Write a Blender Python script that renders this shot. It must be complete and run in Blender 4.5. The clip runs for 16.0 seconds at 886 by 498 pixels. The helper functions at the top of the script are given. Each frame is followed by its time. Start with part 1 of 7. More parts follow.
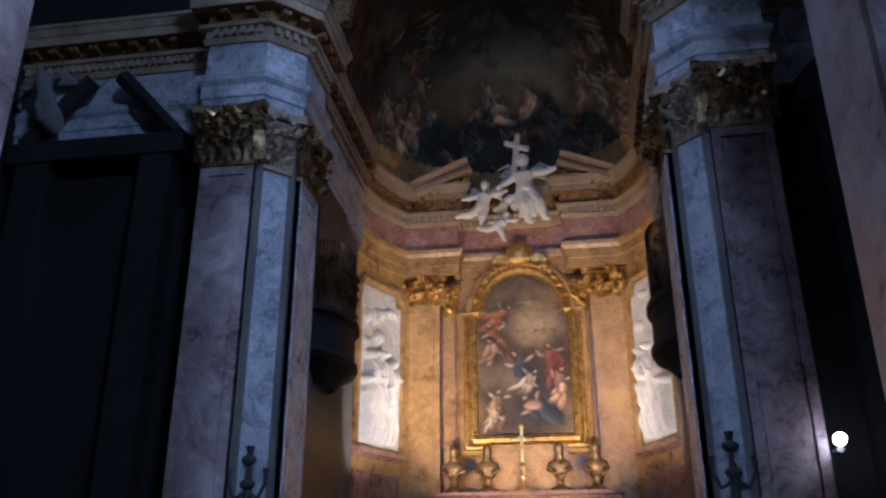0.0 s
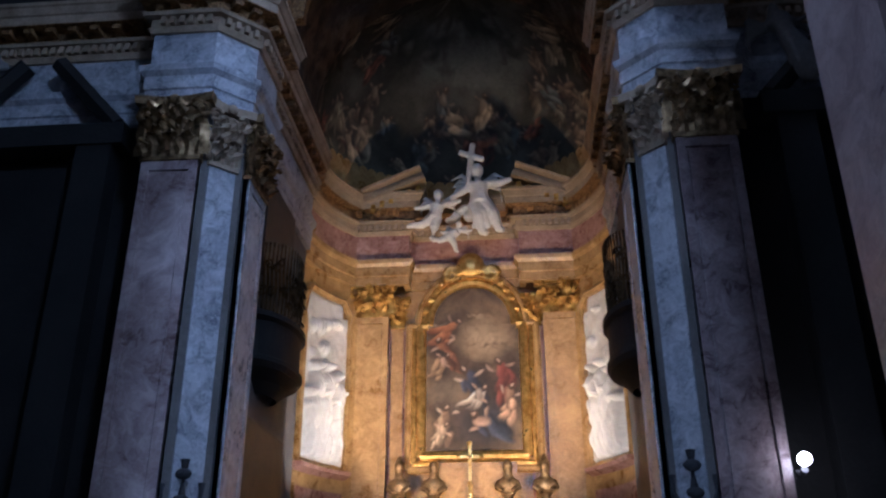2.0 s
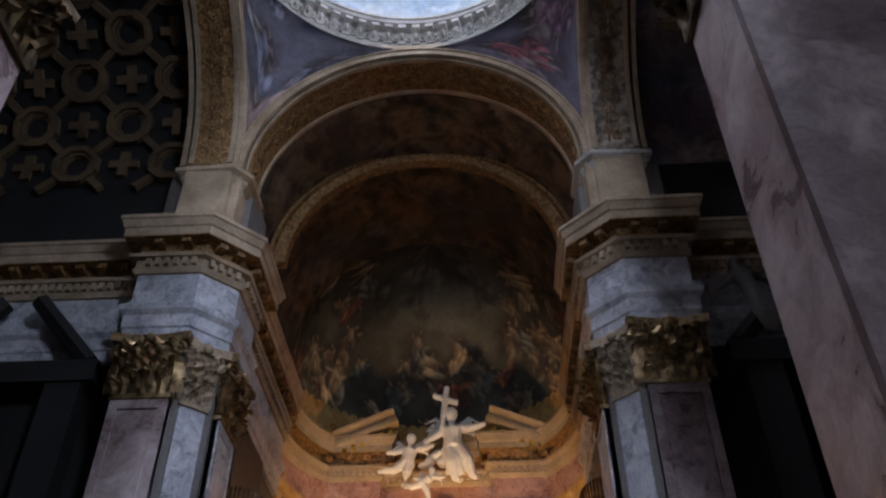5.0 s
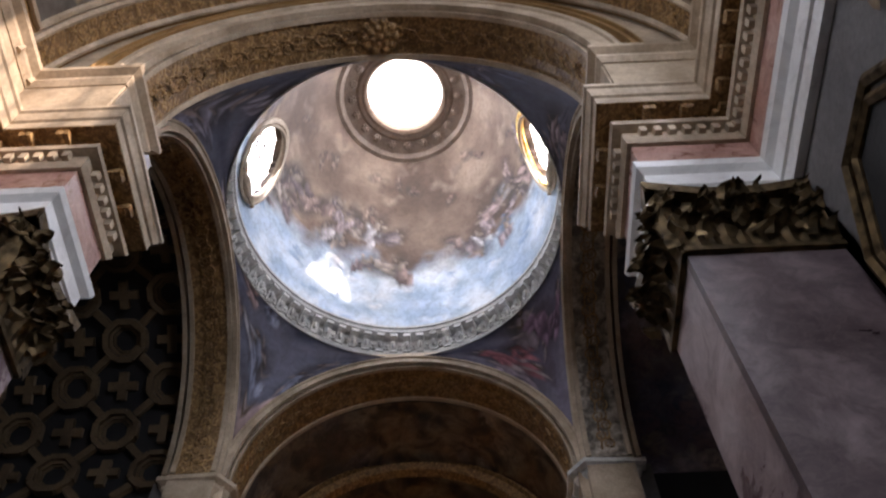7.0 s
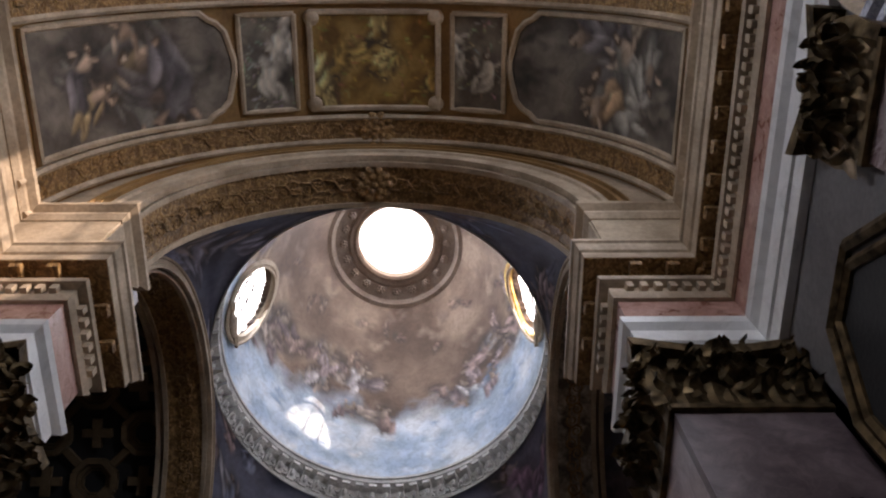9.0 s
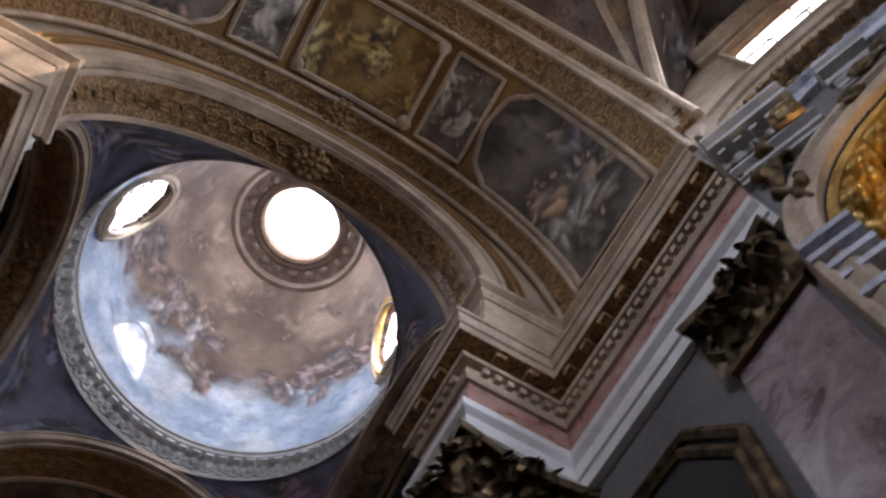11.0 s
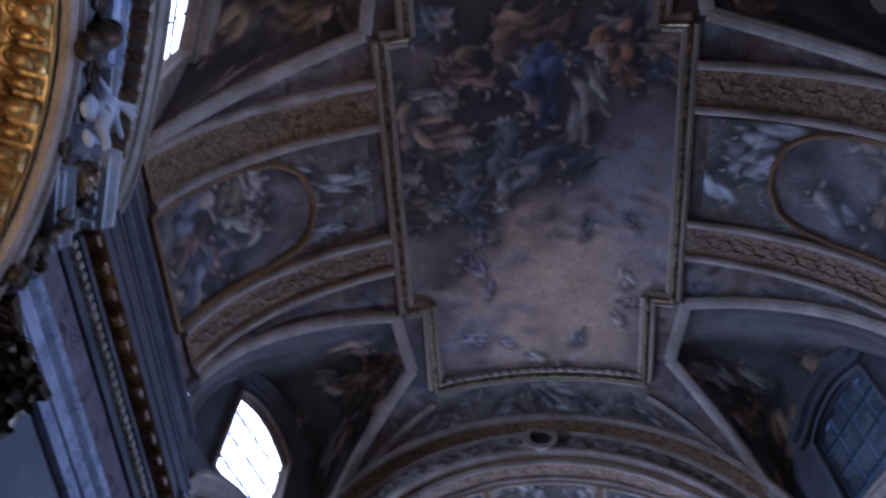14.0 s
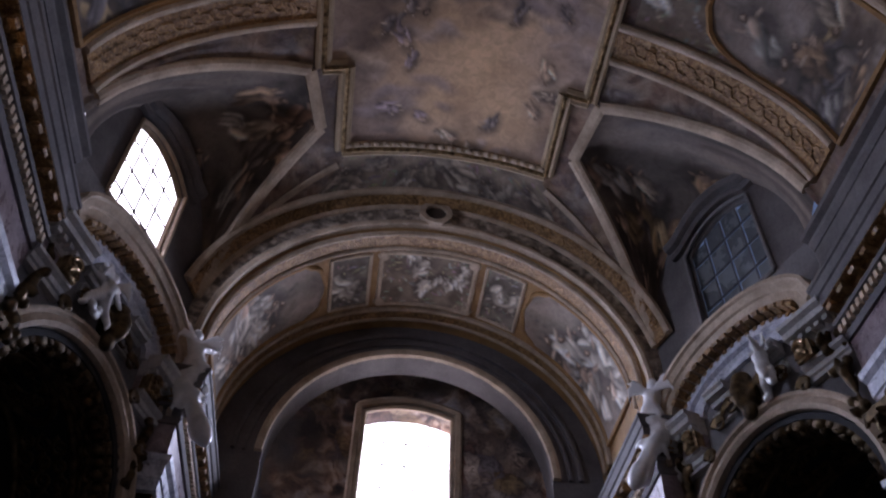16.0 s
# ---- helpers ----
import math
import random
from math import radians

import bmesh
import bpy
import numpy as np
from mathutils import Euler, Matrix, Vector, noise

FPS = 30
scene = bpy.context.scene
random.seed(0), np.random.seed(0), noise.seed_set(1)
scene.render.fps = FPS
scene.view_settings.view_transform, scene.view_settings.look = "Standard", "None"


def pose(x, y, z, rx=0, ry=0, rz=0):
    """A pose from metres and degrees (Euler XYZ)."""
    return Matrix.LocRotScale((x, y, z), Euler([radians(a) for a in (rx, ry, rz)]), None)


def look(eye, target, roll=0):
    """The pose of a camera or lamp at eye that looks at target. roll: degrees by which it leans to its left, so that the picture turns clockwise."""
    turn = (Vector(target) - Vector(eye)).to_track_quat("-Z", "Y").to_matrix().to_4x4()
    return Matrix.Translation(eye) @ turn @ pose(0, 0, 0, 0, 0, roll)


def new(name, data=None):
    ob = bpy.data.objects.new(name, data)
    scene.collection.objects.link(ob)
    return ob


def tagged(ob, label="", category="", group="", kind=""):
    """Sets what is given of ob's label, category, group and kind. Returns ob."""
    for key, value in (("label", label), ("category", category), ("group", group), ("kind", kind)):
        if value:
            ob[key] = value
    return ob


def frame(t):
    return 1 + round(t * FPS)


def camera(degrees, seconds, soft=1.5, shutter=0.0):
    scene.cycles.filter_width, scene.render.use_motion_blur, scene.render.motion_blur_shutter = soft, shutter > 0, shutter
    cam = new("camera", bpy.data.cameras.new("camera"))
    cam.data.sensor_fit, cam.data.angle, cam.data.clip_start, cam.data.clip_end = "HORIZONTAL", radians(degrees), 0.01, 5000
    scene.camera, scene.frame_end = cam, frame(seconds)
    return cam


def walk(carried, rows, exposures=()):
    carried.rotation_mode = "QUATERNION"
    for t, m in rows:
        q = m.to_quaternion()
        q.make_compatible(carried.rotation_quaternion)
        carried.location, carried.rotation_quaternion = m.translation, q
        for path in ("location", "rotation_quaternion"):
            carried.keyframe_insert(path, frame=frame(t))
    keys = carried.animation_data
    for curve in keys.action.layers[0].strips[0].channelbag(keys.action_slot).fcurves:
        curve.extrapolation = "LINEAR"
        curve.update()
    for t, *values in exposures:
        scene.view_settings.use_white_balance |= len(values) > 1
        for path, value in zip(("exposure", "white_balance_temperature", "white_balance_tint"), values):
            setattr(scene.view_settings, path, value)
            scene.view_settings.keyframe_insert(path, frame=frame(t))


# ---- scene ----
# Church interior: the axis is x = 0, the altar lies towards +y, the street front towards -y.
cam = camera(54.7, 16.0, soft=2.2, shutter=0.3)
PATH = [
    (0.0, pose(1.347, -0.560, 1.567, 112.58, 0.20, 8.77)),
    (0.5, pose(1.136, -0.369, 1.577, 112.63, 0.01, 4.88)),
    (1.0, pose(1.062, -0.170, 1.576, 112.16, 0.03, 6.27)),
    (1.5, pose(1.100, -0.000, 1.600, 112.44, -0.08, 6.63)),
    (2.0, pose(1.108, 0.045, 1.640, 113.72, 0.21, 4.76)),
    (2.5, pose(1.096, 0.042, 1.651, 116.16, 0.53, 2.78)),
    (3.0, pose(1.084, 0.011, 1.660, 117.82, 0.66, 1.92)),
    (3.2, pose(1.123, 0.021, 1.660, 118.38, 0.64, 1.86)),
    (5.3, pose(1.100, 0.000, 1.600, 132.36, 0.35, 3.10)),
    (5.5, pose(1.100, 0.000, 1.600, 134.08, 0.47, 3.27)),
    (6.0, pose(1.100, 0.000, 1.600, 139.67, 0.77, 3.47)),
    (6.5, pose(1.100, 0.000, 1.600, 145.65, 0.74, 3.21)),
    (7.0, pose(1.100, 0.000, 1.600, 150.20, 0.76, 2.34)),
    (7.5, pose(1.100, 0.000, 1.600, 154.88, 1.18, 1.42)),
    (8.0, pose(1.100, 0.000, 1.600, 158.02, 1.14, 0.74)),
    (8.2, pose(1.100, 0.000, 1.600, 159.17, 1.10, 0.55)),
    (10.3, pose(1.100, 0.000, 1.600, 160.41, -1.23, -5.89)),
    (10.5, pose(1.100, 0.000, 1.600, 160.60, -1.67, -10.37)),
    (11.0, pose(1.100, 0.000, 1.600, 162.49, -2.34, -29.10)),
    (11.5, pose(1.100, 0.000, 1.600, 163.65, -1.61, -49.33)),
    (12.0, pose(1.100, 0.000, 1.600, 161.31, 0.34, -76.28)),
    (12.5, pose(1.100, 0.000, 1.600, 159.62, 2.43, -105.84)),
    (13.0, pose(1.100, 0.000, 1.600, 158.35, 0.75, -133.01)),
    (13.5, pose(1.100, 0.000, 1.600, 157.17, -2.27, -156.67)),
    (14.0, pose(1.100, 0.000, 1.600, 153.23, -1.23, -176.26)),
    (14.5, pose(1.100, 0.000, 1.600, 149.72, -0.64, 176.66)),
    (15.0, pose(1.100, 0.000, 1.600, 145.35, -0.62, 174.53)),
    (15.5, pose(1.100, 0.000, 1.600, 141.73, -1.27, 173.38)),
    (16.0, pose(1.100, 0.000, 1.600, 138.21, -1.63, 172.53)),
]
EXPOSURES = [(0.0, 0.1, 4850, 19), (3.0, 0.28, 4850, 18), (5.5, 0.65, 7000, 22), (6.5, 0.72, 7200, 23), (8.0, 0.35, 7500, 24), (10.5, 0.1, 7300, 25), (11.6, 0.5, 6300, 28), (12.0, 0.35, 5700, 28), (12.5, 0.05, 4650, 31), (13.0, -0.2, 4300, 31), (13.5, -0.28, 4200, 33), (14.0, -0.2, 4650, 34), (14.5, -0.2, 6100, 42), (15.5, -0.2, 6200, 38), (16.0, -0.02, 6300, 36)]
walk(cam, PATH, EXPOSURES)

# ---- world, sun and lamps ----
SUN_DIR = Vector((-4.4, 2.45, -1.22)).normalized()
world = bpy.data.worlds.new("sky")
scene.world = world
world.use_nodes = True
wn = world.node_tree
sky = wn.nodes.new("ShaderNodeTexSky")
sky.sky_type = "NISHITA"
sky.sun_disc = False
sky.sun_elevation = math.asin(-SUN_DIR.z)
sky.sun_rotation = math.atan2(-SUN_DIR.x, -SUN_DIR.y)
wn.links.new(sky.outputs[0], wn.nodes["Background"].inputs[0])
wn.nodes["Background"].inputs[1].default_value = 0.12

sun = new("sun", bpy.data.lights.new("sun", "SUN"))
sun.data.energy, sun.data.angle, sun.data.color = 5.0, radians(0.5), (1.0, 0.93, 0.82)
sun.matrix_world = look((20, -12, 30), Vector((20, -12, 30)) + SUN_DIR)


def area(name, eye, target, w, h, watts, color, spread=180):
    ob = new(name, bpy.data.lights.new(name, "AREA"))
    ob.data.shape, ob.data.size, ob.data.size_y = "RECTANGLE", w, h
    ob.data.energy, ob.data.color, ob.data.spread = watts, color, radians(spread)
    ob.matrix_world = look(eye, target)
    return ob


def spot(name, eye, target, watts, color, angle=70, blend=0.6, radius=0.08):
    ob = new(name, bpy.data.lights.new(name, "SPOT"))
    ob.data.energy, ob.data.color, ob.data.spot_size, ob.data.spot_blend = watts, color, radians(angle), blend
    ob.data.shadow_soft_size = radius
    ob.matrix_world = look(eye, target)
    return ob


DAY = (0.66, 0.82, 1.0)
WARM = (1.0, 0.66, 0.33)
# daylight in the openings
area("lantern_daylight", (0, 8.15, 24.45), (0, 8.15, 10), 1.7, 1.7, 265, DAY)
for s in (-1, 1):
    area("dome_window_daylight", (s * 3.25, 8.15, 20.9), (0, 8.15, 18.5), 1.0, 2.0, 95, DAY)
area("front_window_daylight", (0, -18.3, 14.0), (0, -8, 9), 2.2, 2.8, 520, DAY, 128)
area("nave_window_daylight", (5.35, -2.1, 14.8), (-2.5, 3.6, 10), 2.0, 1.6, 290, DAY, 125)
area("nave_window_daylight", (-5.35, -2.1, 14.8), (5.5, -0.6, 11.2), 2.0, 1.6, 85, DAY, 90)
area("nave_window_daylight", (5.3, -11.1, 14.7), (-5, -12, 13), 1.6, 1.6, 110, DAY, 120)
# church lamps
for s in (-1, 1):
    spot("altar_spot", (s * 2.7, 15.4, 3.2), (s * -0.4, 20.6, 7.4), 1300, WARM, 72, 0.7)
    spot("relief_spot", (s * 1.6, 16.2, 3.0), (s * 3.6, 19.2, 6.6), 560 if s < 0 else 330, (1.0, 0.78, 0.52), 52)
# added unseen uplights for the warm edges of the chancel vault
for s in (-1, 1):
    spot("vault_fill_spot", (s * 2.7, 14.6, 3.2), (s * -2.9, 13.0, 12.6), 55, WARM, 30, 0.6)
spot("chapel_spot", (6.1, -1.7, 6.6), (6.9, -2.0, 10.5), 220, (1.0, 0.74, 0.36), 95, 0.4)

# ---- materials ----
def shader(name, rough=0.6, metal=0.0):
    m = bpy.data.materials.new(name)
    m.use_nodes = True
    b = m.node_tree.nodes["Principled BSDF"]
    b.inputs["Roughness"].default_value, b.inputs["Metallic"].default_value = rough, metal
    return m, m.node_tree, b


def node(nt, kind, **values):
    n = nt.nodes.new(kind)
    for k, v in values.items():
        n.inputs[k.replace("_", " ")].default_value = v
    return n


def ramp(nt, fac, stops):
    r = nt.nodes.new("ShaderNodeValToRGB")
    els = r.color_ramp.elements
    while len(els) < len(stops):
        els.new(0.5)
    for e, (p, c) in zip(els, stops):
        e.position, e.color = p, (*c, 1)
    nt.links.new(fac, r.inputs[0])
    return r.outputs[0]


def mixed(nt, a, b, fac, mode="MIX"):
    m = nt.nodes.new("ShaderNodeMix")
    m.data_type, m.blend_type = "RGBA", mode
    for i, v in ((0, fac), (6, a), (7, b)):
        if hasattr(v, "links"):
            nt.links.new(v, m.inputs[i])
        else:
            m.inputs[i].default_value = (*v, 1) if isinstance(v, tuple) else v
    return m.outputs[2]


def bumped(nt, b, height, strength=0.3, distance=0.05):
    n = node(nt, "ShaderNodeBump", Strength=strength, Distance=distance)
    nt.links.new(height, n.inputs["Height"])
    nt.links.new(n.outputs[0], b.inputs["Normal"])


def marble(name, dark, mid, light, scale=0.9, rough=0.32, vein=0.5):
    m, nt, b = shader(name, rough)
    pos = nt.nodes.new("ShaderNodeNewGeometry").outputs["Position"]
    warp = node(nt, "ShaderNodeTexNoise", Scale=scale * 1.4, Detail=6.0, Distortion=0.8)
    nt.links.new(pos, warp.inputs["Vector"])
    add = nt.nodes.new("ShaderNodeMixRGB")
    add.blend_type = "ADD"
    add.inputs[0].default_value = 1.2
    nt.links.new(pos, add.inputs[1])
    nt.links.new(warp.outputs["Color"], add.inputs[2])
    clouds = node(nt, "ShaderNodeTexNoise", Scale=scale, Detail=9.0, Roughness=0.65)
    nt.links.new(add.outputs[0], clouds.inputs["Vector"])
    veins = node(nt, "ShaderNodeTexNoise", Scale=scale * 2.3, Detail=7.0, Distortion=2.2)
    nt.links.new(add.outputs[0], veins.inputs["Vector"])
    base = ramp(nt, clouds.outputs["Fac"], [(0.32, dark), (0.5, mid), (0.68, light)])
    line = ramp(nt, veins.outputs["Fac"], [(0.44, (0, 0, 0)), (0.5, (1, 1, 1)), (0.56, (0, 0, 0))])
    amount = nt.nodes.new("ShaderNodeMath")
    amount.operation = "MULTIPLY"
    amount.inputs[1].default_value = vein
    nt.links.new(line, amount.inputs[0])
    nt.links.new(mixed(nt, base, light, amount.outputs[0]), b.inputs["Base Color"])
    nt.links.new(ramp(nt, clouds.outputs["Fac"], [(0.3, (rough * 0.7,) * 3), (0.7, (rough * 1.5,) * 3)]), b.inputs["Roughness"])
    return m


def plaster(name, dark, light, scale=1.5, rough=0.75, relief=0.25, fine=18.0):
    m, nt, b = shader(name, rough)
    pos = nt.nodes.new("ShaderNodeNewGeometry").outputs["Position"]
    big = node(nt, "ShaderNodeTexNoise", Scale=scale, Detail=7.0, Roughness=0.6)
    small = node(nt, "ShaderNodeTexNoise", Scale=fine, Detail=4.0)
    nt.links.new(pos, big.inputs["Vector"])
    nt.links.new(pos, small.inputs["Vector"])
    c = ramp(nt, big.outputs["Fac"], [(0.3, dark), (0.7, light)])
    g = ramp(nt, small.outputs["Fac"], [(0.3, (0.7, 0.7, 0.7)), (0.7, (1.0, 1.0, 1.0))])
    nt.links.new(mixed(nt, c, g, 0.8, "MULTIPLY"), b.inputs["Base Color"])
    bumped(nt, b, small.outputs["Fac"], relief, 0.03)
    return m


def ornament(name, ground, raised, scale=3.2, metal=0.0, rough=0.5):
    """Carved or stuccoed scrollwork: swirling relief, its lit ridges and dark hollows put into the colour."""
    m, nt, b = shader(name, rough, metal)
    pos = nt.nodes.new("ShaderNodeNewGeometry").outputs["Position"]
    warp = node(nt, "ShaderNodeTexNoise", Scale=scale * 0.7, Detail=2.0)
    nt.links.new(pos, warp.inputs["Vector"])
    add = nt.nodes.new("ShaderNodeMixRGB")
    add.blend_type = "ADD"
    add.inputs[0].default_value = 0.55
    nt.links.new(pos, add.inputs[1])
    nt.links.new(warp.outputs["Color"], add.inputs[2])
    cells = node(nt, "ShaderNodeTexVoronoi", Scale=scale)
    cells.feature = "SMOOTH_F1"
    nt.links.new(add.outputs[0], cells.inputs["Vector"])
    fine = node(nt, "ShaderNodeTexNoise", Scale=scale * 4, Detail=3.0)
    nt.links.new(pos, fine.inputs["Vector"])
    h = mixed(nt, cells.outputs["Distance"], fine.outputs["Fac"], 0.35)
    nt.links.new(ramp(nt, h, [(0.28, raised), (0.42, tuple(0.5 * (a + c) for a, c in zip(ground, raised))), (0.58, ground)]), b.inputs["Base Color"])
    inv = nt.nodes.new("ShaderNodeInvert")
    nt.links.new(h, inv.inputs["Color"])
    bumped(nt, b, inv.outputs[0], 0.7, 0.08)
    return m


def fresco(name, ground, forms, scale=0.35, seed=0.0, amount=0.75, rough=0.8, robes=0.8):
    """A faded painting: broad tonal masses, clusters of brushed light and dark shapes, grime and cracks; no drawn persons."""
    m, nt, b = shader(name, rough)
    pos = nt.nodes.new("ShaderNodeNewGeometry").outputs["Position"]
    shift = node(nt, "ShaderNodeVectorMath")
    shift.inputs[1].default_value = (seed, seed * 1.7, seed * 0.6)
    nt.links.new(pos, shift.inputs[0])
    p = shift.outputs[0]

    def noisy(k, detail, dist, vec=p):
        n = node(nt, "ShaderNodeTexNoise", Scale=k, Detail=detail, Distortion=dist)
        nt.links.new(vec, n.inputs["Vector"])
        return n

    bend = noisy(scale * 3, 2.0, 0.0)
    add = nt.nodes.new("ShaderNodeMixRGB")
    add.blend_type = "ADD"
    add.inputs[0].default_value = 0.9
    nt.links.new(p, add.inputs[1])
    nt.links.new(bend.outputs["Color"], add.inputs[2])
    w = add.outputs[0]
    base = ramp(nt, noisy(scale, 3.0, 0.3, w).outputs["Fac"], [(0.34, ground[0]), (0.5, ground[1]), (0.66, ground[2])])
    shape = noisy(scale * 4.2, 3.0, 1.3, w)
    limbs = node(nt, "ShaderNodeTexVoronoi", Scale=scale * 5.0)
    limbs.feature = "SMOOTH_F1"
    limbs.inputs["Smoothness"].default_value = 0.25
    nt.links.new(w, limbs.inputs["Vector"])
    tone = mixed(nt, shape.outputs["Fac"], limbs.outputs["Distance"], 0.4)
    colors = ramp(nt, tone, [(0.30 + 0.3 * i / (len(forms) - 1), c) for i, c in enumerate(forms)])
    cluster = ramp(nt, noisy(scale * 1.3, 2.0, 0.5).outputs["Fac"], [(0.40, (0, 0, 0)), (0.56, (amount,) * 3)])
    c = mixed(nt, base, colors, cluster)
    hue = ramp(nt, noisy(scale * 2.4, 2.0, 0.0).outputs["Fac"], [(0.36, (0.72, 0.80, 1.0)), (0.48, (1.0, 0.95, 0.9)), (0.64, (1.0, 0.70, 0.5))])
    c = mixed(nt, c, hue, 0.7, "MULTIPLY")
    strokes = noisy(scale * 18, 4.0, 1.0, w)
    c = mixed(nt, c, ramp(nt, strokes.outputs["Fac"], [(0.32, (0.62, 0.6, 0.58)), (0.62, (1, 1, 1))]), 0.8, "MULTIPLY")
    if robes:
        ruffle = noisy(scale * 4.5, 1.5, 1.2)
        add2 = nt.nodes.new("ShaderNodeMixRGB")
        add2.blend_type = "ADD"
        add2.inputs[0].default_value = 0.85 / (scale * 3)
        nt.links.new(p, add2.inputs[1])
        nt.links.new(ruffle.outputs["Color"], add2.inputs[2])
        patch = node(nt, "ShaderNodeTexVoronoi", Scale=scale * 3.4)
        nt.links.new(add2.outputs[0], patch.inputs["Vector"])
        cloth = ramp(nt, patch.outputs["Color"], [(0.22, (0.06, 0.04, 0.035)), (0.34, (0.34, 0.15, 0.11)), (0.42, (0.15, 0.17, 0.24)), (0.5, (0.66, 0.48, 0.36)), (0.58, (0.10, 0.075, 0.06)), (0.66, (0.78, 0.66, 0.55)), (0.76, (0.38, 0.25, 0.11))])
        cloth = mixed(nt, cloth, ramp(nt, patch.outputs["Distance"], [(0.15, (1, 1, 1)), (0.6, (0.3, 0.27, 0.27))]), 1.0, "MULTIPLY")
        fold = noisy(scale * 7, 3.0, 3.2)
        cloth = mixed(nt, cloth, ramp(nt, fold.outputs["Fac"], [(0.38, (0.3, 0.28, 0.28)), (0.54, (1, 1, 1))]), 0.9, "MULTIPLY")
        crowd = ramp(nt, noisy(scale * 1.1, 3.0, 0.6).outputs["Fac"], [(0.45, (0, 0, 0)), (0.51, (robes,) * 3)])
        c = mixed(nt, c, cloth, crowd)
    nt.links.new(c, b.inputs["Base Color"])
    bumped(nt, b, strokes.outputs["Fac"], 0.12, 0.02)
    return m


def metal(name, dark, light, rough=0.3, scale=6.0):
    m, nt, b = shader(name, rough, 0.9)
    pos = nt.nodes.new("ShaderNodeNewGeometry").outputs["Position"]
    n = node(nt, "ShaderNodeTexNoise", Scale=scale, Detail=6.0)
    nt.links.new(pos, n.inputs["Vector"])
    nt.links.new(ramp(nt, n.outputs["Fac"], [(0.3, dark), (0.65, light)]), b.inputs["Base Color"])
    nt.links.new(ramp(nt, n.outputs["Fac"], [(0.3, (rough * 1.6,) * 3), (0.7, (rough * 0.8,) * 3)]), b.inputs["Roughness"])
    bumped(nt, b, n.outputs["Fac"], 0.2, 0.02)
    return m


def glow(name, color, strength):
    m = bpy.data.materials.new(name)
    m.use_nodes = True
    nt = m.node_tree
    nt.nodes.remove(nt.nodes["Principled BSDF"])
    e = node(nt, "ShaderNodeEmission", Strength=strength)
    e.inputs[0].default_value = (*color, 1)
    nt.links.new(e.outputs[0], nt.nodes["Material Output"].inputs[0])
    return m


M_GREY = marble("grey_blue_marble", (0.17, 0.18, 0.23), (0.40, 0.42, 0.48), (0.74, 0.75, 0.80), 2.4, 0.3, 0.6)
M_MAUVE = marble("mauve_marble", (0.10, 0.072, 0.078), (0.20, 0.15, 0.16), (0.36, 0.295, 0.30), 2.1, 0.3, 0.4)
M_PIER = marble("dark_rose_marble", (0.045, 0.03, 0.033), (0.12, 0.085, 0.09), (0.28, 0.22, 0.22), 1.1, 0.35, 0.15)
M_ROSE = marble("pale_rose_marble", (0.15, 0.095, 0.10), (0.36, 0.28, 0.285), (0.66, 0.57, 0.58), 1.1, 0.3, 0.2)
M_RED = marble("red_marble", (0.20, 0.085, 0.065), (0.36, 0.18, 0.14), (0.56, 0.36, 0.30), 2.6, 0.3)
M_YELLOW = marble("yellow_marble", (0.20, 0.10, 0.028), (0.38, 0.225, 0.075), (0.58, 0.38, 0.155), 1.8, 0.3)
M_WHITE = marble("white_marble", (0.55, 0.54, 0.52), (0.72, 0.71, 0.69), (0.82, 0.81, 0.79), 2.0, 0.4, 0.2)
M_STUCCO = plaster("pale_stucco", (0.32, 0.235, 0.155), (0.64, 0.50, 0.36), 1.6)
M_TAN = plaster("tan_stucco", (0.20, 0.10, 0.03), (0.42, 0.235, 0.085), 1.2)
# near-black: shade of transepts, unlit chapels and recess put into the colour
M_DARK = plaster("shade_black_plaster", (0.007, 0.007, 0.008), (0.020, 0.019, 0.020), 0.8)
M_OCHRE = plaster("ochre_stucco", (0.36, 0.26, 0.15), (0.55, 0.42, 0.27), 1.4)
M_WALL = plaster("grey_plaster", (0.13, 0.12, 0.118), (0.25, 0.235, 0.23), 0.7)
M_LANTERN = plaster("pinkish_stucco", (0.22, 0.145, 0.10), (0.40, 0.29, 0.215), 2.0)
M_PALE = plaster("whitewashed_stucco", (0.36, 0.345, 0.32), (0.70, 0.68, 0.64), 2.2)
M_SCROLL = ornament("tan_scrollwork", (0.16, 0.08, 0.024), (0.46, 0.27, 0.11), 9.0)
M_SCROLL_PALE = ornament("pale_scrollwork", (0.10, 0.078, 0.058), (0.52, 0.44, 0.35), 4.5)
M_GOLD = metal("gilding", (0.50, 0.28, 0.06), (0.95, 0.66, 0.22), 0.32)
M_BRONZE = metal("dull_gilding", (0.03, 0.02, 0.011), (0.15, 0.10, 0.05), 0.5)
M_GILT = metal("old_gilding", (0.24, 0.12, 0.02), (0.72, 0.46, 0.12), 0.46, 5.0)
M_COFFER = plaster("dark_brown_stucco", (0.07, 0.043, 0.022), (0.19, 0.125, 0.065), 1.2)
# darker stucco copy with the shade of nave and front bay in its colour
M_SHADE = plaster("shade_dark_stucco", (0.075, 0.066, 0.064), (0.17, 0.15, 0.145), 1.1)
M_CAP = metal("worn_gilding", (0.08, 0.05, 0.022), (0.46, 0.32, 0.17), 0.46, 7.0)
M_GILT_STUCCO = ornament("gilded_stucco", (0.34, 0.19, 0.04), (0.86, 0.58, 0.17), 2.6, 0.55, 0.4)
M_OPENING = plaster("opening_black", (0.035, 0.025, 0.02), (0.08, 0.055, 0.04), 3.0, 0.5)
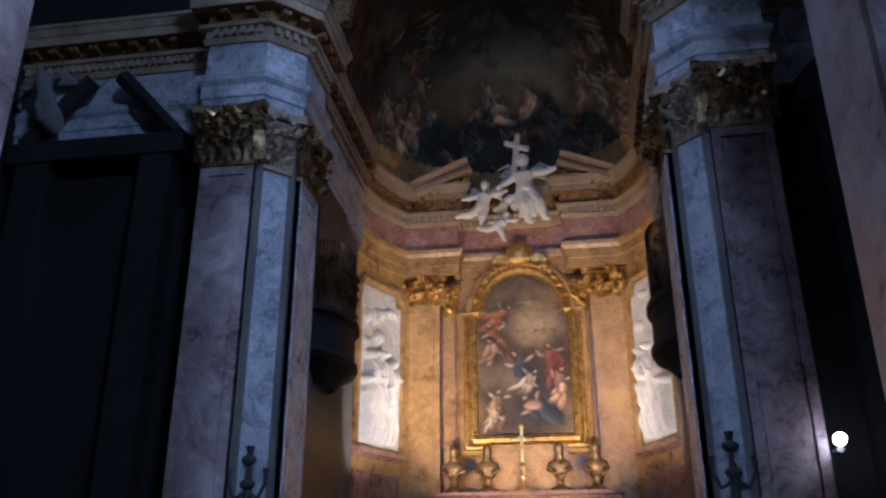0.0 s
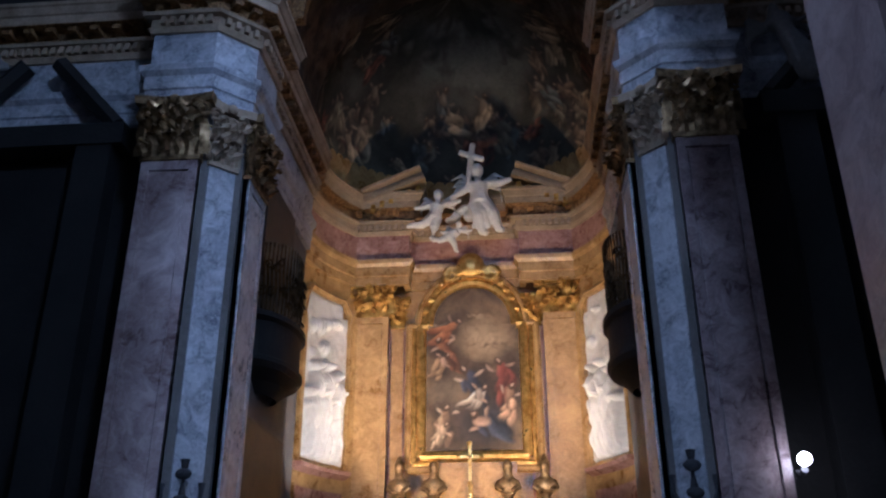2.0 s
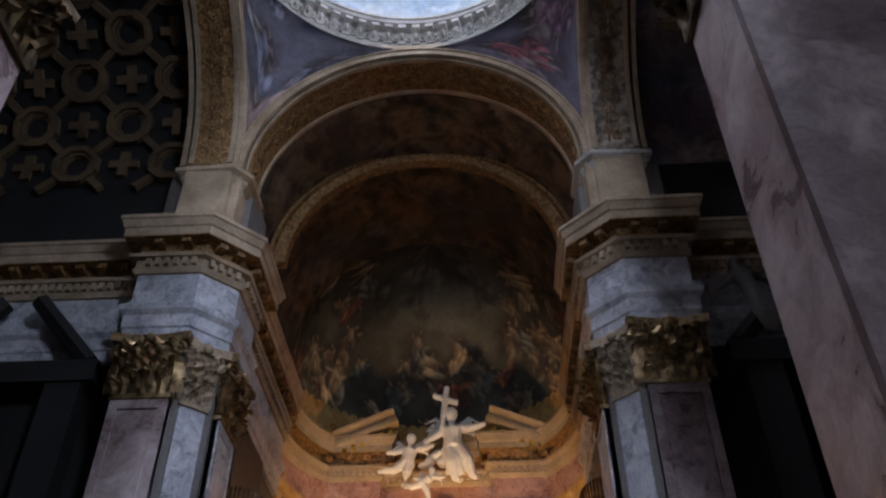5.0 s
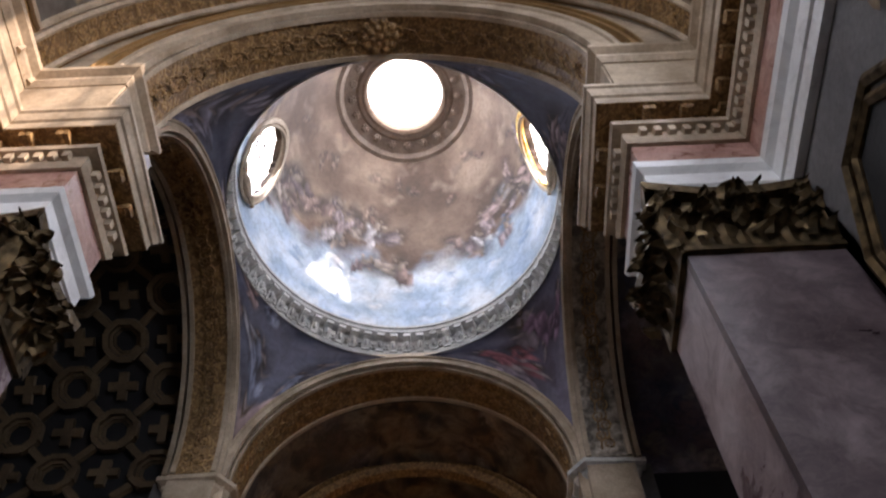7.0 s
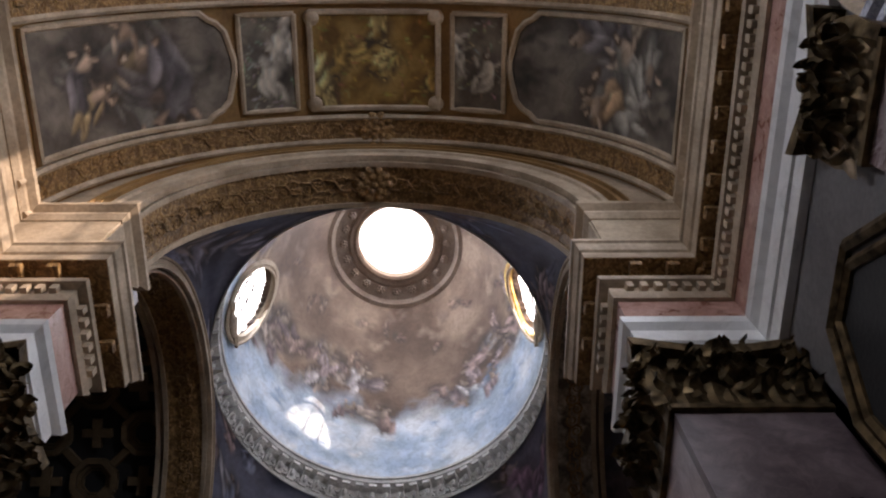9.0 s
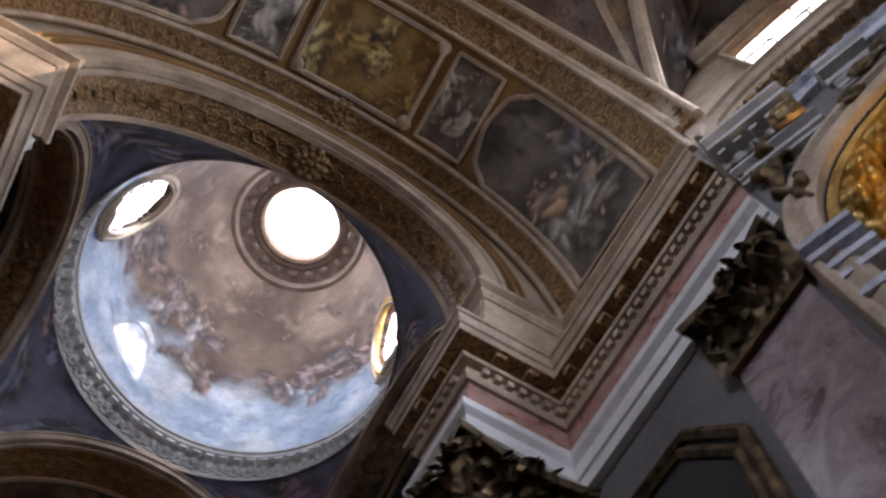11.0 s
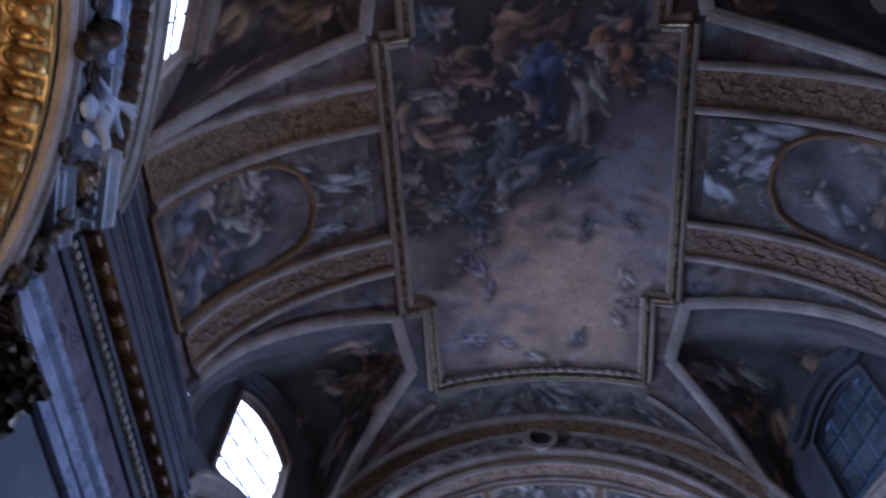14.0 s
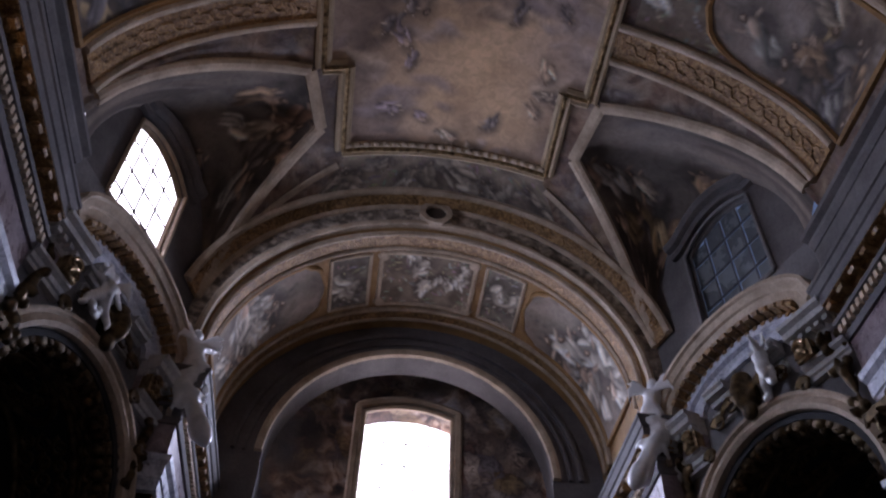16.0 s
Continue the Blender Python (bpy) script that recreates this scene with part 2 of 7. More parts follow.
M_FLOOR = marble("floor_marble", (0.10, 0.095, 0.09), (0.17, 0.16, 0.15), (0.26, 0.25, 0.24), 0.6, 0.25)
FORMS = [(0.02, 0.018, 0.02), (0.07, 0.05, 0.045), (0.20, 0.12, 0.085), (0.48, 0.34, 0.25), (0.70, 0.58, 0.48)]
M_FR_VAULT = fresco("vault_paint", [(0.10, 0.07, 0.05), (0.17, 0.12, 0.088), (0.25, 0.185, 0.14)], [(0.06, 0.045, 0.035), (0.14, 0.10, 0.08), (0.27, 0.21, 0.165), (0.36, 0.30, 0.25)], 0.5, 77.0, 0.7, robes=0.35)
M_FR_PANEL = fresco("panel_fresco", [(0.05, 0.042, 0.036), (0.11, 0.09, 0.078), (0.24, 0.20, 0.17)], FORMS, 0.42, 11.0, 0.9)
M_FR_PEND = fresco("pendentive_fresco", [(0.07, 0.075, 0.11), (0.13, 0.13, 0.18), (0.22, 0.20, 0.26)], [(0.06, 0.05, 0.09), (0.16, 0.15, 0.2), (0.3, 0.26, 0.3), (0.46, 0.40, 0.44)], 0.36, 41.0, 0.8, robes=0.4)
M_FR_APSE = fresco("apse_fresco", [(0.03, 0.028, 0.022), (0.075, 0.066, 0.055), (0.12, 0.11, 0.095)], [(0.02, 0.015, 0.01), (0.06, 0.04, 0.025), (0.15, 0.10, 0.06), (0.26, 0.19, 0.12)], 0.40, 51.0, 0.85, robes=0.25)


M_SKYGLOW = glow("bright_sky", (0.93, 0.97, 1.0), 6.0)
M_BULB = glow("lamp_glass", (1.0, 0.9, 0.8), 35.0)
M_LEAD = plaster("window_lead", (0.03, 0.03, 0.035), (0.06, 0.06, 0.07), 4.0)
M_PANE = marble("shade_grey_pane", (0.10, 0.11, 0.12), (0.14, 0.155, 0.165), (0.18, 0.2, 0.21), 1.0, 0.25, 0.1)


# ---- building blocks ----
def link(name, verts, faces, mat, parent=None, label="", smooth=False, uvs=None):
    me = bpy.data.meshes.new(name)
    me.from_pydata([tuple(v) for v in verts], [], faces)
    me.materials.append(mat)
    if smooth:
        me.polygons.foreach_set("use_smooth", [True] * len(me.polygons))
    ob = new(name, me)
    if parent:
        ob.parent = parent
    if label:
        tagged(ob, label)
    return ob


def part(name, bm, mat, parent=None, label="", smooth=False):
    me = bpy.data.meshes.new(name)
    bmesh.ops.recalc_face_normals(bm, faces=bm.faces)
    bm.to_mesh(me)
    bm.free()
    me.materials.append(mat)
    if smooth:
        me.polygons.foreach_set("use_smooth", [True] * len(me.polygons))
    ob = new(name, me)
    if parent:
        ob.parent = parent
    if label:
        tagged(ob, label)
    return ob


def empty(name, x=0, y=0, z=0, label="", category="", group="", kind=""):
    ob = new(name)
    ob.location = (x, y, z)
    ob.empty_display_size = 0.2
    return tagged(ob, label, category, group, kind)


class Soup:
    """Vertices and faces that grow into one mesh."""

    def __init__(self):
        self.v, self.f = [], []

    def add(self, verts, faces):
        k = len(self.v)
        self.v += [tuple(p) for p in verts]
        self.f += [tuple(i + k for i in q) for q in faces]

    def box(self, m, sx, sy, sz):
        c = [m @ Vector((x * sx / 2, y * sy / 2, z * sz / 2)) for x in (-1, 1) for y in (-1, 1) for z in (-1, 1)]
        self.add(c, [(0, 1, 3, 2), (4, 6, 7, 5), (0, 4, 5, 1), (2, 3, 7, 6), (0, 2, 6, 4), (1, 5, 7, 3)])

    def block(self, x0, x1, y0, y1, z0, z1):
        self.box(pose((x0 + x1) / 2, (y0 + y1) / 2, (z0 + z1) / 2), x1 - x0, y1 - y0, z1 - z0)

    def grid(self, fn, us, vs, close=False):
        n = len(vs)
        self_v = [fn(u, v) for u in us for v in vs]
        faces = []
        rows = len(us) if close else len(us) - 1
        for i in range(rows):
            for j in range(n - 1):
                a, b = i * n + j, ((i + 1) % len(us)) * n + j
                faces.append((a, b, b + 1, a + 1))
        self.add(self_v, faces)

    def ball(self, m, sx, sy, sz, seg=10, rings=6):
        self.grid(lambda u, v: m @ Vector((sx * math.cos(u) * math.sin(v), sy * math.sin(u) * math.sin(v), sz * math.cos(v))),
                  [2 * math.pi * i / seg for i in range(seg)], [math.pi * j / rings for j in range(rings + 1)], True)

    def tube(self, points, radii, seg=8):
        rings = []
        for i, p in enumerate(points):
            a, b = Vector(points[max(i - 1, 0)]), Vector(points[min(i + 1, len(points) - 1)])
            q = (b - a).to_track_quat("Z", "Y")
            rings.append([Vector(p) + q @ Vector((radii[i] * math.cos(t), radii[i] * math.sin(t), 0)) for t in (2 * math.pi * k / seg for k in range(seg))])
        k0 = sum(rings, [])
        faces = [(i * seg + k, i * seg + (k + 1) % seg, (i + 1) * seg + (k + 1) % seg, (i + 1) * seg + k) for i in range(len(rings) - 1) for k in range(seg)]
        faces += [tuple(range(seg))[::-1], tuple((len(rings) - 1) * seg + k for k in range(seg))]
        self.add(k0, faces)

    def sweep(self, path, profile, frames, close=False, caps=True):
        """profile points (a, b) are set at each path point p as p + a * e1 + b * e2, with frames = (e1, e2) per point."""
        n = len(profile)
        verts = [Vector(p) + a * e1 + b * e2 for p, (e1, e2) in zip(path, frames) for a, b in profile]
        faces = []
        rows = len(path) if close else len(path) - 1
        for i in range(rows):
            for j in range(n):
                a0, b0 = i * n, ((i + 1) % len(path)) * n
                faces.append((a0 + j, b0 + j, b0 + (j + 1) % n, a0 + (j + 1) % n))
        if caps and not close:
            faces += [tuple(range(n))[::-1], tuple((len(path) - 1) * n + j for j in range(n))]
        self.add(verts, faces)

    def done(self, name, mat, parent=None, label="", smooth=False):
        return link(name, self.v, self.f, mat, parent, label, smooth)


def span(a, b, n):
    return [a + (b - a) * i / n for i in range(n + 1)]


def plan_frames(path, side):
    """Mitred outward frames of a plan polyline: side +1 puts the profile's first axis to the left of the way."""
    out = []
    for i, p in enumerate(path):
        dirs = []
        if i > 0:
            dirs.append((Vector(p) - Vector(path[i - 1])).xy.normalized())
        if i < len(path) - 1:
            dirs.append((Vector(path[i + 1]) - Vector(p)).xy.normalized())
        ns = [Vector((-d.y, d.x)) * side for d in dirs]
        n = sum(ns, Vector((0, 0))).normalized()
        n /= max(n.dot(ns[0]), 0.35)
        out.append((Vector((n.x, n.y, 0)), Vector((0, 0, 1))))
    return out


def arc_path(cx, cz, r, a0, a1, n, plane, at):
    """Points of an arch in the plane 'y' (at y = at, across x) or 'x' (at x = at, across y); angle 0 is the +across springing."""
    pts, frames = [], []
    for a in span(a0, a1, n):
        c, s = math.cos(a), math.sin(a)
        if plane == "y":
            pts.append(Vector((cx + r * c, at, cz + r * s)))
            frames.append((Vector((c, 0, s)), Vector((0, 1, 0))))
        else:
            pts.append(Vector((at, cx + r * c, cz + r * s)))
            frames.append((Vector((0, c, s)), Vector((1, 0, 0))))
    return pts, frames


PI = math.pi

# ---- painted surfaces: brushwork laid out in metres on fine grids ----
def paint_shader(name, rough, relief):
    m, nt, b = shader(name, rough)
    col = nt.nodes.new("ShaderNodeVertexColor")
    col.layer_name = "paint"
    pos = nt.nodes.new("ShaderNodeNewGeometry").outputs["Position"]
    fine = node(nt, "ShaderNodeTexNoise", Scale=5.0, Detail=6.0, Distortion=1.2)
    nt.links.new(pos, fine.inputs["Vector"])
    grime = node(nt, "ShaderNodeTexNoise", Scale=0.8, Detail=5.0, Roughness=0.6)
    nt.links.new(pos, grime.inputs["Vector"])
    c = mixed(nt, col.outputs["Color"], ramp(nt, fine.outputs["Fac"], [(0.34, (0.60, 0.58, 0.56)), (0.58, (1, 1, 1)), (0.72, (1.16, 1.14, 1.1))]), 0.5, "MULTIPLY")
    c = mixed(nt, c, ramp(nt, grime.outputs["Fac"], [(0.3, (0.66, 0.62, 0.58)), (0.55, (1, 1, 1))]), 0.7, "MULTIPLY")
    nt.links.new(c, b.inputs["Base Color"])
    bumped(nt, b, fine.outputs["Fac"], relief, 0.015)
    return m


M_PAINT = paint_shader("fresco_paint", 0.82, 0.15)
M_OIL = paint_shader("oil_paint", 0.5, 0.08)
SKIN = [(0.62, 0.43, 0.31), (0.52, 0.35, 0.25), (0.70, 0.52, 0.39)]
ROBES = [(0.34, 0.20, 0.13), (0.19, 0.165, 0.16), (0.50, 0.40, 0.30), (0.13, 0.105, 0.09), (0.58, 0.52, 0.46), (0.34, 0.24, 0.13), (0.21, 0.185, 0.19), (0.29, 0.27, 0.235), (0.42, 0.27, 0.16)]
CREAM = [(0.62, 0.55, 0.46), (0.50, 0.44, 0.37), (0.70, 0.63, 0.54)]


class Canvas:
    """A painted field of w by h metres; plain brushed shapes only."""

    def __init__(self, w, h, seed, per=24, wrap=False):
        self.w, self.h, self.wrap = w, h, wrap
        self.nx, self.ny = max(8, int(w * per)), max(8, int(h * per))
        self.rng = np.random.default_rng(seed)
        self.x, self.y = np.meshgrid(np.linspace(0, w, self.nx), np.linspace(0, h, self.ny), indexing="ij")
        self.c = np.zeros((self.nx, self.ny, 3))

    def noise(self, size, octaves=4):
        out, amp, tot = np.zeros((self.nx, self.ny)), 1.0, 0.0
        for _ in range(octaves):
            gx, gy = max(2, int(self.w / size) + 2), max(2, int(self.h / size) + 2)
            g = self.rng.random((gx + 1, gy + 1))
            if self.wrap:
                g[gx] = g[0]
            fx, fy = self.x / self.w * gx * 0.9999, self.y / self.h * gy * 0.9999
            i, j = fx.astype(int), fy.astype(int)
            a, b = fx - i, fy - j
            a, b = a * a * (3 - 2 * a), b * b * (3 - 2 * b)
            out += amp * ((g[i, j] * (1 - a) + g[i + 1, j] * a) * (1 - b) + (g[i, j + 1] * (1 - a) + g[i + 1, j + 1] * a) * b)
            tot += amp
            amp, size = amp * 0.55, size * 0.5
        return out / tot

    def wash(self, tones, size=1.6, where=None):
        k = np.clip((self.noise(size) - 0.28) / 0.44, 0, 0.9999) * (len(tones) - 1)
        t = np.array(tones)
        i = k.astype(int)
        col = t[i] + (t[np.minimum(i + 1, len(tones) - 1)] - t[i]) * (k - i)[..., None]
        m = 1.0 if where is None else np.clip(where, 0, 1)[..., None]
        self.c = self.c * (1 - m) + col * m

    def light(self, x, y, rx, ry, col, amount=0.9):
        d = np.sqrt(((self.x - x) / rx) ** 2 + ((self.y - y) / ry) ** 2) + (self.noise(0.8) - 0.5) * 0.7
        m = (amount * np.clip(1.15 - d, 0, 1) ** 0.8)[..., None]
        self.c = self.c * (1 - m) + np.array(col) * m

    def dab(self, x, y, rx, ry, ang, col, soft=0.35, model=0.5, alpha=1.0):
        r = max(rx, ry) * 1.1
        kx, ky = (self.nx - 1) / self.w, (self.ny - 1) / self.h
        i0, i1 = max(0, int((x - r) * kx)), min(self.nx, int((x + r) * kx) + 2)
        j0, j1 = max(0, int((y - r) * ky)), min(self.ny, int((y + r) * ky) + 2)
        if i0 >= i1 or j0 >= j1:
            return
        dx, dy = self.x[i0:i1, j0:j1] - x, self.y[i0:i1, j0:j1] - y
        ca, sa = math.cos(ang), math.sin(ang)
        p, q = (dx * ca + dy * sa) / rx, (dy * ca - dx * sa) / ry
        q = q + 0.35 * np.sin(p * 2.2 + x * 7)
        d = np.sqrt(p * p + q * q)
        m = (alpha * np.clip((1 - d) / soft, 0, 1))[..., None]
        tone = np.clip(1 + model * (0.9 * q + 0.5 * p), 0.25, 1.7)[..., None]
        self.c[i0:i1, j0:j1] = self.c[i0:i1, j0:j1] * (1 - m) + np.clip(np.array(col) * tone, 0, 0.85) * m

    def form(self, x, y, s, ang, robe, skin, fade=1.0):
        """A clothed shape in a crowd: a dark ground, folds of one cloth and a few pale dabs."""
        g = self.rng
        u = lambda a, b: g.uniform(a, b)
        f = lambda c, k=1.0: tuple(v * k * fade for v in c)
        ca, sa = math.cos(ang), math.sin(ang)
        at = lambda a, b: (x + (a * ca - b * sa) * s, y + (a * sa + b * ca) * s)
        self.dab(*at(0.05, -0.03), 0.62 * s, 0.34 * s, ang, f((0.05, 0.04, 0.035)), 0.7, 0.0, 0.75)
        for k in range(8):
            self.dab(*at(u(-0.40, 0.08), u(-0.15, 0.15)), u(0.14, 0.30) * s, u(0.05, 0.12) * s, ang + u(-0.6, 0.6), f(robe, u(0.35, 1.65)), 0.45, 0.9, 0.95)
        self.dab(*at(0.14, u(-0.04, 0.04)), 0.17 * s, 0.12 * s, ang + u(-0.3, 0.3), f(skin if u(0, 1) < 0.4 else robe, u(0.7, 1.1)), 0.5, 0.7)
        for k in range(2):
            e = 1 if k % 2 else -1
            a = ang + e * u(0.5, 1.7)
            px, py = at(u(0.08, 0.22), e * 0.10)
            self.dab(px + 0.09 * s * math.cos(a), py + 0.09 * s * math.sin(a), u(0.09, 0.15) * s, 0.045 * s, a, f(skin, u(0.6, 1.05)), 0.6, 0.7, 0.9)
        hx, hy = at(u(0.32, 0.38), u(-0.05, 0.05))
        self.dab(hx - 0.02 * s * ca, hy - 0.02 * s * sa, 0.085 * s, 0.08 * s, 0, f((0.10, 0.065, 0.04)), 0.4, 0.2)
        self.dab(hx, hy, 0.052 * s, 0.047 * s, 0, f(skin, 0.85), 0.6, 0.7)

    def crowd(self, n, size, density, up=PI / 2, spread=0.9, robes=ROBES, skins=SKIN, fade=(0.8, 1.1)):
        """n shapes strewn where density(x, y) is high."""
        done = 0
        for _ in range(n * 30):
            x, y = self.rng.uniform(0, self.w), self.rng.uniform(0, self.h)
            if self.rng.random() < density(x, y):
                self.form(x, y, self.rng.uniform(*size), up + self.rng.normal() * spread, robes[self.rng.integers(len(robes))], skins[self.rng.integers(len(skins))], self.rng.uniform(*fade))
                done += 1
                if done >= n:
                    return

    def clouds(self, n, size, cols, density=lambda x, y: 1.0):
        for _ in range(n):
            x, y = self.rng.uniform(0, self.w), self.rng.uniform(0, self.h)
            if self.rng.random() > density(x, y):
                continue
            s, col = self.rng.uniform(*size), cols[self.rng.integers(len(cols))]
            for _ in range(5):
                self.dab(x + self.rng.normal() * s * 0.6, y + self.rng.normal() * s * 0.25, s * self.rng.uniform(0.4, 0.8), s * self.rng.uniform(0.22, 0.45), self.rng.uniform(-0.4, 0.4), col, 0.8, 0.45, 0.7)

    def tint(self, ob, cols):
        at = ob.data.color_attributes.new("paint", "FLOAT_COLOR", "POINT")
        at.data.foreach_set("color", np.concatenate([np.clip(cols, 0.01, 0.85).reshape(-1, 3), np.ones((cols.size // 3, 1))], 1).ravel())

    def hang(self, name, fn, mat, parent=None, label="", x0=0.0, x1=None, y0=0.0, y1=None):
        """A mesh of the field, fn(x, y) giving places in the world; a part of it between x0, x1 and y0, y1."""
        x1, y1 = self.w if x1 is None else x1, self.h if y1 is None else y1
        i0, i1 = round(x0 / self.w * (self.nx - 1)), round(x1 / self.w * (self.nx - 1))
        j0, j1 = round(y0 / self.h * (self.ny - 1)), round(y1 / self.h * (self.ny - 1))
        q = Soup()
        q.grid(fn, span(x0, x1, i1 - i0), span(y0, y1, j1 - j0))
        ob = q.done(name, mat, parent, label, True)
        self.tint(ob, self.c[i0:i1 + 1, j0:j1 + 1])
        return ob


def scene_canvas(w, h, seed, ground, sky, focus, n=9, size=(0.8, 1.3), up=PI / 2, robes=ROBES):
    """A painted story: dark ground, a patch of pale sky, a heap of clothed shapes round the focus."""
    cv = Canvas(w, h, seed)
    cv.wash(ground, 0.9)
    cv.light(w * (1 - focus[0]) * 0.9, h * 0.55, w * 0.28, h * 0.6, sky, 0.8)
    cv.clouds(14, (0.2, 0.5), [tuple(0.8 * v for v in sky), tuple(0.45 * v for v in sky), ground[0]])
    fx, fy = focus[0] * w, focus[1] * h
    cv.crowd(n, size, lambda x, y: math.exp(-((x - fx) / (0.24 * w)) ** 2 - ((y - fy) / (0.42 * h)) ** 2), up, 0.8, robes)
    return cv


def relief_canvas(w, h, seed, ground, n, size, tones=CREAM, up=PI / 2, spread=0.6):
    """Stucco-like painting in one tone: pale shapes and leafy scrolls on a darker ground."""
    cv = Canvas(w, h, seed)
    cv.wash(ground, 0.5)
    for _ in range(int(w * h * 26)):
        x, y, a = cv.rng.uniform(0, w), cv.rng.uniform(0, h), cv.rng.uniform(0, 6.3)
        cv.dab(x, y, cv.rng.uniform(0.06, 0.16), 0.025, a, tuple(v * cv.rng.uniform(0.4, 0.75) for v in tones[0]), 0.5, 0.6)
    cv.crowd(n, size, lambda x, y: math.exp(-((x / w - 0.5) / 0.45) ** 2 - ((y / h - 0.5) / 0.3) ** 2), up, spread, tones, tones, (0.75, 1.1))
    return cv


# ---- structure: floor, walls, arches, vaults ----
Z_CAP, Z_ARC, Z_COR = 8.4, 9.55, 12.0      # capital foot, architrave foot, cornice top
CX, CY, HALF, R_ARCH, Z_SPR = 0.0, 8.15, 3.45, 3.3, 13.5   # crossing
Y0, YA, YB = 0.5, 3.8, 4.7                 # barrel bay before the crossing arch
NAVE_X, BAY_X, END_X = 6.45, 4.75, 4.95
Y1, Y2, Y3 = -4.35, -9.3, -13.4            # octagonal nave: diagonal, straight, diagonal
Y_FRONT = -18.5


def upright(name, cols, thick, mat, label="", parent=None, kind="structure"):
    """A wall of columns (x, y, z0, z1) with thickness vectors."""
    s = Soup()
    n = len(cols)
    t = [Vector((*thick(i), 0)) if callable(thick) else Vector((*thick, 0)) for i in range(n)]
    v = []
    for (x, y, a, b), w in zip(cols, t):
        v += [Vector((x, y, a)), Vector((x, y, b)), Vector((x, y, b)) + w, Vector((x, y, a)) + w]
    f = []
    for i in range(n - 1):
        for j in range(4):
            f.append((4 * i + j, 4 * i + 4 + j, 4 * i + 4 + (j + 1) % 4, 4 * i + (j + 1) % 4))
    f += [(0, 1, 2, 3), (4 * n - 4, 4 * n - 1, 4 * n - 2, 4 * n - 3)]
    s.add(v, f)
    ob = s.done(name, mat, parent)
    return tagged(ob, label, "wall", kind=kind)


def arched(xs, r, zs, z_out):
    return [zs + math.sqrt(r * r - x * x) if abs(x) < r else z_out for x in xs]


# floor
fl = Soup()
fl.block(-12, 12, -19.5, 22.5, -0.3, 0.0)
floor = tagged(fl.done("floor", M_FLOOR), "polished grey marble church floor", "floor", kind="structure")

# piers before the crossing and barrel-bay walls
for s in (-1, 1):
    tag = "east" if s > 0 else "west"
    w = Soup()
    w.block(min(s * 3.36, s * 5.4), max(s * 3.36, s * 5.4), 4.15, 5.15, 0, 13.5)
    tagged(w.done("wall_near_pier_" + tag, M_MAUVE), "veined mauve marble crossing pier", "pier", kind="structure")
    w = Soup()
    w.block(min(s * BAY_X, s * 5.4), max(s * BAY_X, s * 5.4), 0.45, 4.15, 0, 13.3)
    tagged(w.done("wall_bay_" + tag, M_WALL), "grey plaster side wall of the barrel bay", "wall", kind="structure")
    # far pier, chamfered towards the crossing
    pts = [(3.2, 12.15), (3.7, 11.65), (4.68, 11.65), (4.68, 13.3), (3.2, 13.3)]
    w = Soup()
    n = len(pts)
    w.add([(s * x, y, 0) for x, y in pts] + [(s * x, y, 13.5) for x, y in pts],
          [(i, (i + 1) % n, n + (i + 1) % n, n + i) for i in range(n)] + [tuple(range(n)), tuple(range(n, 2 * n))])
    tagged(w.done("wall_far_pier_" + tag, M_WALL), "grey marble crossing pier with a chamfered corner", "pier", kind="structure")
    # transept walls coloured near-black for the shade they stand in
    w = Soup()
    w.block(min(s * 4.68, s * 9.3), max(s * 4.68, s * 9.3), 12.3, 12.9, 0, 13.5)
    w.block(min(s * 4.68, s * 9.3), max(s * 4.68, s * 9.3), 11.93, 12.5, 12.0, 14.2)
    tagged(w.done("wall_transept_north_" + tag, M_DARK), "transept side wall, its shade put into the plaster colour", "wall", kind="structure")
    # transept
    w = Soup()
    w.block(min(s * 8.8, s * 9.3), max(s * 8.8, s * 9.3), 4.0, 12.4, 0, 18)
    tagged(w.done("wall_transept_end_" + tag, M_DARK), "transept end wall, its shade put into the plaster colour", "wall", kind="structure")
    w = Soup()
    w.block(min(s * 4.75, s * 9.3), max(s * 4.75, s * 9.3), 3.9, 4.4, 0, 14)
    tagged(w.done("wall_transept_south_" + tag, M_DARK), "transept side wall, its shade put into the plaster colour", "wall", kind="structure")
    # chancel side wall
    w = Soup()
    w.block(min(s * 3.5, s * 4.1), max(s * 3.5, s * 4.1), 13.3, 17.8, 0, 13.5)
    tagged(w.done("wall_chancel_" + tag, M_WALL), "grey marble side wall of the chancel", "wall", kind="structure")

# apse wall and half dome
R_APSE, Y_APSE = 3.7, 17.8
cols = [(R_APSE * math.cos(a), Y_APSE + R_APSE * math.sin(a), 0, 13.5) for a in span(0, PI, 40)]
upright("wall_apse", cols, lambda i: (0.4 * math.cos(PI * i / 40), 0.4 * math.sin(PI * i / 40)), M_YELLOW, "curved yellow and red marble apse wall")
cv = Canvas(PI * R_APSE, PI / 2 * R_APSE, 51)
cv.wash([(0.035, 0.032, 0.022), (0.075, 0.07, 0.05), (0.12, 0.115, 0.085)], 1.8)
cv.light(5.4, 3.2, 2.6, 1.3, (0.24, 0.235, 0.18), 0.8)
cv.clouds(40, (0.3, 0.8), [(0.10, 0.095, 0.07), (0.17, 0.16, 0.12), (0.05, 0.045, 0.035)], lambda x, y: 1.0 if y > 2.0 else 0.2)
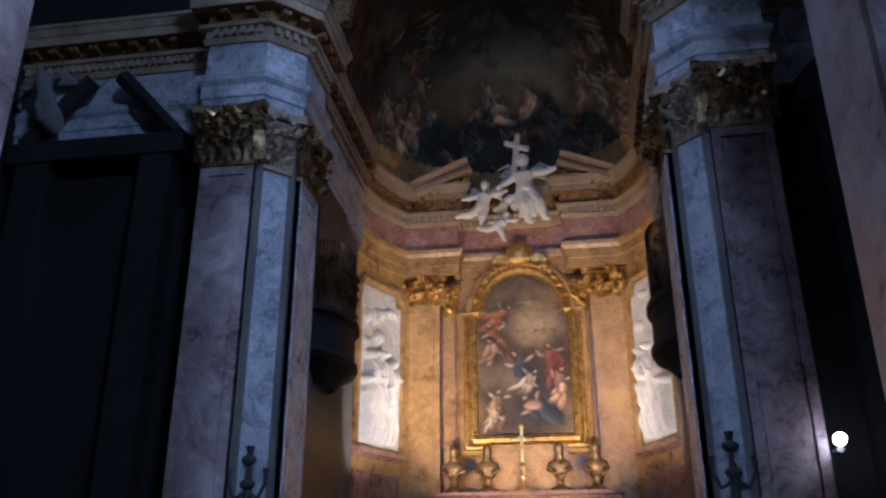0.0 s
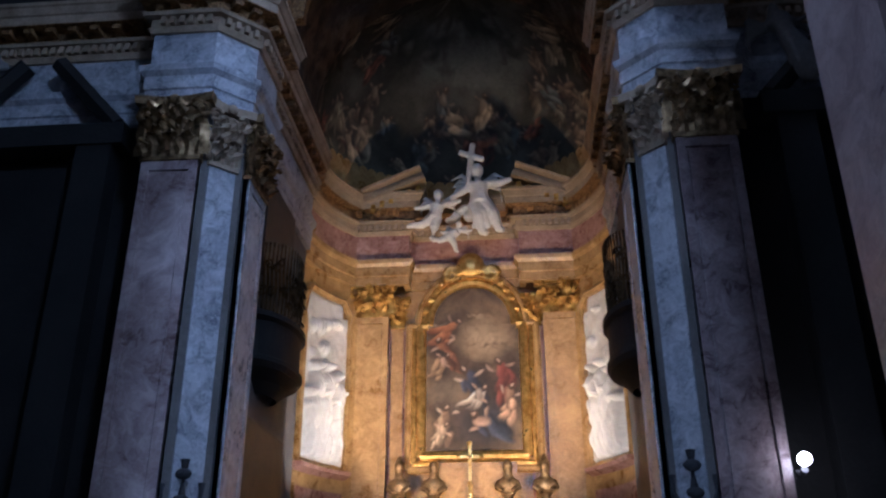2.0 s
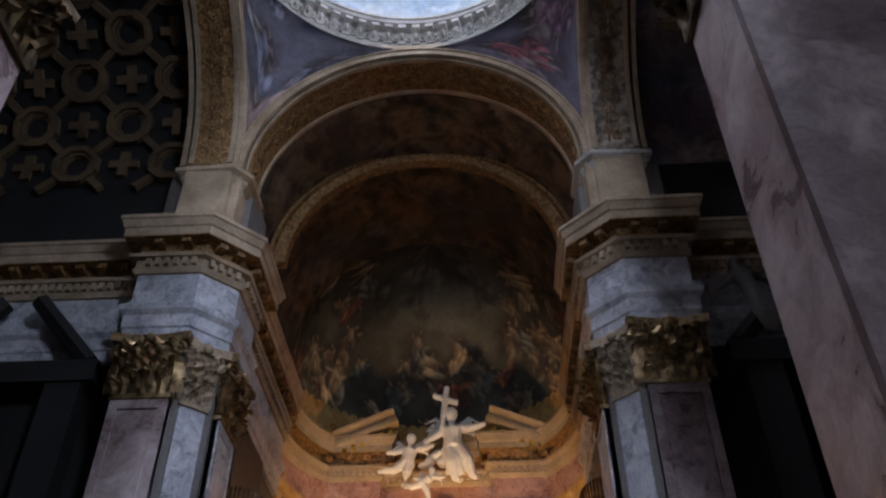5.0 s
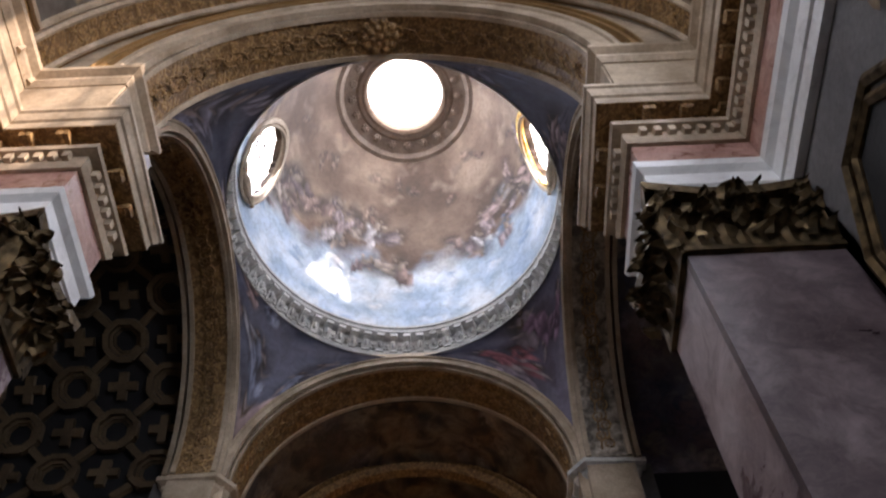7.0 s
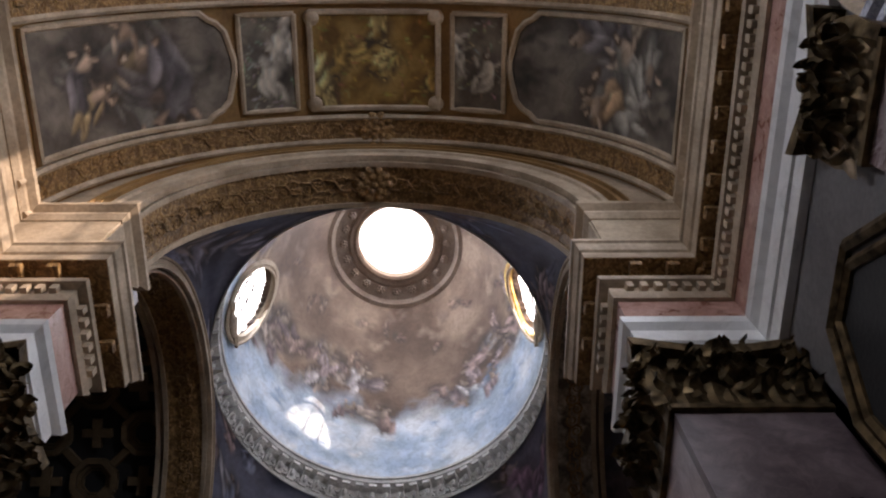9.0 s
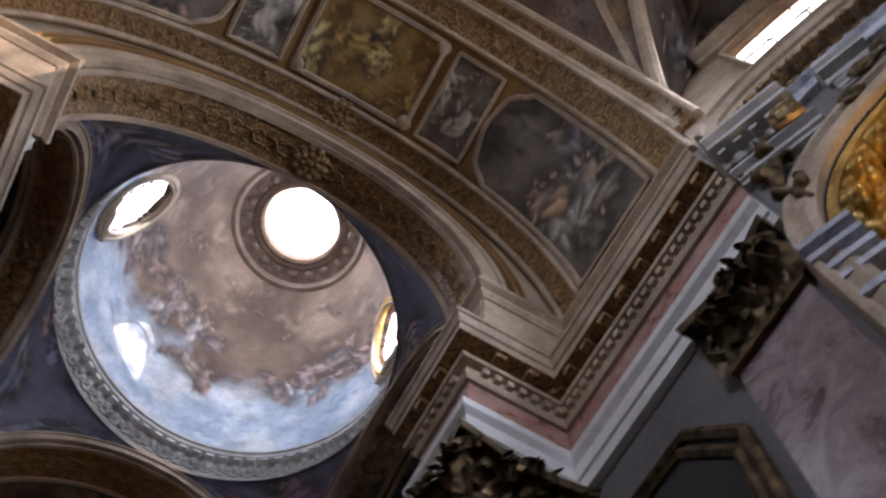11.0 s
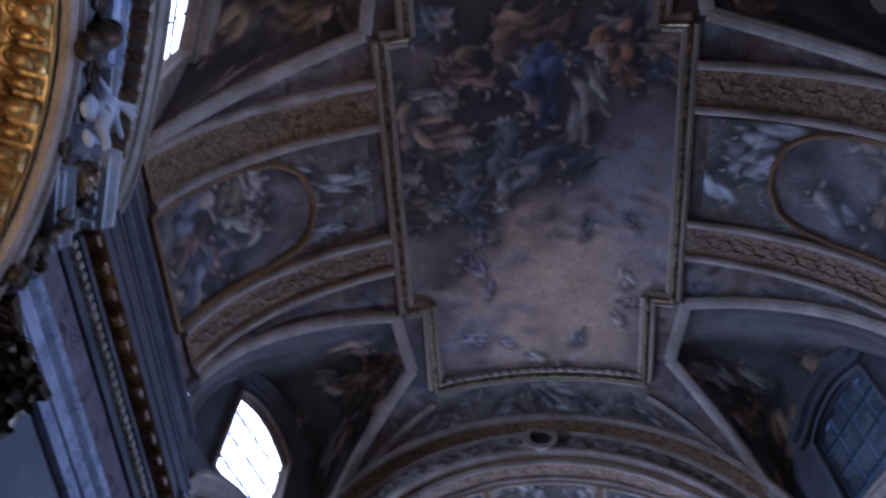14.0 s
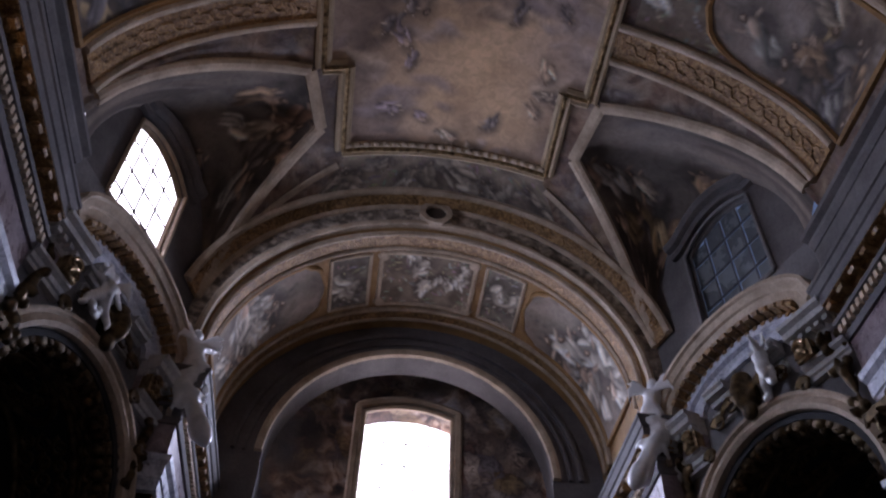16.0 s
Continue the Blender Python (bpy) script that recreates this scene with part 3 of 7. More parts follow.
cv.crowd(80, (0.9, 1.5), lambda x, y: 1.0 if y < 1.9 + 0.5 * math.sin(x * 1.3) + 0.09 * (x - 5.8) ** 2 else 0.03, robes=[(0.22, 0.15, 0.09), (0.22, 0.185, 0.12), (0.12, 0.09, 0.06), (0.34, 0.26, 0.16), (0.20, 0.08, 0.05), (0.14, 0.15, 0.13)], skins=[(0.34, 0.26, 0.17), (0.28, 0.21, 0.14)], fade=(0.6, 1.2))
tagged(cv.hang("ceiling_apse", lambda x, y: Vector((R_APSE * math.cos(x / R_APSE) * math.cos(y / R_APSE), Y_APSE + R_APSE * math.sin(x / R_APSE) * math.cos(y / R_APSE), 13.0 + R_APSE * math.sin(y / R_APSE))), M_PAINT), "dark painted half dome over the altar", "apse vault", kind="structure")

# crossing arches: plates with a round opening, lying between the piers and the pendentives
xs = sorted(set(span(-4.9, 4.9, 28) + [3.3 * math.cos(a) for a in span(0, PI, 36)]))
zs_ = arched(xs, R_ARCH, Z_SPR, 12.0)
upright("wall_near_arch", [(x, YA, z, 18.6) for x, z in zip(xs, zs_)], (0, YB - YA), M_STUCCO, "pale stucco wall over the near crossing arch")
xs2 = [x for x in xs if abs(x) <= 3.75]
upright("wall_far_arch", [(x, 11.6, z, 17.2) for x, z in zip(xs2, arched(xs2, R_ARCH, Z_SPR, 12.0))], (0, 1.0), M_STUCCO, "pale stucco wall over the far crossing arch")
for s in (-1, 1):
    upright("wall_transept_arch_" + ("east" if s > 0 else "west"),
            [(s * HALF, CY + x, z, 17.2) for x, z in zip(xs2, arched(xs2, R_ARCH, Z_SPR, 12.0))], (s * 0.9, 0), M_STUCCO, "pale stucco wall over the transept arch")

# pendentives: the sphere through the four corners
R_SPH = HALF * math.sqrt(2)


def pend(u, v):
    c, q = math.cos(u), math.sin(u)
    edge = HALF / max(abs(c), abs(q))
    rho = edge + (3.40 - edge) * v
    return Vector((CX + rho * c, CY + rho * q, Z_SPR + math.sqrt(max(R_SPH ** 2 - rho ** 2, 0))))


cv = Canvas(22.4, 3.0, 41, 20, True)
cv.wash([(0.055, 0.06, 0.10), (0.12, 0.125, 0.18), (0.22, 0.21, 0.27)], 1.2)
for k, (cols, sky_) in enumerate((([(0.36, 0.12, 0.14), (0.28, 0.16, 0.24), (0.40, 0.30, 0.36)], (0.20, 0.15, 0.22)), ([(0.40, 0.38, 0.42), (0.26, 0.28, 0.38), (0.34, 0.24, 0.24)], (0.24, 0.24, 0.32)), ([(0.2, 0.2, 0.3), (0.3, 0.28, 0.36)], (0.14, 0.15, 0.22)), ([(0.2, 0.2, 0.3), (0.3, 0.22, 0.24)], (0.14, 0.15, 0.22)))):
    cx_ = 22.4 * (0.125 + 0.25 * k)
    cv.light(cx_, 1.4, 1.8, 1.4, sky_, 0.7)
    cv.clouds(16, (0.25, 0.55), [(0.30, 0.29, 0.36), (0.16, 0.17, 0.24)], lambda x, y: 1.0 if abs(x - cx_) < 2.2 else 0.0)
    cv.crowd(9, (1.0, 1.7), lambda x, y: math.exp(-((x - cx_) / 1.3) ** 2), PI / 2, 0.7, cols, [(0.44, 0.34, 0.34), (0.36, 0.28, 0.28)])
tagged(cv.hang("ceiling_pendentives", lambda x, y: pend(2 * PI * x / 22.4, y / 3.0), M_PAINT), "blue-grey painted pendentives under the dome", "pendentive", kind="structure")

# dome with two side windows and an open lantern
DOME_R, DOME_Z, DOME_H = 3.58, 18.2, 7.1
Z_LAN = 24.85


def dome_r(z):
    return DOME_R * math.sqrt(max(1 - ((z - DOME_Z) / DOME_H) ** 2, 0))


DOME_W, DOME_L = 2 * PI * DOME_R, 8.6
cv = Canvas(DOME_W, DOME_L, 61, 24, True)
cv.wash([(0.12, 0.07, 0.046), (0.21, 0.132, 0.09), (0.32, 0.22, 0.155)], 1.6)
cv.clouds(120, (0.25, 0.6), [(0.33, 0.23, 0.165), (0.13, 0.078, 0.056), (0.22, 0.145, 0.105)], lambda x, y: 1.0 if y > 2.6 else 0.0)
cv.wash([(0.33, 0.43, 0.56), (0.50, 0.60, 0.70), (0.72, 0.76, 0.80)], 0.8, np.clip((2.9 - cv.y + 1.8 * (cv.noise(1.2) - 0.5)) / 0.8, 0, 1))
cv.clouds(260, (0.16, 0.36), [(0.82, 0.83, 0.84), (0.42, 0.53, 0.66), (0.19, 0.29, 0.45), (0.27, 0.38, 0.54), (0.66, 0.71, 0.77)], lambda x, y: 1.0 if y < 1.9 else (0.4 if y < 2.8 else 0.0))
cv.crowd(85, (0.8, 1.4), lambda x, y: 0.9 if 2.5 + 0.4 * math.sin(x * 1.7) < y < 3.8 + 0.5 * math.sin(x) else 0.0, PI / 2, 1.1, [(0.22, 0.145, 0.125), (0.27, 0.20, 0.20), (0.32, 0.25, 0.21), (0.17, 0.12, 0.12), (0.30, 0.20, 0.18), (0.38, 0.34, 0.34)], [(0.38, 0.28, 0.22), (0.32, 0.23, 0.18)])
cv.crowd(26, (0.4, 0.7), lambda x, y: 0.8 if 4.2 < y < 6.6 else 0.0, PI / 2, 1.6, [(0.20, 0.12, 0.09), (0.24, 0.155, 0.115)], [(0.30, 0.205, 0.15)])

WZ0, WZ1, WA = 19.15, 22.1, 0.23
nphi, nz = 288, 96
zz = [DOME_Z + (Z_LAN - 0.25 - DOME_Z) * math.sin(PI / 2 * i / nz) for i in range(nz + 1)]
v, f = [], []
for i in range(nphi):
    a = 2 * PI * i / nphi
    for z in zz:
        v.append((dome_r(z) * math.cos(a), CY + dome_r(z) * math.sin(a), z))
for i in range(nphi):
    for j in range(nz):
        a, z = 2 * PI * (i + 0.5) / nphi, (zz[j] + zz[j + 1]) / 2
        off = min(abs((a - c + PI) % (2 * PI) - PI) for c in (0, PI))
        if (off / WA) ** 2 + ((z - 0.5 * (WZ0 + WZ1)) / (0.5 * (WZ1 - WZ0))) ** 2 < 1:
            continue
        p, q = i * (nz + 1) + j, ((i + 1) % nphi) * (nz + 1) + j
        f.append((p, q, q + 1, p + 1))
dome = link("ceiling_dome", v, f, M_PAINT, smooth=True)
ci = np.round(np.arange(nphi) / nphi * (cv.nx - 1)).astype(int)
rise_len = np.concatenate([[0], np.cumsum([math.hypot(zz[k + 1] - zz[k], dome_r(zz[k + 1]) - dome_r(zz[k])) for k in range(nz)])])
cj = np.round(np.clip(rise_len / DOME_L, 0, 1) * (cv.ny - 1)).astype(int)
cv.tint(dome, cv.c[np.ix_(ci, cj)])
sol = dome.modifiers.new("thickness", "SOLIDIFY")
sol.thickness, sol.offset = 0.3, 1
tagged(dome, "tall painted dome with a band of blue clouds", "dome", kind="structure")

# nave side walls: octagon
def half_width(y):
    if y >= Y1:
        return BAY_X + (NAVE_X - BAY_X) * (y - Y0) / (Y1 - Y0)
    if y >= Y2:
        return NAVE_X
    return NAVE_X + (END_X - NAVE_X) * (y - Y2) / (Y3 - Y2)


LOW = [((BAY_X, 0.45), (NAVE_X, Y1), 0.475, 2.34, 8.45), ((NAVE_X, Y2), (END_X, Y3), 0.5, 1.95, 8.75)]   # chapel walls: ends, arch centre, radius, springing
DIAG = [((BAY_X, Y0), (NAVE_X, Y1)), ((NAVE_X, Y2), (END_X, Y3))]


def rise(k):
    """Height of the arched cornice over a chapel, k from 0 to 1 along the diagonal."""
    return 12.0 + 1.15 * math.sqrt(max(1 - (2 * k - 1) ** 2, 0))


W_Z0 = 13.45     # sill of the nave windows


WIN_K = [(0.285, 0.795), (0.195, 0.655)]     # jambs, as shares of the diagonal
WIN_Z = [16.65, 16.05]


def window_top(k, d):
    a, b = WIN_K[d]
    return WIN_Z[d] - (0.28 if d == 0 else 0.34) * ((k - 0.5 * (a + b)) / (0.5 * (b - a))) ** 2


Z_VS, Z_VC = 13.3, 18.05      # nave vault springing and crown
for s in (-1, 1):
    tag = "east" if s > 0 else "west"
    upright("wall_nave_" + tag, [(s * NAVE_X, Y1, 0, 13.6), (s * NAVE_X, Y2, 0, 13.6)], (s * 0.5, 0), M_WALL, "grey marble and plaster nave wall")
    for d, ((ax, ay), (bx, by)) in enumerate(DIAG):
        L = math.hypot(bx - ax, by - ay)
        nx, ny = (ay - by) / L, (bx - ax) / L
        if nx < 0:
            nx, ny = -nx, -ny
        wa, wb = WIN_K[d]
        ks = sorted(set(span(0, 1, 40) + [wa, wa + 0.001, wb - 0.001, wb]))
        (cx0, cy0), (cx1, cy1), kc, ar, az = LOW[d]
        LL = math.hypot(cx1 - cx0, cy1 - cy0)
        kk = sorted(set(span(0, 1, 40) + [kc + ar / LL * math.cos(a) for a in span(0, PI, 28)]))
        cols = []
        for k in kk:
            h = (k - kc) * LL
            z0 = az + math.sqrt(ar ** 2 - h * h) if abs(h) < ar - 1e-6 else 0.0
            cols.append((s * (cx0 + (cx1 - cx0) * k), cy0 + (cy1 - cy0) * k, z0, 11.6))
        upright("wall_chapel_%s_%d" % (tag, d + 1), cols, (s * nx * 0.5, ny * 0.5), M_WALL, "grey marble wall with a round chapel arch")
        upright("wall_over_chapel_%s_%d" % (tag, d + 1), [(s * ax, ay, 11.6, W_Z0), (s * bx, by, 11.6, W_Z0)], (s * nx * 0.5, ny * 0.5), M_WALL, "grey stucco wall over the chapel arch")
        # upper wall round the window; the far pair have their shade in the colour
        up = []
        for k in ks:
            z0 = window_top(k, d) if wa < k < wb else W_Z0
            up.append((s * (ax + (bx - ax) * k), ay + (by - ay) * k, z0, 17.8))
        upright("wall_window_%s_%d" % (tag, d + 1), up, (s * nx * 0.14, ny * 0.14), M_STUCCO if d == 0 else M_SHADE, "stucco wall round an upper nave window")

# open sky above the flanks of the church, and an unseen wall added against the sun
q = Soup()
q.block(7.1, 22, -30, 3.5, 23.0, 23.02)
tagged(q.done("sky_glow_flank", M_SKYGLOW), "bright sky beside the nave", "sky", kind="structure")
q = Soup()
q.block(-16, -7.1, -7, 3.5, 23.0, 23.02)
tagged(q.done("sky_glow_flank", M_SKYGLOW), "bright sky beside the nave", "sky", kind="structure")
for s in (-1, 1):
    q = Soup()
    q.block(min(s * 3.6, s * 10), max(s * 3.6, s * 10), 3.9, 13, 27.0, 27.02)
    tagged(q.done("sky_glow_dome", M_SKYGLOW), "bright sky beside the dome", "sky", kind="structure")
q = Soup()
q.block(14.0, 14.4, -42, -12.5, 0, 19.4)
tagged(q.done("wall_sun_block", M_WALL), "unseen wall added to keep sun out of an east window", "wall", kind="structure")
# nave vault with triangular lunettes cut in over the windows
LUN = [((Y0 - 0.05, 13.5), (-1.98, 2.80), (-3.44, 3.13), (Y1 + 0.05, 13.5)),
       ((-8.65, 13.5), (-9.52, 3.12), (-10.95, 2.86), (Y3 + 0.1, 13.5))]


def vault(x, y):
    w = half_width(y) + 0.05
    return Z_VS + (Z_VC - Z_VS) * math.sqrt(max(1 - (x / w) ** 2, 0))


def lune_x(d, y):
    """Distance from the axis at which the lunette's border crosses y."""
    (ya, _), (yb, xb), (yc, xc), (yd, _) = LUN[d]
    if y > yb:
        k = (ya - y) / (ya - yb)
        return (half_width(ya)) * (1 - k) + xb * k
    if y > yc:
        k = (yb - y) / (yb - yc)
        return xb * (1 - k) + xc * k
    k = (yc - y) / (yc - yd)
    return xc * (1 - k) + half_width(yd) * k


ys = sorted(set(span(Y0, Y3, 134) + [q[0] for l in LUN for q in l]), reverse=True)
v, f = [], []
NU = 24
for y in ys:
    lim = None
    for d in (0, 1):
        if LUN[d][3][0] < y < LUN[d][0][0]:
            lim = lune_x(d, y)
    w = half_width(y) + 0.05
    t1 = math.asin(min(lim / w, 1)) if lim else PI / 2
    for j in range(-NU, NU + 1):
        x = w * math.sin(t1 * j / NU)
        v.append((x, y, vault(x, y)))
row = 2 * NU + 1
for i in range(len(ys) - 1):
    for j in range(row - 1):
        f.append((i * row + j, i * row + j + 1, (i + 1) * row + j + 1, (i + 1) * row + j))
nave_vault = link("ceiling_nave", v, f, M_FR_VAULT, smooth=True)
tagged(nave_vault, "tan painted stucco nave vault", "vault", kind="structure")
# lunette surfaces from the border up to the window wall
for s in (-1, 1):
    for d in (0, 1):
        (ax, ay), (bx, by) = DIAG[d]
        ya, yd = LUN[d][0][0], LUN[d][3][0]

        def lun_pt(k, q, s=s, d=d, ax=ax, ay=ay, bx=bx, by=by, ya=ya, yd=yd):
            y = ya + (yd - ya) * k
            x = min(lune_x(d, y), half_width(y) - 0.01)
            top = Vector((s * x, y, vault(x, y)))
            wx, wy = ax + (bx - ax) * k, ay + (by - ay) * k
            low = Vector((s * (wx + 0.02), wy, 13.5 + (4.0, 3.3)[d] * math.sqrt(max(1 - (2 * k - 1) ** 2, 0))))
            return top.lerp(low, q) + Vector((0, 0, 0.35 * math.sin(PI * q) * math.sin(PI * k)))

        cv = scene_canvas(4.6, 2.6, 30 + 2 * d + s, [(0.05, 0.038, 0.03), (0.125, 0.095, 0.075), (0.21, 0.16, 0.125)], (0.26, 0.22, 0.19), (0.5, 0.4), 14 if d == 0 else 9, (0.9, 1.4), -PI / 2)
        tagged(cv.hang("ceiling_lunette_" + ("east" if s > 0 else "west") + "_%d" % (d + 1), lambda x, y: lun_pt(x / 4.6, y / 2.6), M_PAINT), "painted lunette vault over a nave window", "lunette", kind="structure")

# barrel bay vault before the crossing, and the matching one by the front
def barrel(name, r, zc, y0, y1, mat, label, squash=1.0):
    q = Soup()
    q.grid(lambda a, y: Vector((r * math.cos(a), y, zc + squash * r * math.sin(a))), span(0, PI, 48), [y0, (y0 + y1) / 2, y1])
    return tagged(q.done(name, mat, smooth=True), label, "vault", kind="structure")


R_BAY, Z_BAY = 4.75, 13.15
barrel("ceiling_bay", R_BAY, Z_BAY, Y0, YA, M_TAN, "tan stucco barrel vault with painted panels")
barrel("ceiling_front_bay", END_X - 0.35, 13.0, Y3, -17.0, M_TAN, "tan stucco barrel vault by the front", 0.93)
barrel("ceiling_chancel", 3.5, 13.2, 12.6, Y_APSE, M_FR_APSE, "dark painted barrel vault of the chancel")
for s in (-1, 1):
    q = Soup()
    q.grid(lambda a, x: Vector((x, CY + 3.75 * math.cos(a), Z_SPR + 3.75 * math.sin(a))), span(0, PI, 40), [s * 4.3, s * 6.5, s * 8.9])
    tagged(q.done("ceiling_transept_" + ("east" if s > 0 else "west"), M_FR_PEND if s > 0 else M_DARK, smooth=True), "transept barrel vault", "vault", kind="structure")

cv = scene_canvas(7.6, 7.0, 88, [(0.10, 0.12, 0.18), (0.18, 0.21, 0.29), (0.30, 0.33, 0.40)], (0.36, 0.39, 0.46), (0.5, 0.45), 22, (1.2, 2.0), PI / 2, [(0.36, 0.34, 0.38), (0.22, 0.24, 0.34), (0.42, 0.34, 0.30), (0.30, 0.30, 0.34)])
tagged(cv.hang("wall_transept_painting", lambda x, y: Vector((8.78, 4.45 + x, 10.0 + y)), M_PAINT), "blue-grey painted end wall of the transept", "wall painting", kind="structure")

# front wall with the great window, and the front bay's walls
FW_X, FW_Z0, FW_Z1 = 1.18, 12.2, 15.55
fx = sorted(set(span(-6, 6, 24) + [-FW_X, -FW_X + 0.001, FW_X - 0.001, FW_X] + span(-FW_X, FW_X, 12)))
upright("wall_front_lower", [(-6, Y_FRONT, 0, FW_Z0), (6, Y_FRONT, 0, FW_Z0)], (0, -0.6), M_WALL, "grey plaster front wall")
upright("wall_front_upper", [(x, Y_FRONT, (FW_Z1 + 0.25 * (1 - (x / FW_X) ** 2)) if abs(x) < FW_X - 1e-4 else FW_Z0, 19.0) for x in fx], (0, -0.6), M_FR_PANEL, "painted front wall round the great window")
for s in (-1, 1):
    q = Soup()
    q.block(min(s * 4.6, s * 5.3), max(s * 4.6, s * 5.3), Y_FRONT, Y3, 0, 13.2)
    tagged(q.done("wall_front_bay_" + ("east" if s > 0 else "west"), M_WALL), "grey plaster side wall of the front bay", "wall", kind="structure")
# end arch of the nave
xe = sorted(set(span(-5.02, 5.02, 24) + [4.55 * math.cos(a) for a in span(0, PI, 40)]))
upright("wall_end_arch", [(x, Y3, 13.0 + 0.93 * math.sqrt(4.6 ** 2 - x * x) if abs(x) < 4.6 else 0, 19.0) for x in xe], (0, -0.5), M_TAN, "tan stucco arch wall at the front end of the nave")
xg = sorted(set(span(-5.2, 5.2, 20) + [3.38 * math.cos(a) for a in span(0, PI, 40)]))
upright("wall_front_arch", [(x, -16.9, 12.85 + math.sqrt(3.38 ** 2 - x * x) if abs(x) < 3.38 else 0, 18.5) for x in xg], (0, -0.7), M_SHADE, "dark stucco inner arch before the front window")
# unseen slab added above the vaults to shut out the sky
q = Soup()
rf = [(half_width(y) + 0.5, y) for y in (4.0, Y0, Y1, Y2, Y3)]
rf = [(BAY_X + 0.5, 4.0)] + rf[1:] + [(END_X + 0.5, -20.0)]
rf = rf + [(-x, y) for x, y in reversed(rf)]
nr = len(rf)
q.add([(x, y, 19.1) for x, y in rf] + [(x, y, 19.4) for x, y in rf], [tuple(range(nr)), tuple(range(nr, 2 * nr))] + [(i, (i + 1) % nr, nr + (i + 1) % nr, nr + i) for i in range(nr)])
tagged(q.done("ceiling_roof", M_DARK), "unseen dark slab closing the church above the vaults", "roof", kind="structure")
# unseen outer walls added beyond the transepts
for s in (-1, 1):
    q = Soup()
    q.block(min(s * 12.6, s * 13), max(s * 12.6, s * 13), 3.5, 13.5, 0, 19.3)
    tagged(q.done("wall_outer_" + ("east" if s > 0 else "west"), M_DARK), "plain outer wall", "wall", kind="structure")
# unseen shell added round chancel and transepts to stop sky light leaking in
q = Soup()
q.block(-5.4, 5.4, 12.7, 22.6, 17.4, 17.7)
tagged(q.done("ceiling_chancel_blocker", M_DARK), "unseen dark slab added over the chancel against stray light", "roof", kind="structure")
q = Soup()
q.block(-5.4, 5.4, 22.3, 22.6, 0, 17.4)
tagged(q.done("wall_chancel_back_blocker", M_DARK), "unseen wall added behind the apse against stray light", "wall", kind="structure")
for s in (-1, 1):
    q = Soup()
    q.block(min(s * 5.1, s * 5.4), max(s * 5.1, s * 5.4), 12.95, 22.3, 0, 17.4)
    tagged(q.done("wall_chancel_blocker_" + ("east" if s > 0 else "west"), M_DARK), "unseen wall added beside the chancel against stray light", "wall", kind="structure")
    q = Soup()
    q.block(min(s * 3.95, s * 9.4), max(s * 3.95, s * 9.4), 3.9, 12.95, 17.5, 17.8)
    tagged(q.done("ceiling_transept_blocker_" + ("east" if s > 0 else "west"), M_DARK), "unseen dark slab added over the transept against stray light", "roof", kind="structure")

# ---- entablatures, pilasters, capitals ----
def share(name, mesh, mats, parent):
    for mt in mats:
        ob = new(name, mesh)
        ob.matrix_world = mt
        ob.parent = parent


def soup_mesh(s, name, mat, smooth=False):
    me = bpy.data.meshes.new(name)
    me.from_pydata([tuple(v) for v in s.v], [], s.f)
    me.materials.append(mat)
    if smooth:
        me.polygons.foreach_set("use_smooth", [True] * len(me.polygons))
    return me


def modillion_mesh():
    s = Soup()
    prof = [(0, 0), (0.34, 0.02), (0.36, 0.09), (0.30, 0.13), (0.16, 0.08), (0.06, -0.06), (0, -0.08)]
    s.sweep([(-0.075, 0, 0), (0.075, 0, 0)], prof, [(Vector((0, 1, 0)), Vector((0, 0, 1)))] * 2)
    s.box(pose(0, 0.1, -0.07), 0.09, 0.1, 0.08)
    return soup_mesh(s, "modillion", M_SCROLL)


MODILLION = modillion_mesh()


def along(path, step, off, z, side, trim=0.12):
    """Matrices spaced evenly along each leg of a plan polyline, local y pointing outward."""
    out = []
    for (ax, ay, *_), (bx, by, *_) in zip(path, path[1:]):
        d = Vector((bx - ax, by - ay))
        L = d.length
        if L < 0.35:
            continue
        d.normalize()
        n = Vector((-d.y, d.x)) * side
        k = max(1, int((L - 2 * trim + off * 0.3) / step))
        for i in range(k):
            p = Vector((ax, ay)) + d * (L * (i + 0.5) / k) + n * off
            out.append(Matrix(((d.x * side, n.x, 0, p.x), (d.y * side, n.y, 0, p.y), (0, 0, 1, z), (0, 0, 0, 1))))
    return out


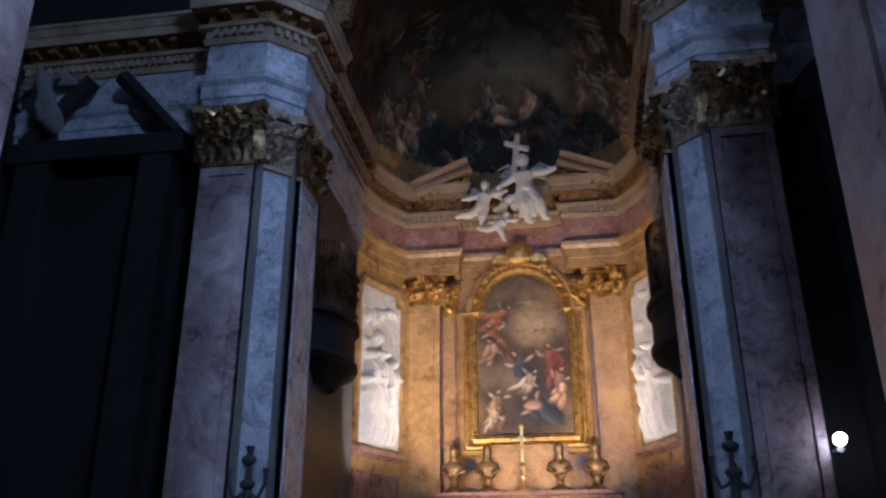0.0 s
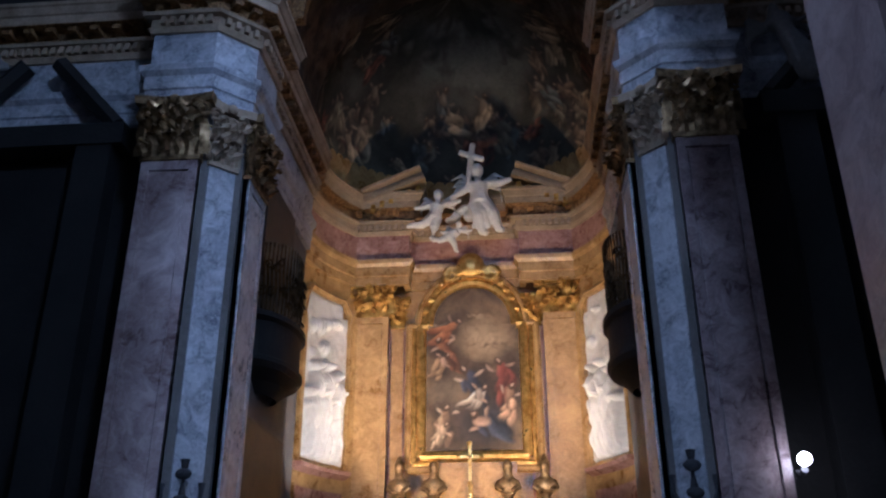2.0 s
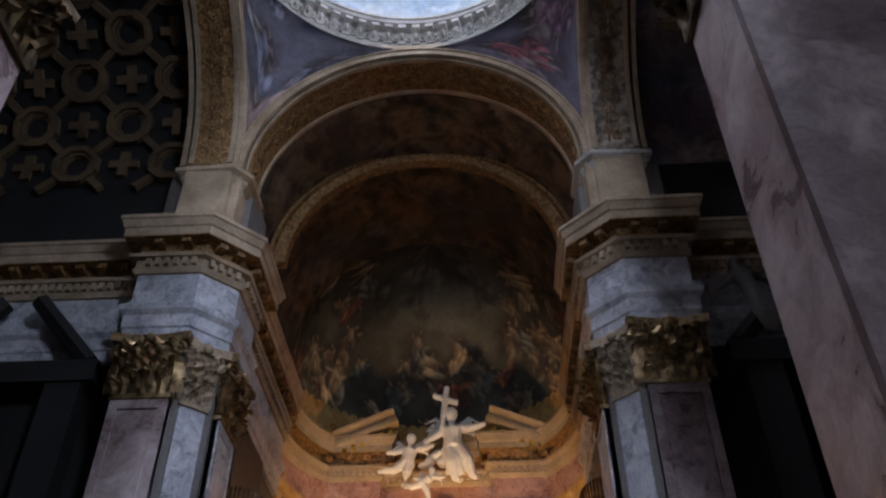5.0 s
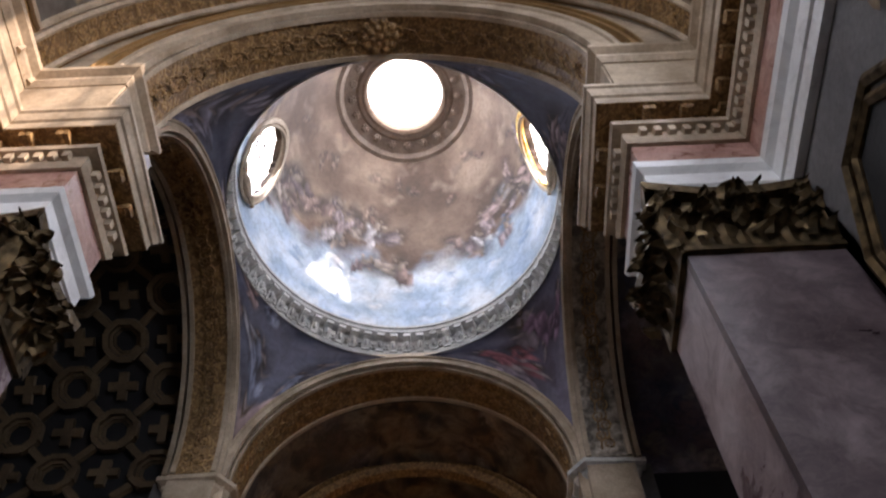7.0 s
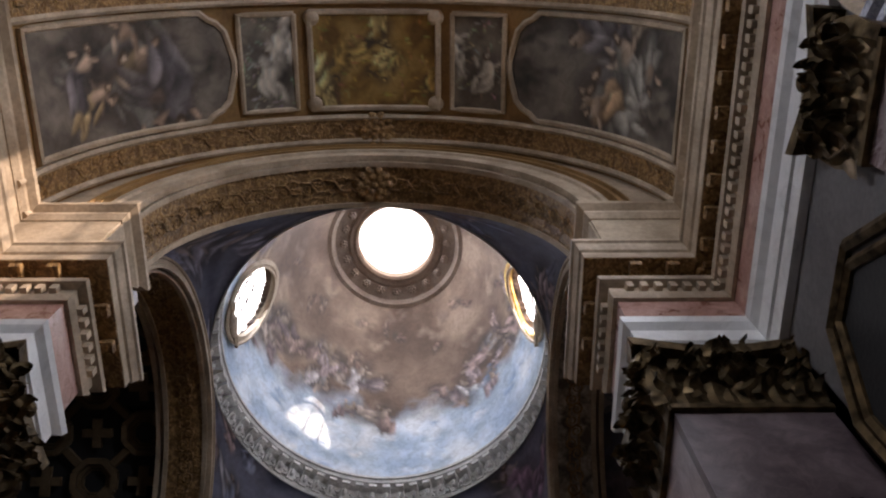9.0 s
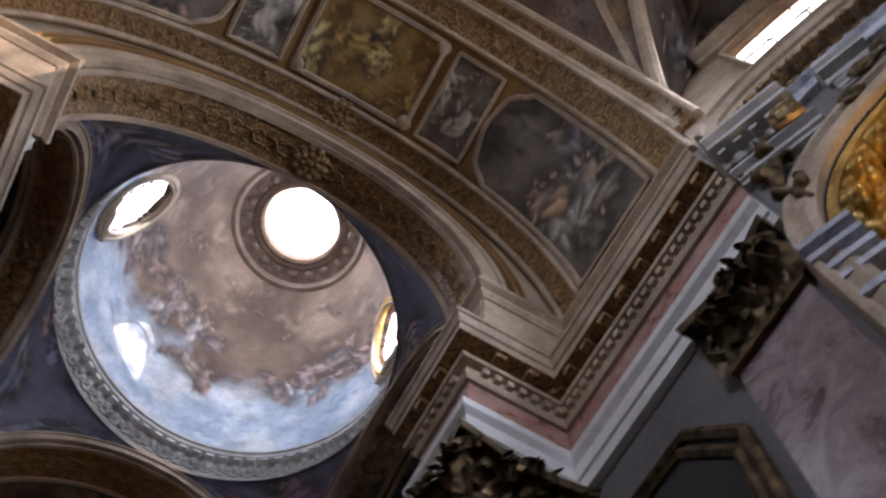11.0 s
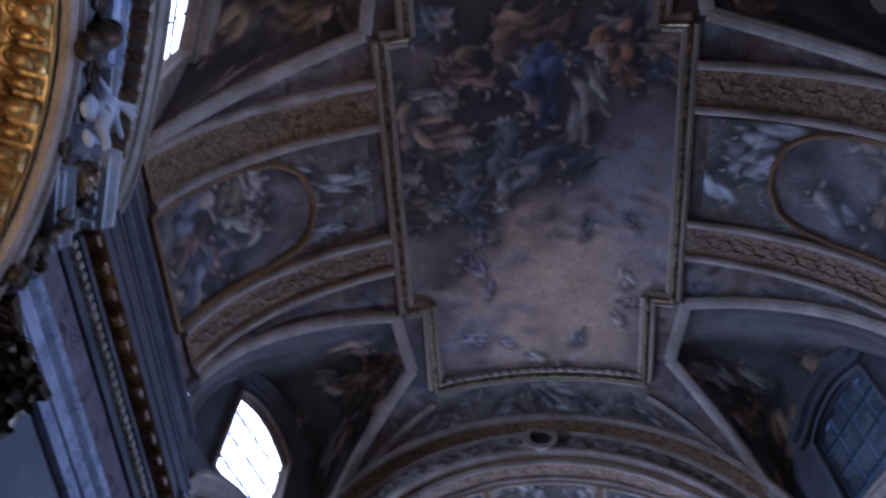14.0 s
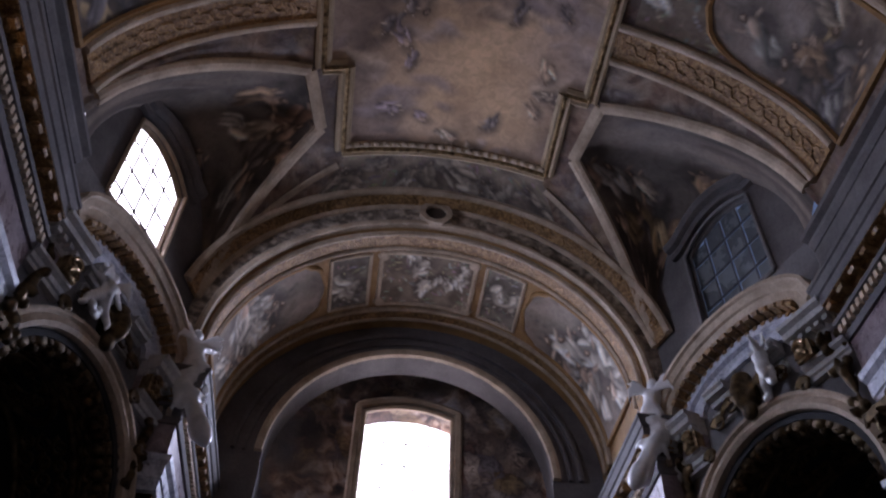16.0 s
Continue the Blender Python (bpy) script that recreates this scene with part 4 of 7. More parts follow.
def entablature(path, side, label, frieze=M_MAUVE, z0=Z_ARC, mod=True, stone=M_GREY, top=M_STUCCO):
    p3 = [Vector((x, y, 0)) for x, y in path]
    fr = plan_frames(p3, side)
    ob = empty("entablature", *p3[0], label=label, category="entablature", kind="structure")
    ob.location = (0, 0, 0)

    def run(name, prof, mat, lab=""):
        s = Soup()
        s.sweep(p3, [(d - 0.04 if d == 0 else d, z) for d, z in prof], fr)
        return s.done(name, mat, ob, lab)

    run("architrave", [(0, z0), (0.10, z0), (0.10, z0 + 0.22), (0.13, z0 + 0.24), (0.13, z0 + 0.48), (0.20, z0 + 0.56), (0.22, z0 + 0.66), (0, z0 + 0.66)], stone, "moulded marble architrave")
    run("frieze", [(0, z0 + 0.66), (0.09, z0 + 0.66), (0.09, z0 + 1.36), (0, z0 + 1.36)], frieze, "polished red-grey marble frieze")
    run("bed_moulding", [(0, z0 + 1.36), (0.14, z0 + 1.36), (0.18, z0 + 1.46), (0.15, z0 + 1.48), (0.15, z0 + 1.64), (0.26, z0 + 1.66), (0.28, z0 + 1.72), (0, z0 + 1.72)], top)
    run("cornice", [(0, z0 + 1.72), (0.12, z0 + 1.72), (0.12, z0 + 2.02), (0.40, z0 + 2.03), (0.40, z0 + 2.20), (0.43, z0 + 2.22), (0.47, z0 + 2.36), (0.50, z0 + 2.38), (0.50, z0 + 2.45), (0, z0 + 2.47)], top, "moulded cornice")
    # thin dark strip added as the shade under the cornice
    run("modillion_shade_band", [(0.1, z0 + 1.73), (0.135, z0 + 1.73), (0.135, z0 + 2.015), (0.392, z0 + 2.015), (0.392, z0 + 2.028), (0.1, z0 + 2.028)], M_SCROLL, "dark strip for the shade behind the modillions")
    s = Soup()
    for mt in along(path, 0.15, 0.19, z0 + 1.57, side, 0.05):
        s.box(mt, 0.085, 0.09, 0.14)
    s.done("dentil_course", M_STUCCO, ob)
    if mod:
        share("modillion", MODILLION, along(path, 0.42, 0.02, z0 + 1.87, side, -0.1), ob)
    return ob


NEAR = [(BAY_X, 0.5), (BAY_X, 4.15), (3.36, 4.15), (3.36, 5.15), (4.5, 5.15)]
arc = [(R_APSE * math.cos(a), Y_APSE + R_APSE * math.sin(a)) for a in span(0.06, 0.74, 9)]
FAR = [(8.8, 12.3), (4.68, 12.3), (4.68, 11.65), (3.7, 11.65), (3.2, 12.15), (3.2, 13.28), (3.5, 13.3), (3.5, 17.75)]
APSE = [(3.5, 17.8)] + arc + [(2.95, 20.3), (2.95, 20.2), (1.5, 20.2), (1.5, 20.65)]
mir = lambda p: [(-x, y) for x, y in reversed(p)]
entablature(NEAR, 1, "stone entablature with gilded modillions round the near pier", M_RED, stone=M_WHITE)
entablature(mir(NEAR), 1, "stone entablature with gilded modillions round the near pier", M_RED, stone=M_WHITE)
entablature(FAR, 1, "stone entablature with modillions running into the apse", M_GREY)
entablature(mir(FAR), 1, "stone entablature with modillions running into the apse", M_GREY)
entablature(APSE, 1, "warm yellow marble entablature curving round the apse", M_RED, stone=M_YELLOW, top=M_OCHRE)
entablature(mir(APSE), 1, "warm yellow marble entablature curving round the apse", M_RED, stone=M_YELLOW, top=M_OCHRE)
entablature([(1.5, 20.65), (-1.5, 20.65)], 1, "red marble entablature behind the sculpted angels", M_RED, mod=False, stone=M_YELLOW, top=M_OCHRE)
# nave and front-bay cornices: shadow comes from the darker stucco colour
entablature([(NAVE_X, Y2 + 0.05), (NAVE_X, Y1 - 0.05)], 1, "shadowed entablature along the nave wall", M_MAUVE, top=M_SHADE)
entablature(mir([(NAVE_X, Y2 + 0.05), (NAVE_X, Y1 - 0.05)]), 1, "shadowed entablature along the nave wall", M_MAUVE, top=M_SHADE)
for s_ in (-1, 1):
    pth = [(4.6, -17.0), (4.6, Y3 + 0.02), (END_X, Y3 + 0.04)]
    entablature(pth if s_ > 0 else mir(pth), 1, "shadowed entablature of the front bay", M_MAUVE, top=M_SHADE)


def impost(path, side, z, label, mat=M_STUCCO):
    """The attic above a cornice with a moulded top."""
    p3 = [Vector((x, y, 0)) for x, y in path]
    fr = plan_frames(p3, side)
    ob = empty("attic", label=label, category="attic", kind="structure")
    s = Soup()
    s.sweep(p3, [(-0.2, 11.95), (0.06, 11.95), (0.06, 12.2), (0.02, 12.24), (0.02, z - 0.3), (-0.2, z - 0.3)], fr)
    s.done("die", mat, ob)
    s = Soup()
    s.sweep(p3, [(-0.2, z - 0.3), (0.04, z - 0.3), (0.10, z - 0.2), (0.10, z - 0.12), (0.2, z - 0.06), (0.2, z + 0.04), (-0.2, z + 0.06)], fr)
    s.done("moulding", mat, ob)
    return ob


NEAR_AT = [(BAY_X, 0.52), (BAY_X, 3.78), (3.34, 3.78), (3.34, 4.72), (4.4, 4.72)]
FAR_AT = [(4.36, 11.9), (4.36, 11.62), (3.5, 11.58), (3.32, 11.8), (3.32, 12.6)]
for pth in (NEAR_AT, FAR_AT):
    impost(pth, 1, 13.42, "moulded stucco attic block carrying the arch", M_STUCCO if pth is NEAR_AT else M_PALE)
    impost(mir(pth), 1, 13.42, "moulded stucco attic block carrying the arch")
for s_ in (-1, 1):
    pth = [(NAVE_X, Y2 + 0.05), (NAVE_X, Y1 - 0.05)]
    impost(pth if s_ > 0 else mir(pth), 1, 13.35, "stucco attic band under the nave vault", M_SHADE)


def leaf(s, m, w, h, curl):
    def pt(u, v):
        out = curl * (v ** 3) * 1.0 + 0.03
        z = h * (v if v < 0.8 else 0.8 + (v - 0.8) * 0.2 - (v - 0.8) * 0.6)
        return m @ Vector((w * 0.5 * u * (1 - 0.55 * v ** 3) * (1 + 0.12 * math.sin(v * 14)), out - 0.05 * abs(u), z))
    s.grid(pt, span(-1, 1, 4), span(0, 1, 6))


def scroll(s, m, r, t):
    pts, rad = [], []
    for i in range(15):
        a = i * 0.72
        q = r * (1 - i / 16)
        pts.append(m @ Vector((q * math.cos(a), 0, q * math.sin(a))))
        rad.append(t * (1 - i / 22))
    s.tube(pts, rad, 6)


def capital_mesh(w, d, h, seed=1):
    """Corinthian pilaster capital: bell, two rows of leaves, volutes, rosette and abacus. x across, y outward, z up."""
    rnd = random.Random(seed)
    s = Soup()
    k = [(-w / 2, 0), (w / 2, 0), (w / 2, d), (-w / 2, d)]
    s.add([(x * 0.96, y, 0) for x, y in k] + [(x * 1.06, y * 1.1, h * 0.86) for x, y in k], [(0, 1, 5, 4), (1, 2, 6, 5), (2, 3, 7, 6), (3, 0, 4, 7), (4, 5, 6, 7)])
    s.block(-w / 2 - 0.03, w / 2 + 0.03, 0, d + 0.03, 0, 0.07)
    n = max(3, round(w / 0.3))
    for i in range(n):
        leaf(s, pose(-w / 2 + w * (i + 0.5) / n, d, 0.07, 0, 0, rnd.uniform(-4, 4)), w / n * 1.05, h * 0.40, 0.20)
    for i in range(n + 1):
        leaf(s, pose(-w / 2 + w * i / n, d, 0.10, 0, 0, rnd.uniform(-4, 4)), w / n * 1.05, h * 0.66, 0.22)
    for i in range(int(26 * w) + 10):
        u_, v_ = rnd.uniform(-0.5, 0.5), rnd.uniform(0.1, 0.8)
        leaf(s, pose(u_ * w, d + 0.05 + 0.1 * v_, v_ * h, rnd.uniform(-30, 10), rnd.uniform(-70, 70), rnd.uniform(-25, 25)), 0.15, 0.2, 0.12)
    for e in (-1, 1):
        for i in range(2):
            leaf(s, pose(e * w / 2, d * (i + 0.5) / 2, 0.07, 0, 0, -90 * e), d / 2, h * (0.4 + 0.25 * i), 0.16)
        scroll(s, pose(e * (w / 2 + 0.03), d + 0.10, h * 0.76, 0, 0, -35 * e), 0.15, 0.045)
        scroll(s, pose(e * w * 0.13, d + 0.07, h * 0.74), 0.09, 0.03)
    s.ball(pose(0, d + 0.14, h * 0.92), 0.10, 0.07, 0.09)
    ab = [(-w / 2 - 0.16, 0), (w / 2 + 0.16, 0), (w / 2 + 0.18, d + 0.18), (w / 4, d + 0.10), (0, d + 0.08), (-w / 4, d + 0.10), (-w / 2 - 0.18, d + 0.18)]
    m = len(ab)
    s.add([(x, y, h * 0.87) for x, y in ab] + [(x * 1.03, y * 1.03, h) for x, y in ab], [(i, (i + 1) % m, m + (i + 1) % m, m + i) for i in range(m)] + [tuple(range(m)), tuple(range(m, 2 * m))])
    return s


def pilaster(m, w, d, mat, panel, label, z0=0.0, z1=Z_CAP, ztop=Z_ARC, cap=M_BRONZE, base=M_WHITE, category="pilaster"):
    """m: foot of the pilaster on its wall, y outward."""
    ob = empty("pilaster", label=label, category=category)
    ob.matrix_world = m
    s = Soup()
    s.block(-w / 2, w / 2, -0.02, d * 0.72, z0 + 0.9, z1)
    sh = s.done("shaft", mat, ob)
    if panel:
        b_ = 0.13
        for nm, x0, x1, za, zb in (("side_border", -w / 2, -w / 2 + b_, z0 + 0.9, z1), ("side_border", w / 2 - b_, w / 2, z0 + 0.9, z1),
                                   ("top_border", -w / 2 + b_, w / 2 - b_, z1 - 0.16, z1), ("foot_border", -w / 2 + b_, w / 2 - b_, z0 + 0.9, z0 + 1.1)):
            e_ = Soup()
            e_.block(x0, x1, 0, d, za, zb)
            e_.done(nm, mat, sh)
    if panel:
        p = Soup()
        p.block(-w / 2 + 0.17, w / 2 - 0.17, 0, d * 0.72 + 0.025, z0 + 1.15, z1 - 0.2)
        p.done("inlaid_panel", panel, sh, "darker inlaid marble panel")
    s = Soup()
    prof = [(0, 0), (d + 0.16, 0), (d + 0.16, 0.5), (d + 0.10, 0.54), (d + 0.13, 0.62), (d + 0.06, 0.7), (d + 0.09, 0.8), (d + 0.02, 0.9), (0, 0.9)]
    s.sweep([Vector((-w / 2 - 0.06, 0, z0)), Vector((w / 2 + 0.06, 0, z0))], prof, [(Vector((0, 1, 0)), Vector((0, 0, 1)))] * 2)
    s.done("base", base, ob)
    c = capital_mesh(w, d, ztop - z1, int(w * 100))
    cp = c.done("capital", cap, ob, "carved Corinthian capital with gilded leaves")
    cp.location = (0, 0, z1)
    return ob


def facing(x, y, nx, ny):
    """Pose of a wall fitting at (x, y, 0) whose local y points along (nx, ny)."""
    n = Vector((nx, ny)).normalized()
    return Matrix(((n.y, n.x, 0, x), (-n.x, n.y, 0, y), (0, 0, 1, 0), (0, 0, 0, 1)))


for s_ in (-1, 1):
    pilaster(facing(s_ * 4.17, 11.65, 0, -1), 0.92, 0.14, M_ROSE if s_ < 0 else M_MAUVE, M_ROSE if s_ < 0 else M_MAUVE, "tall veined marble crossing pilaster with a gilded capital", cap=M_CAP)
    pilaster(facing(s_ * 3.46, 11.91, -s_, -1), 0.46, 0.06, M_GREY, None, "narrow blue-grey marble strip on the chamfered pier corner", cap=M_STUCCO)
    pilaster(facing(s_ * 3.2, 12.72, -s_, 0), 0.95, 0.12, M_GREY, M_GREY, "grey marble chancel pilaster with a gilded capital", cap=M_CAP)
    pilaster(facing(s_ * 3.36, 4.61, -s_, 0), 1.07, 0.10, M_ROSE, None, "big rose marble pier face with a gilded capital")
    pilaster(facing(s_ * 4.01, 4.15, 0, -1), 1.46, 0.107, M_PIER, None, "big mauve marble pier face with a gilded capital")
    pilaster(facing(s_ * BAY_X, 1.25, -s_, 0), 0.98, 0.12, M_ROSE, None, "lilac-grey marble bay pilaster with a gilded capital")
    for y in (-4.95, -8.7):
        pilaster(facing(s_ * NAVE_X, y, -s_, 0), 0.95, 0.12, M_MAUVE, M_GREY, "dim marble nave pilaster with a gilded capital")
    # framed doorway recess in the bay wall, its shade a flat black sheet
    ob = empty("framed_niche", s_ * BAY_X, 0, 0, "black recess in a moulded octagonal stone frame", "niche")
    for nm, grow, dep, mt in (("frame", 0.0, 0.10, M_BRONZE), ("inner_frame", 0.13, 0.09, M_BRONZE)):
        q = Soup()
        y0, y1, zt = 2.0 + grow, 3.9 - grow, 8.65 - grow
        pts = [(y0, 3.0), (y0, zt - 0.75), (y0 + 0.55, zt), (y1 - 0.55, zt), (y1, zt - 0.75), (y1, 3.0)]
        for (ya, za), (yb, zb) in zip(pts, pts[1:]):
            q.tube([(-s_ * 0.02, ya, za), (-s_ * 0.02, yb, zb)], [dep * 0.7, dep * 0.7], 6)
        q.done(nm, mt, ob)
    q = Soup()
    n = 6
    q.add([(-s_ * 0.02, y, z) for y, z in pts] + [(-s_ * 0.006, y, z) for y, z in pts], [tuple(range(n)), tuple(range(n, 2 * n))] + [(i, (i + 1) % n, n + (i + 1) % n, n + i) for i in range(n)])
    q.done("recess", M_DARK, ob, "black sheet for the shade in the recess")

# ---- dome ring, lantern, dome windows ----
ring = empty("dome_ring", 0, CY, 0, "pale stucco ring cornice with carved brackets under the dome", "cornice", kind="structure")
prof = [(3.39, 16.98), (3.44, 17.0), (3.63, 17.26), (3.60, 17.32), (3.64, 17.38), (3.62, 17.44), (3.70, 17.47), (3.70, 17.96), (3.60, 18.0), (3.50, 18.08), (3.49, 18.18), (3.46, 18.2), (3.46, 18.27), (3.60, 18.32), (3.95, 18.32), (3.95, 16.98)]
s = Soup()
s.grid(lambda u, k: Vector((prof[k][0] * math.cos(u), prof[k][0] * math.sin(u), prof[k][1])), [2 * PI * i / 120 for i in range(120)], list(range(len(prof))), True)
s.done("cornice", M_PALE, ring)
br_ = Soup()
br_.sweep([(-0.085, 0, 0), (0.085, 0, 0)], [(0, 0.26), (0.26, 0.24), (0.27, 0.14), (0.16, 0.06), (0.08, -0.16), (0.10, -0.24), (0.0, -0.27)], [(Vector((0, 1, 0)), Vector((0, 0, 1)))] * 2)
br_.ball(pose(0, 0.13, -0.02), 0.05, 0.07, 0.12, 6, 4)
BRACKET = soup_mesh(br_, "bracket", M_PALE)
ro = Soup()
for i in range(6):
    a = PI * i / 3
    ro.ball(pose(0.075 * math.cos(a), 0.03, 0.075 * math.sin(a)), 0.05, 0.03, 0.05, 6, 4)
ro.ball(pose(0, 0.05, 0), 0.045, 0.04, 0.045, 6, 4)
ROSETTE = soup_mesh(ro, "rosette", M_PALE, True)
ROSETTE_T = soup_mesh(ro, "rosette", M_LANTERN, True)
vine = Soup()
scroll(vine, pose(-0.1, 0.0, 0.05), 0.12, 0.026)
scroll(vine, pose(0.1, 0.0, -0.05, 0, 180, 0), 0.12, 0.026)
vine.tube([(-0.24, 0.01, -0.1), (-0.05, 0.02, -0.09), (0.05, 0.02, 0.09), (0.24, 0.01, 0.1)], [0.018, 0.026, 0.026, 0.018], 5)
VINE = soup_mesh(vine, "vine_scroll", M_SCROLL, True)
b1, b2 = [], []
for i in range(72):
    a = 2 * PI * i / 72
    rot = Matrix.Rotation(a + PI / 2, 4, "Z")
    b1.append(Matrix.Translation((3.71 * math.cos(a), 3.71 * math.sin(a), 17.72)) @ rot)
    a += PI / 72
    b2.append(Matrix.Translation((3.69 * math.cos(a), 3.69 * math.sin(a), 17.7)) @ Matrix.Rotation(a + PI / 2, 4, "Z"))
share("bracket", BRACKET, b1, ring)
share("rosette", ROSETTE, b2, ring)

lantern = empty("lantern", 0, CY, 0, "gilded ring round the bright open lantern", "lantern", kind="structure")
LAN_R = 1.05
s = Soup()
lp = [(dome_r(24.25) + 0.03, 24.22), (dome_r(24.25) - 0.09, 24.25), (dome_r(24.35) - 0.10, 24.36), (1.36, 24.5), (1.28, 24.46), (1.2, 24.5), (1.12, 24.48), (LAN_R, 24.55), (LAN_R, 24.9), (1.6, 24.95), (2.0, 24.5)]
s.grid(lambda u, k: Vector((lp[k][0] * math.cos(u), lp[k][0] * math.sin(u), lp[k][1])), [2 * PI * i / 64 for i in range(64)], list(range(len(lp))), True)
s.done("ring", M_LANTERN, lantern)
ms = []
for i in range(20):
    a = 2 * PI * i / 20
    ms.append(Matrix.Translation((1.46 * math.cos(a), 1.46 * math.sin(a), 24.43)) @ Matrix.Rotation(a + PI / 2, 4, "Z") @ Matrix.Rotation(radians(-70), 4, "X"))
share("rosette", ROSETTE_T, ms, lantern)
s = Soup()
s.add([(LAN_R * math.cos(2 * PI * i / 32), LAN_R * math.sin(2 * PI * i / 32), 24.86) for i in range(32)], [tuple(range(32))])
tagged(s.done("sky_glow_lantern", M_SKYGLOW), "bright overcast sky above the lantern", "sky", kind="structure").location = (0, CY, 0)
for s_ in (-1, 1):
    wn_ = empty("window_dome_" + ("east" if s_ > 0 else "west"), 0, CY, 0, "bright arched dome window in a gilded frame", "window", kind="structure")

    def rim(t):
        """Outline of the window, t from 0 to 1, as angle and height."""
        return WA * math.cos(2 * PI * t), 0.5 * (WZ0 + WZ1) + 0.5 * (WZ1 - WZ0) * math.sin(2 * PI * t)

    q = Soup()
    pts = []
    for t in span(0, 1, 40)[:-1]:
        a, z = rim(t)
        pts.append(Vector((s_ * dome_r(z) * math.cos(a), dome_r(z) * math.sin(a), z)))
    pts.append(pts[0])
    q.tube(pts, [0.10] * len(pts), 6)
    q.done("frame", M_GOLD if s_ > 0 else M_STUCCO, wn_)
    q = Soup()
    q.tube([p * 0.985 for p in pts], [0.045] * len(pts), 5)
    q.done("inner_bead", M_STUCCO, wn_)
    q = Soup()
    q.ball(pose(s_ * dome_r(WZ0) * 0.97, 0, WZ0 - 0.05), 0.14, 0.34, 0.16, 10, 6)
    for e in (-1, 1):
        scroll(q, Matrix.Translation((s_ * dome_r(WZ0) * 0.96, e * 0.42, WZ0)) @ Matrix.Rotation(PI / 2, 4, "Z"), 0.16, 0.05)
    q.done("cartouche", M_STUCCO, wn_)
    q = Soup()
    for y in (-0.2, 0.2):
        q.box(pose(s_ * 3.5, y, (WZ0 + WZ1) / 2), 0.03, 0.03, 0.92 * (WZ1 - WZ0))
    for z in span(WZ0 + 0.4, WZ1 - 0.4, 3):
        q.box(pose(s_ * 3.5, 0, z), 0.03, 1.3, 0.03)
    q.done("glazing_bars", M_LEAD, wn_)

# ---- arch trims ----
def arch_ring(parent, name, r0, r1, proud, plane, at, cz, cx, mat, into, n=56, a0=0.0, a1=PI, squash=1.0):
    """A flat arch band between two radii standing proud of a wall face (into: +1 or -1 along the wall's normal axis)."""
    s = Soup()
    pts, fr = arc_path(cx, cz, r0, a0, a1, n, plane, at)
    h = r1 - r0
    prof = [(0, 0), (0, into * proud), (h * 0.35, into * proud), (h * 0.4, into * proud * 0.7), (h * 0.75, into * proud * 0.7), (h * 0.8, into * proud * 1.2), (h, into * proud * 1.2), (h, 0)]
    s.sweep(pts, prof, fr)
    return s.done(name, mat, parent)


def arch_beads(parent, mesh, name, r, n, plane, at, cz, cx, inward=True, a0=0.06, a1=PI - 0.06):
    ms = []
    for i in range(n):
        a = a0 + (a1 - a0) * (i + 0.5) / n
        c, q = math.cos(a), math.sin(a)
        if plane == "y":
            e = Vector((-c, 0, -q))
            t = Vector((0, 1, 0))
            p = Vector((cx + r * c, at, cz + r * q))
        else:
            e = Vector((0, -c, -q))
            t = Vector((1, 0, 0))
            p = Vector((at, cx + r * c, cz + r * q))
        x = e.cross(t)
        ms.append(Matrix(((x.x, e.x, t.x, p.x), (x.y, e.y, t.y, p.y), (x.z, e.z, t.z, p.z), (0, 0, 0, 1))))
    share(name, mesh, ms, parent)


def soffit(parent, r, y0, y1, plane, cz, cx, mat, name="soffit_band"):
    s = Soup()
    n = 48
    pts, fr = arc_path(cx, cz, r, 0, PI, n, plane, 0)
    s.sweep(pts, [(0, y0), (0, y1), (-0.035, y1), (-0.035, y0)], fr)
    s.done(name, mat, parent)
    for a, b in ((y0 - 0.0, y0 + 0.09), (y1 - 0.09, y1)):
        s = Soup()
        s.sweep(pts, [(0, a), (0, b), (-0.075, b), (-0.075, a)], fr)
        s.done("fillet", M_STUCCO, parent)


ob = empty("arch_trim", label="carved stucco archivolt of the near crossing arch", category="archivolt", kind="structure")
soffit(ob, R_ARCH, YA + 0.02, YB - 0.02, "y", Z_SPR, 0, M_SCROLL)
arch_beads(ob, VINE, "vine_scroll", R_ARCH - 0.04, 22, "y", (YA + YB) / 2, Z_SPR, 0)
arch_ring(ob, "archivolt", R_ARCH, 3.72, 0.09, "y", YA, Z_SPR, 0, M_STUCCO, -1)
arch_ring(ob, "outer_archivolt", 3.86, 4.02, 0.12, "y", YA, Z_SPR - 0.05, 0, M_TAN, -1)
ob = empty("arch_trim", label="carved stucco archivolt of the far crossing arch", category="archivolt", kind="structure")
soffit(ob, R_ARCH, 11.62, 12.58, "y", Z_SPR, 0, M_SCROLL)
arch_beads(ob, VINE, "vine_scroll", R_ARCH - 0.04, 22, "y", 12.1, Z_SPR, 0)
arch_ring(ob, "archivolt", R_ARCH, 3.5, 0.07, "y", 11.6, Z_SPR, 0, M_STUCCO, -1)
arch_ring(ob, "rear_archivolt", R_ARCH - 0.3, R_ARCH + 0.1, 0.25, "y", 14.6, Z_SPR - 0.1, 0, M_SCROLL, -1)
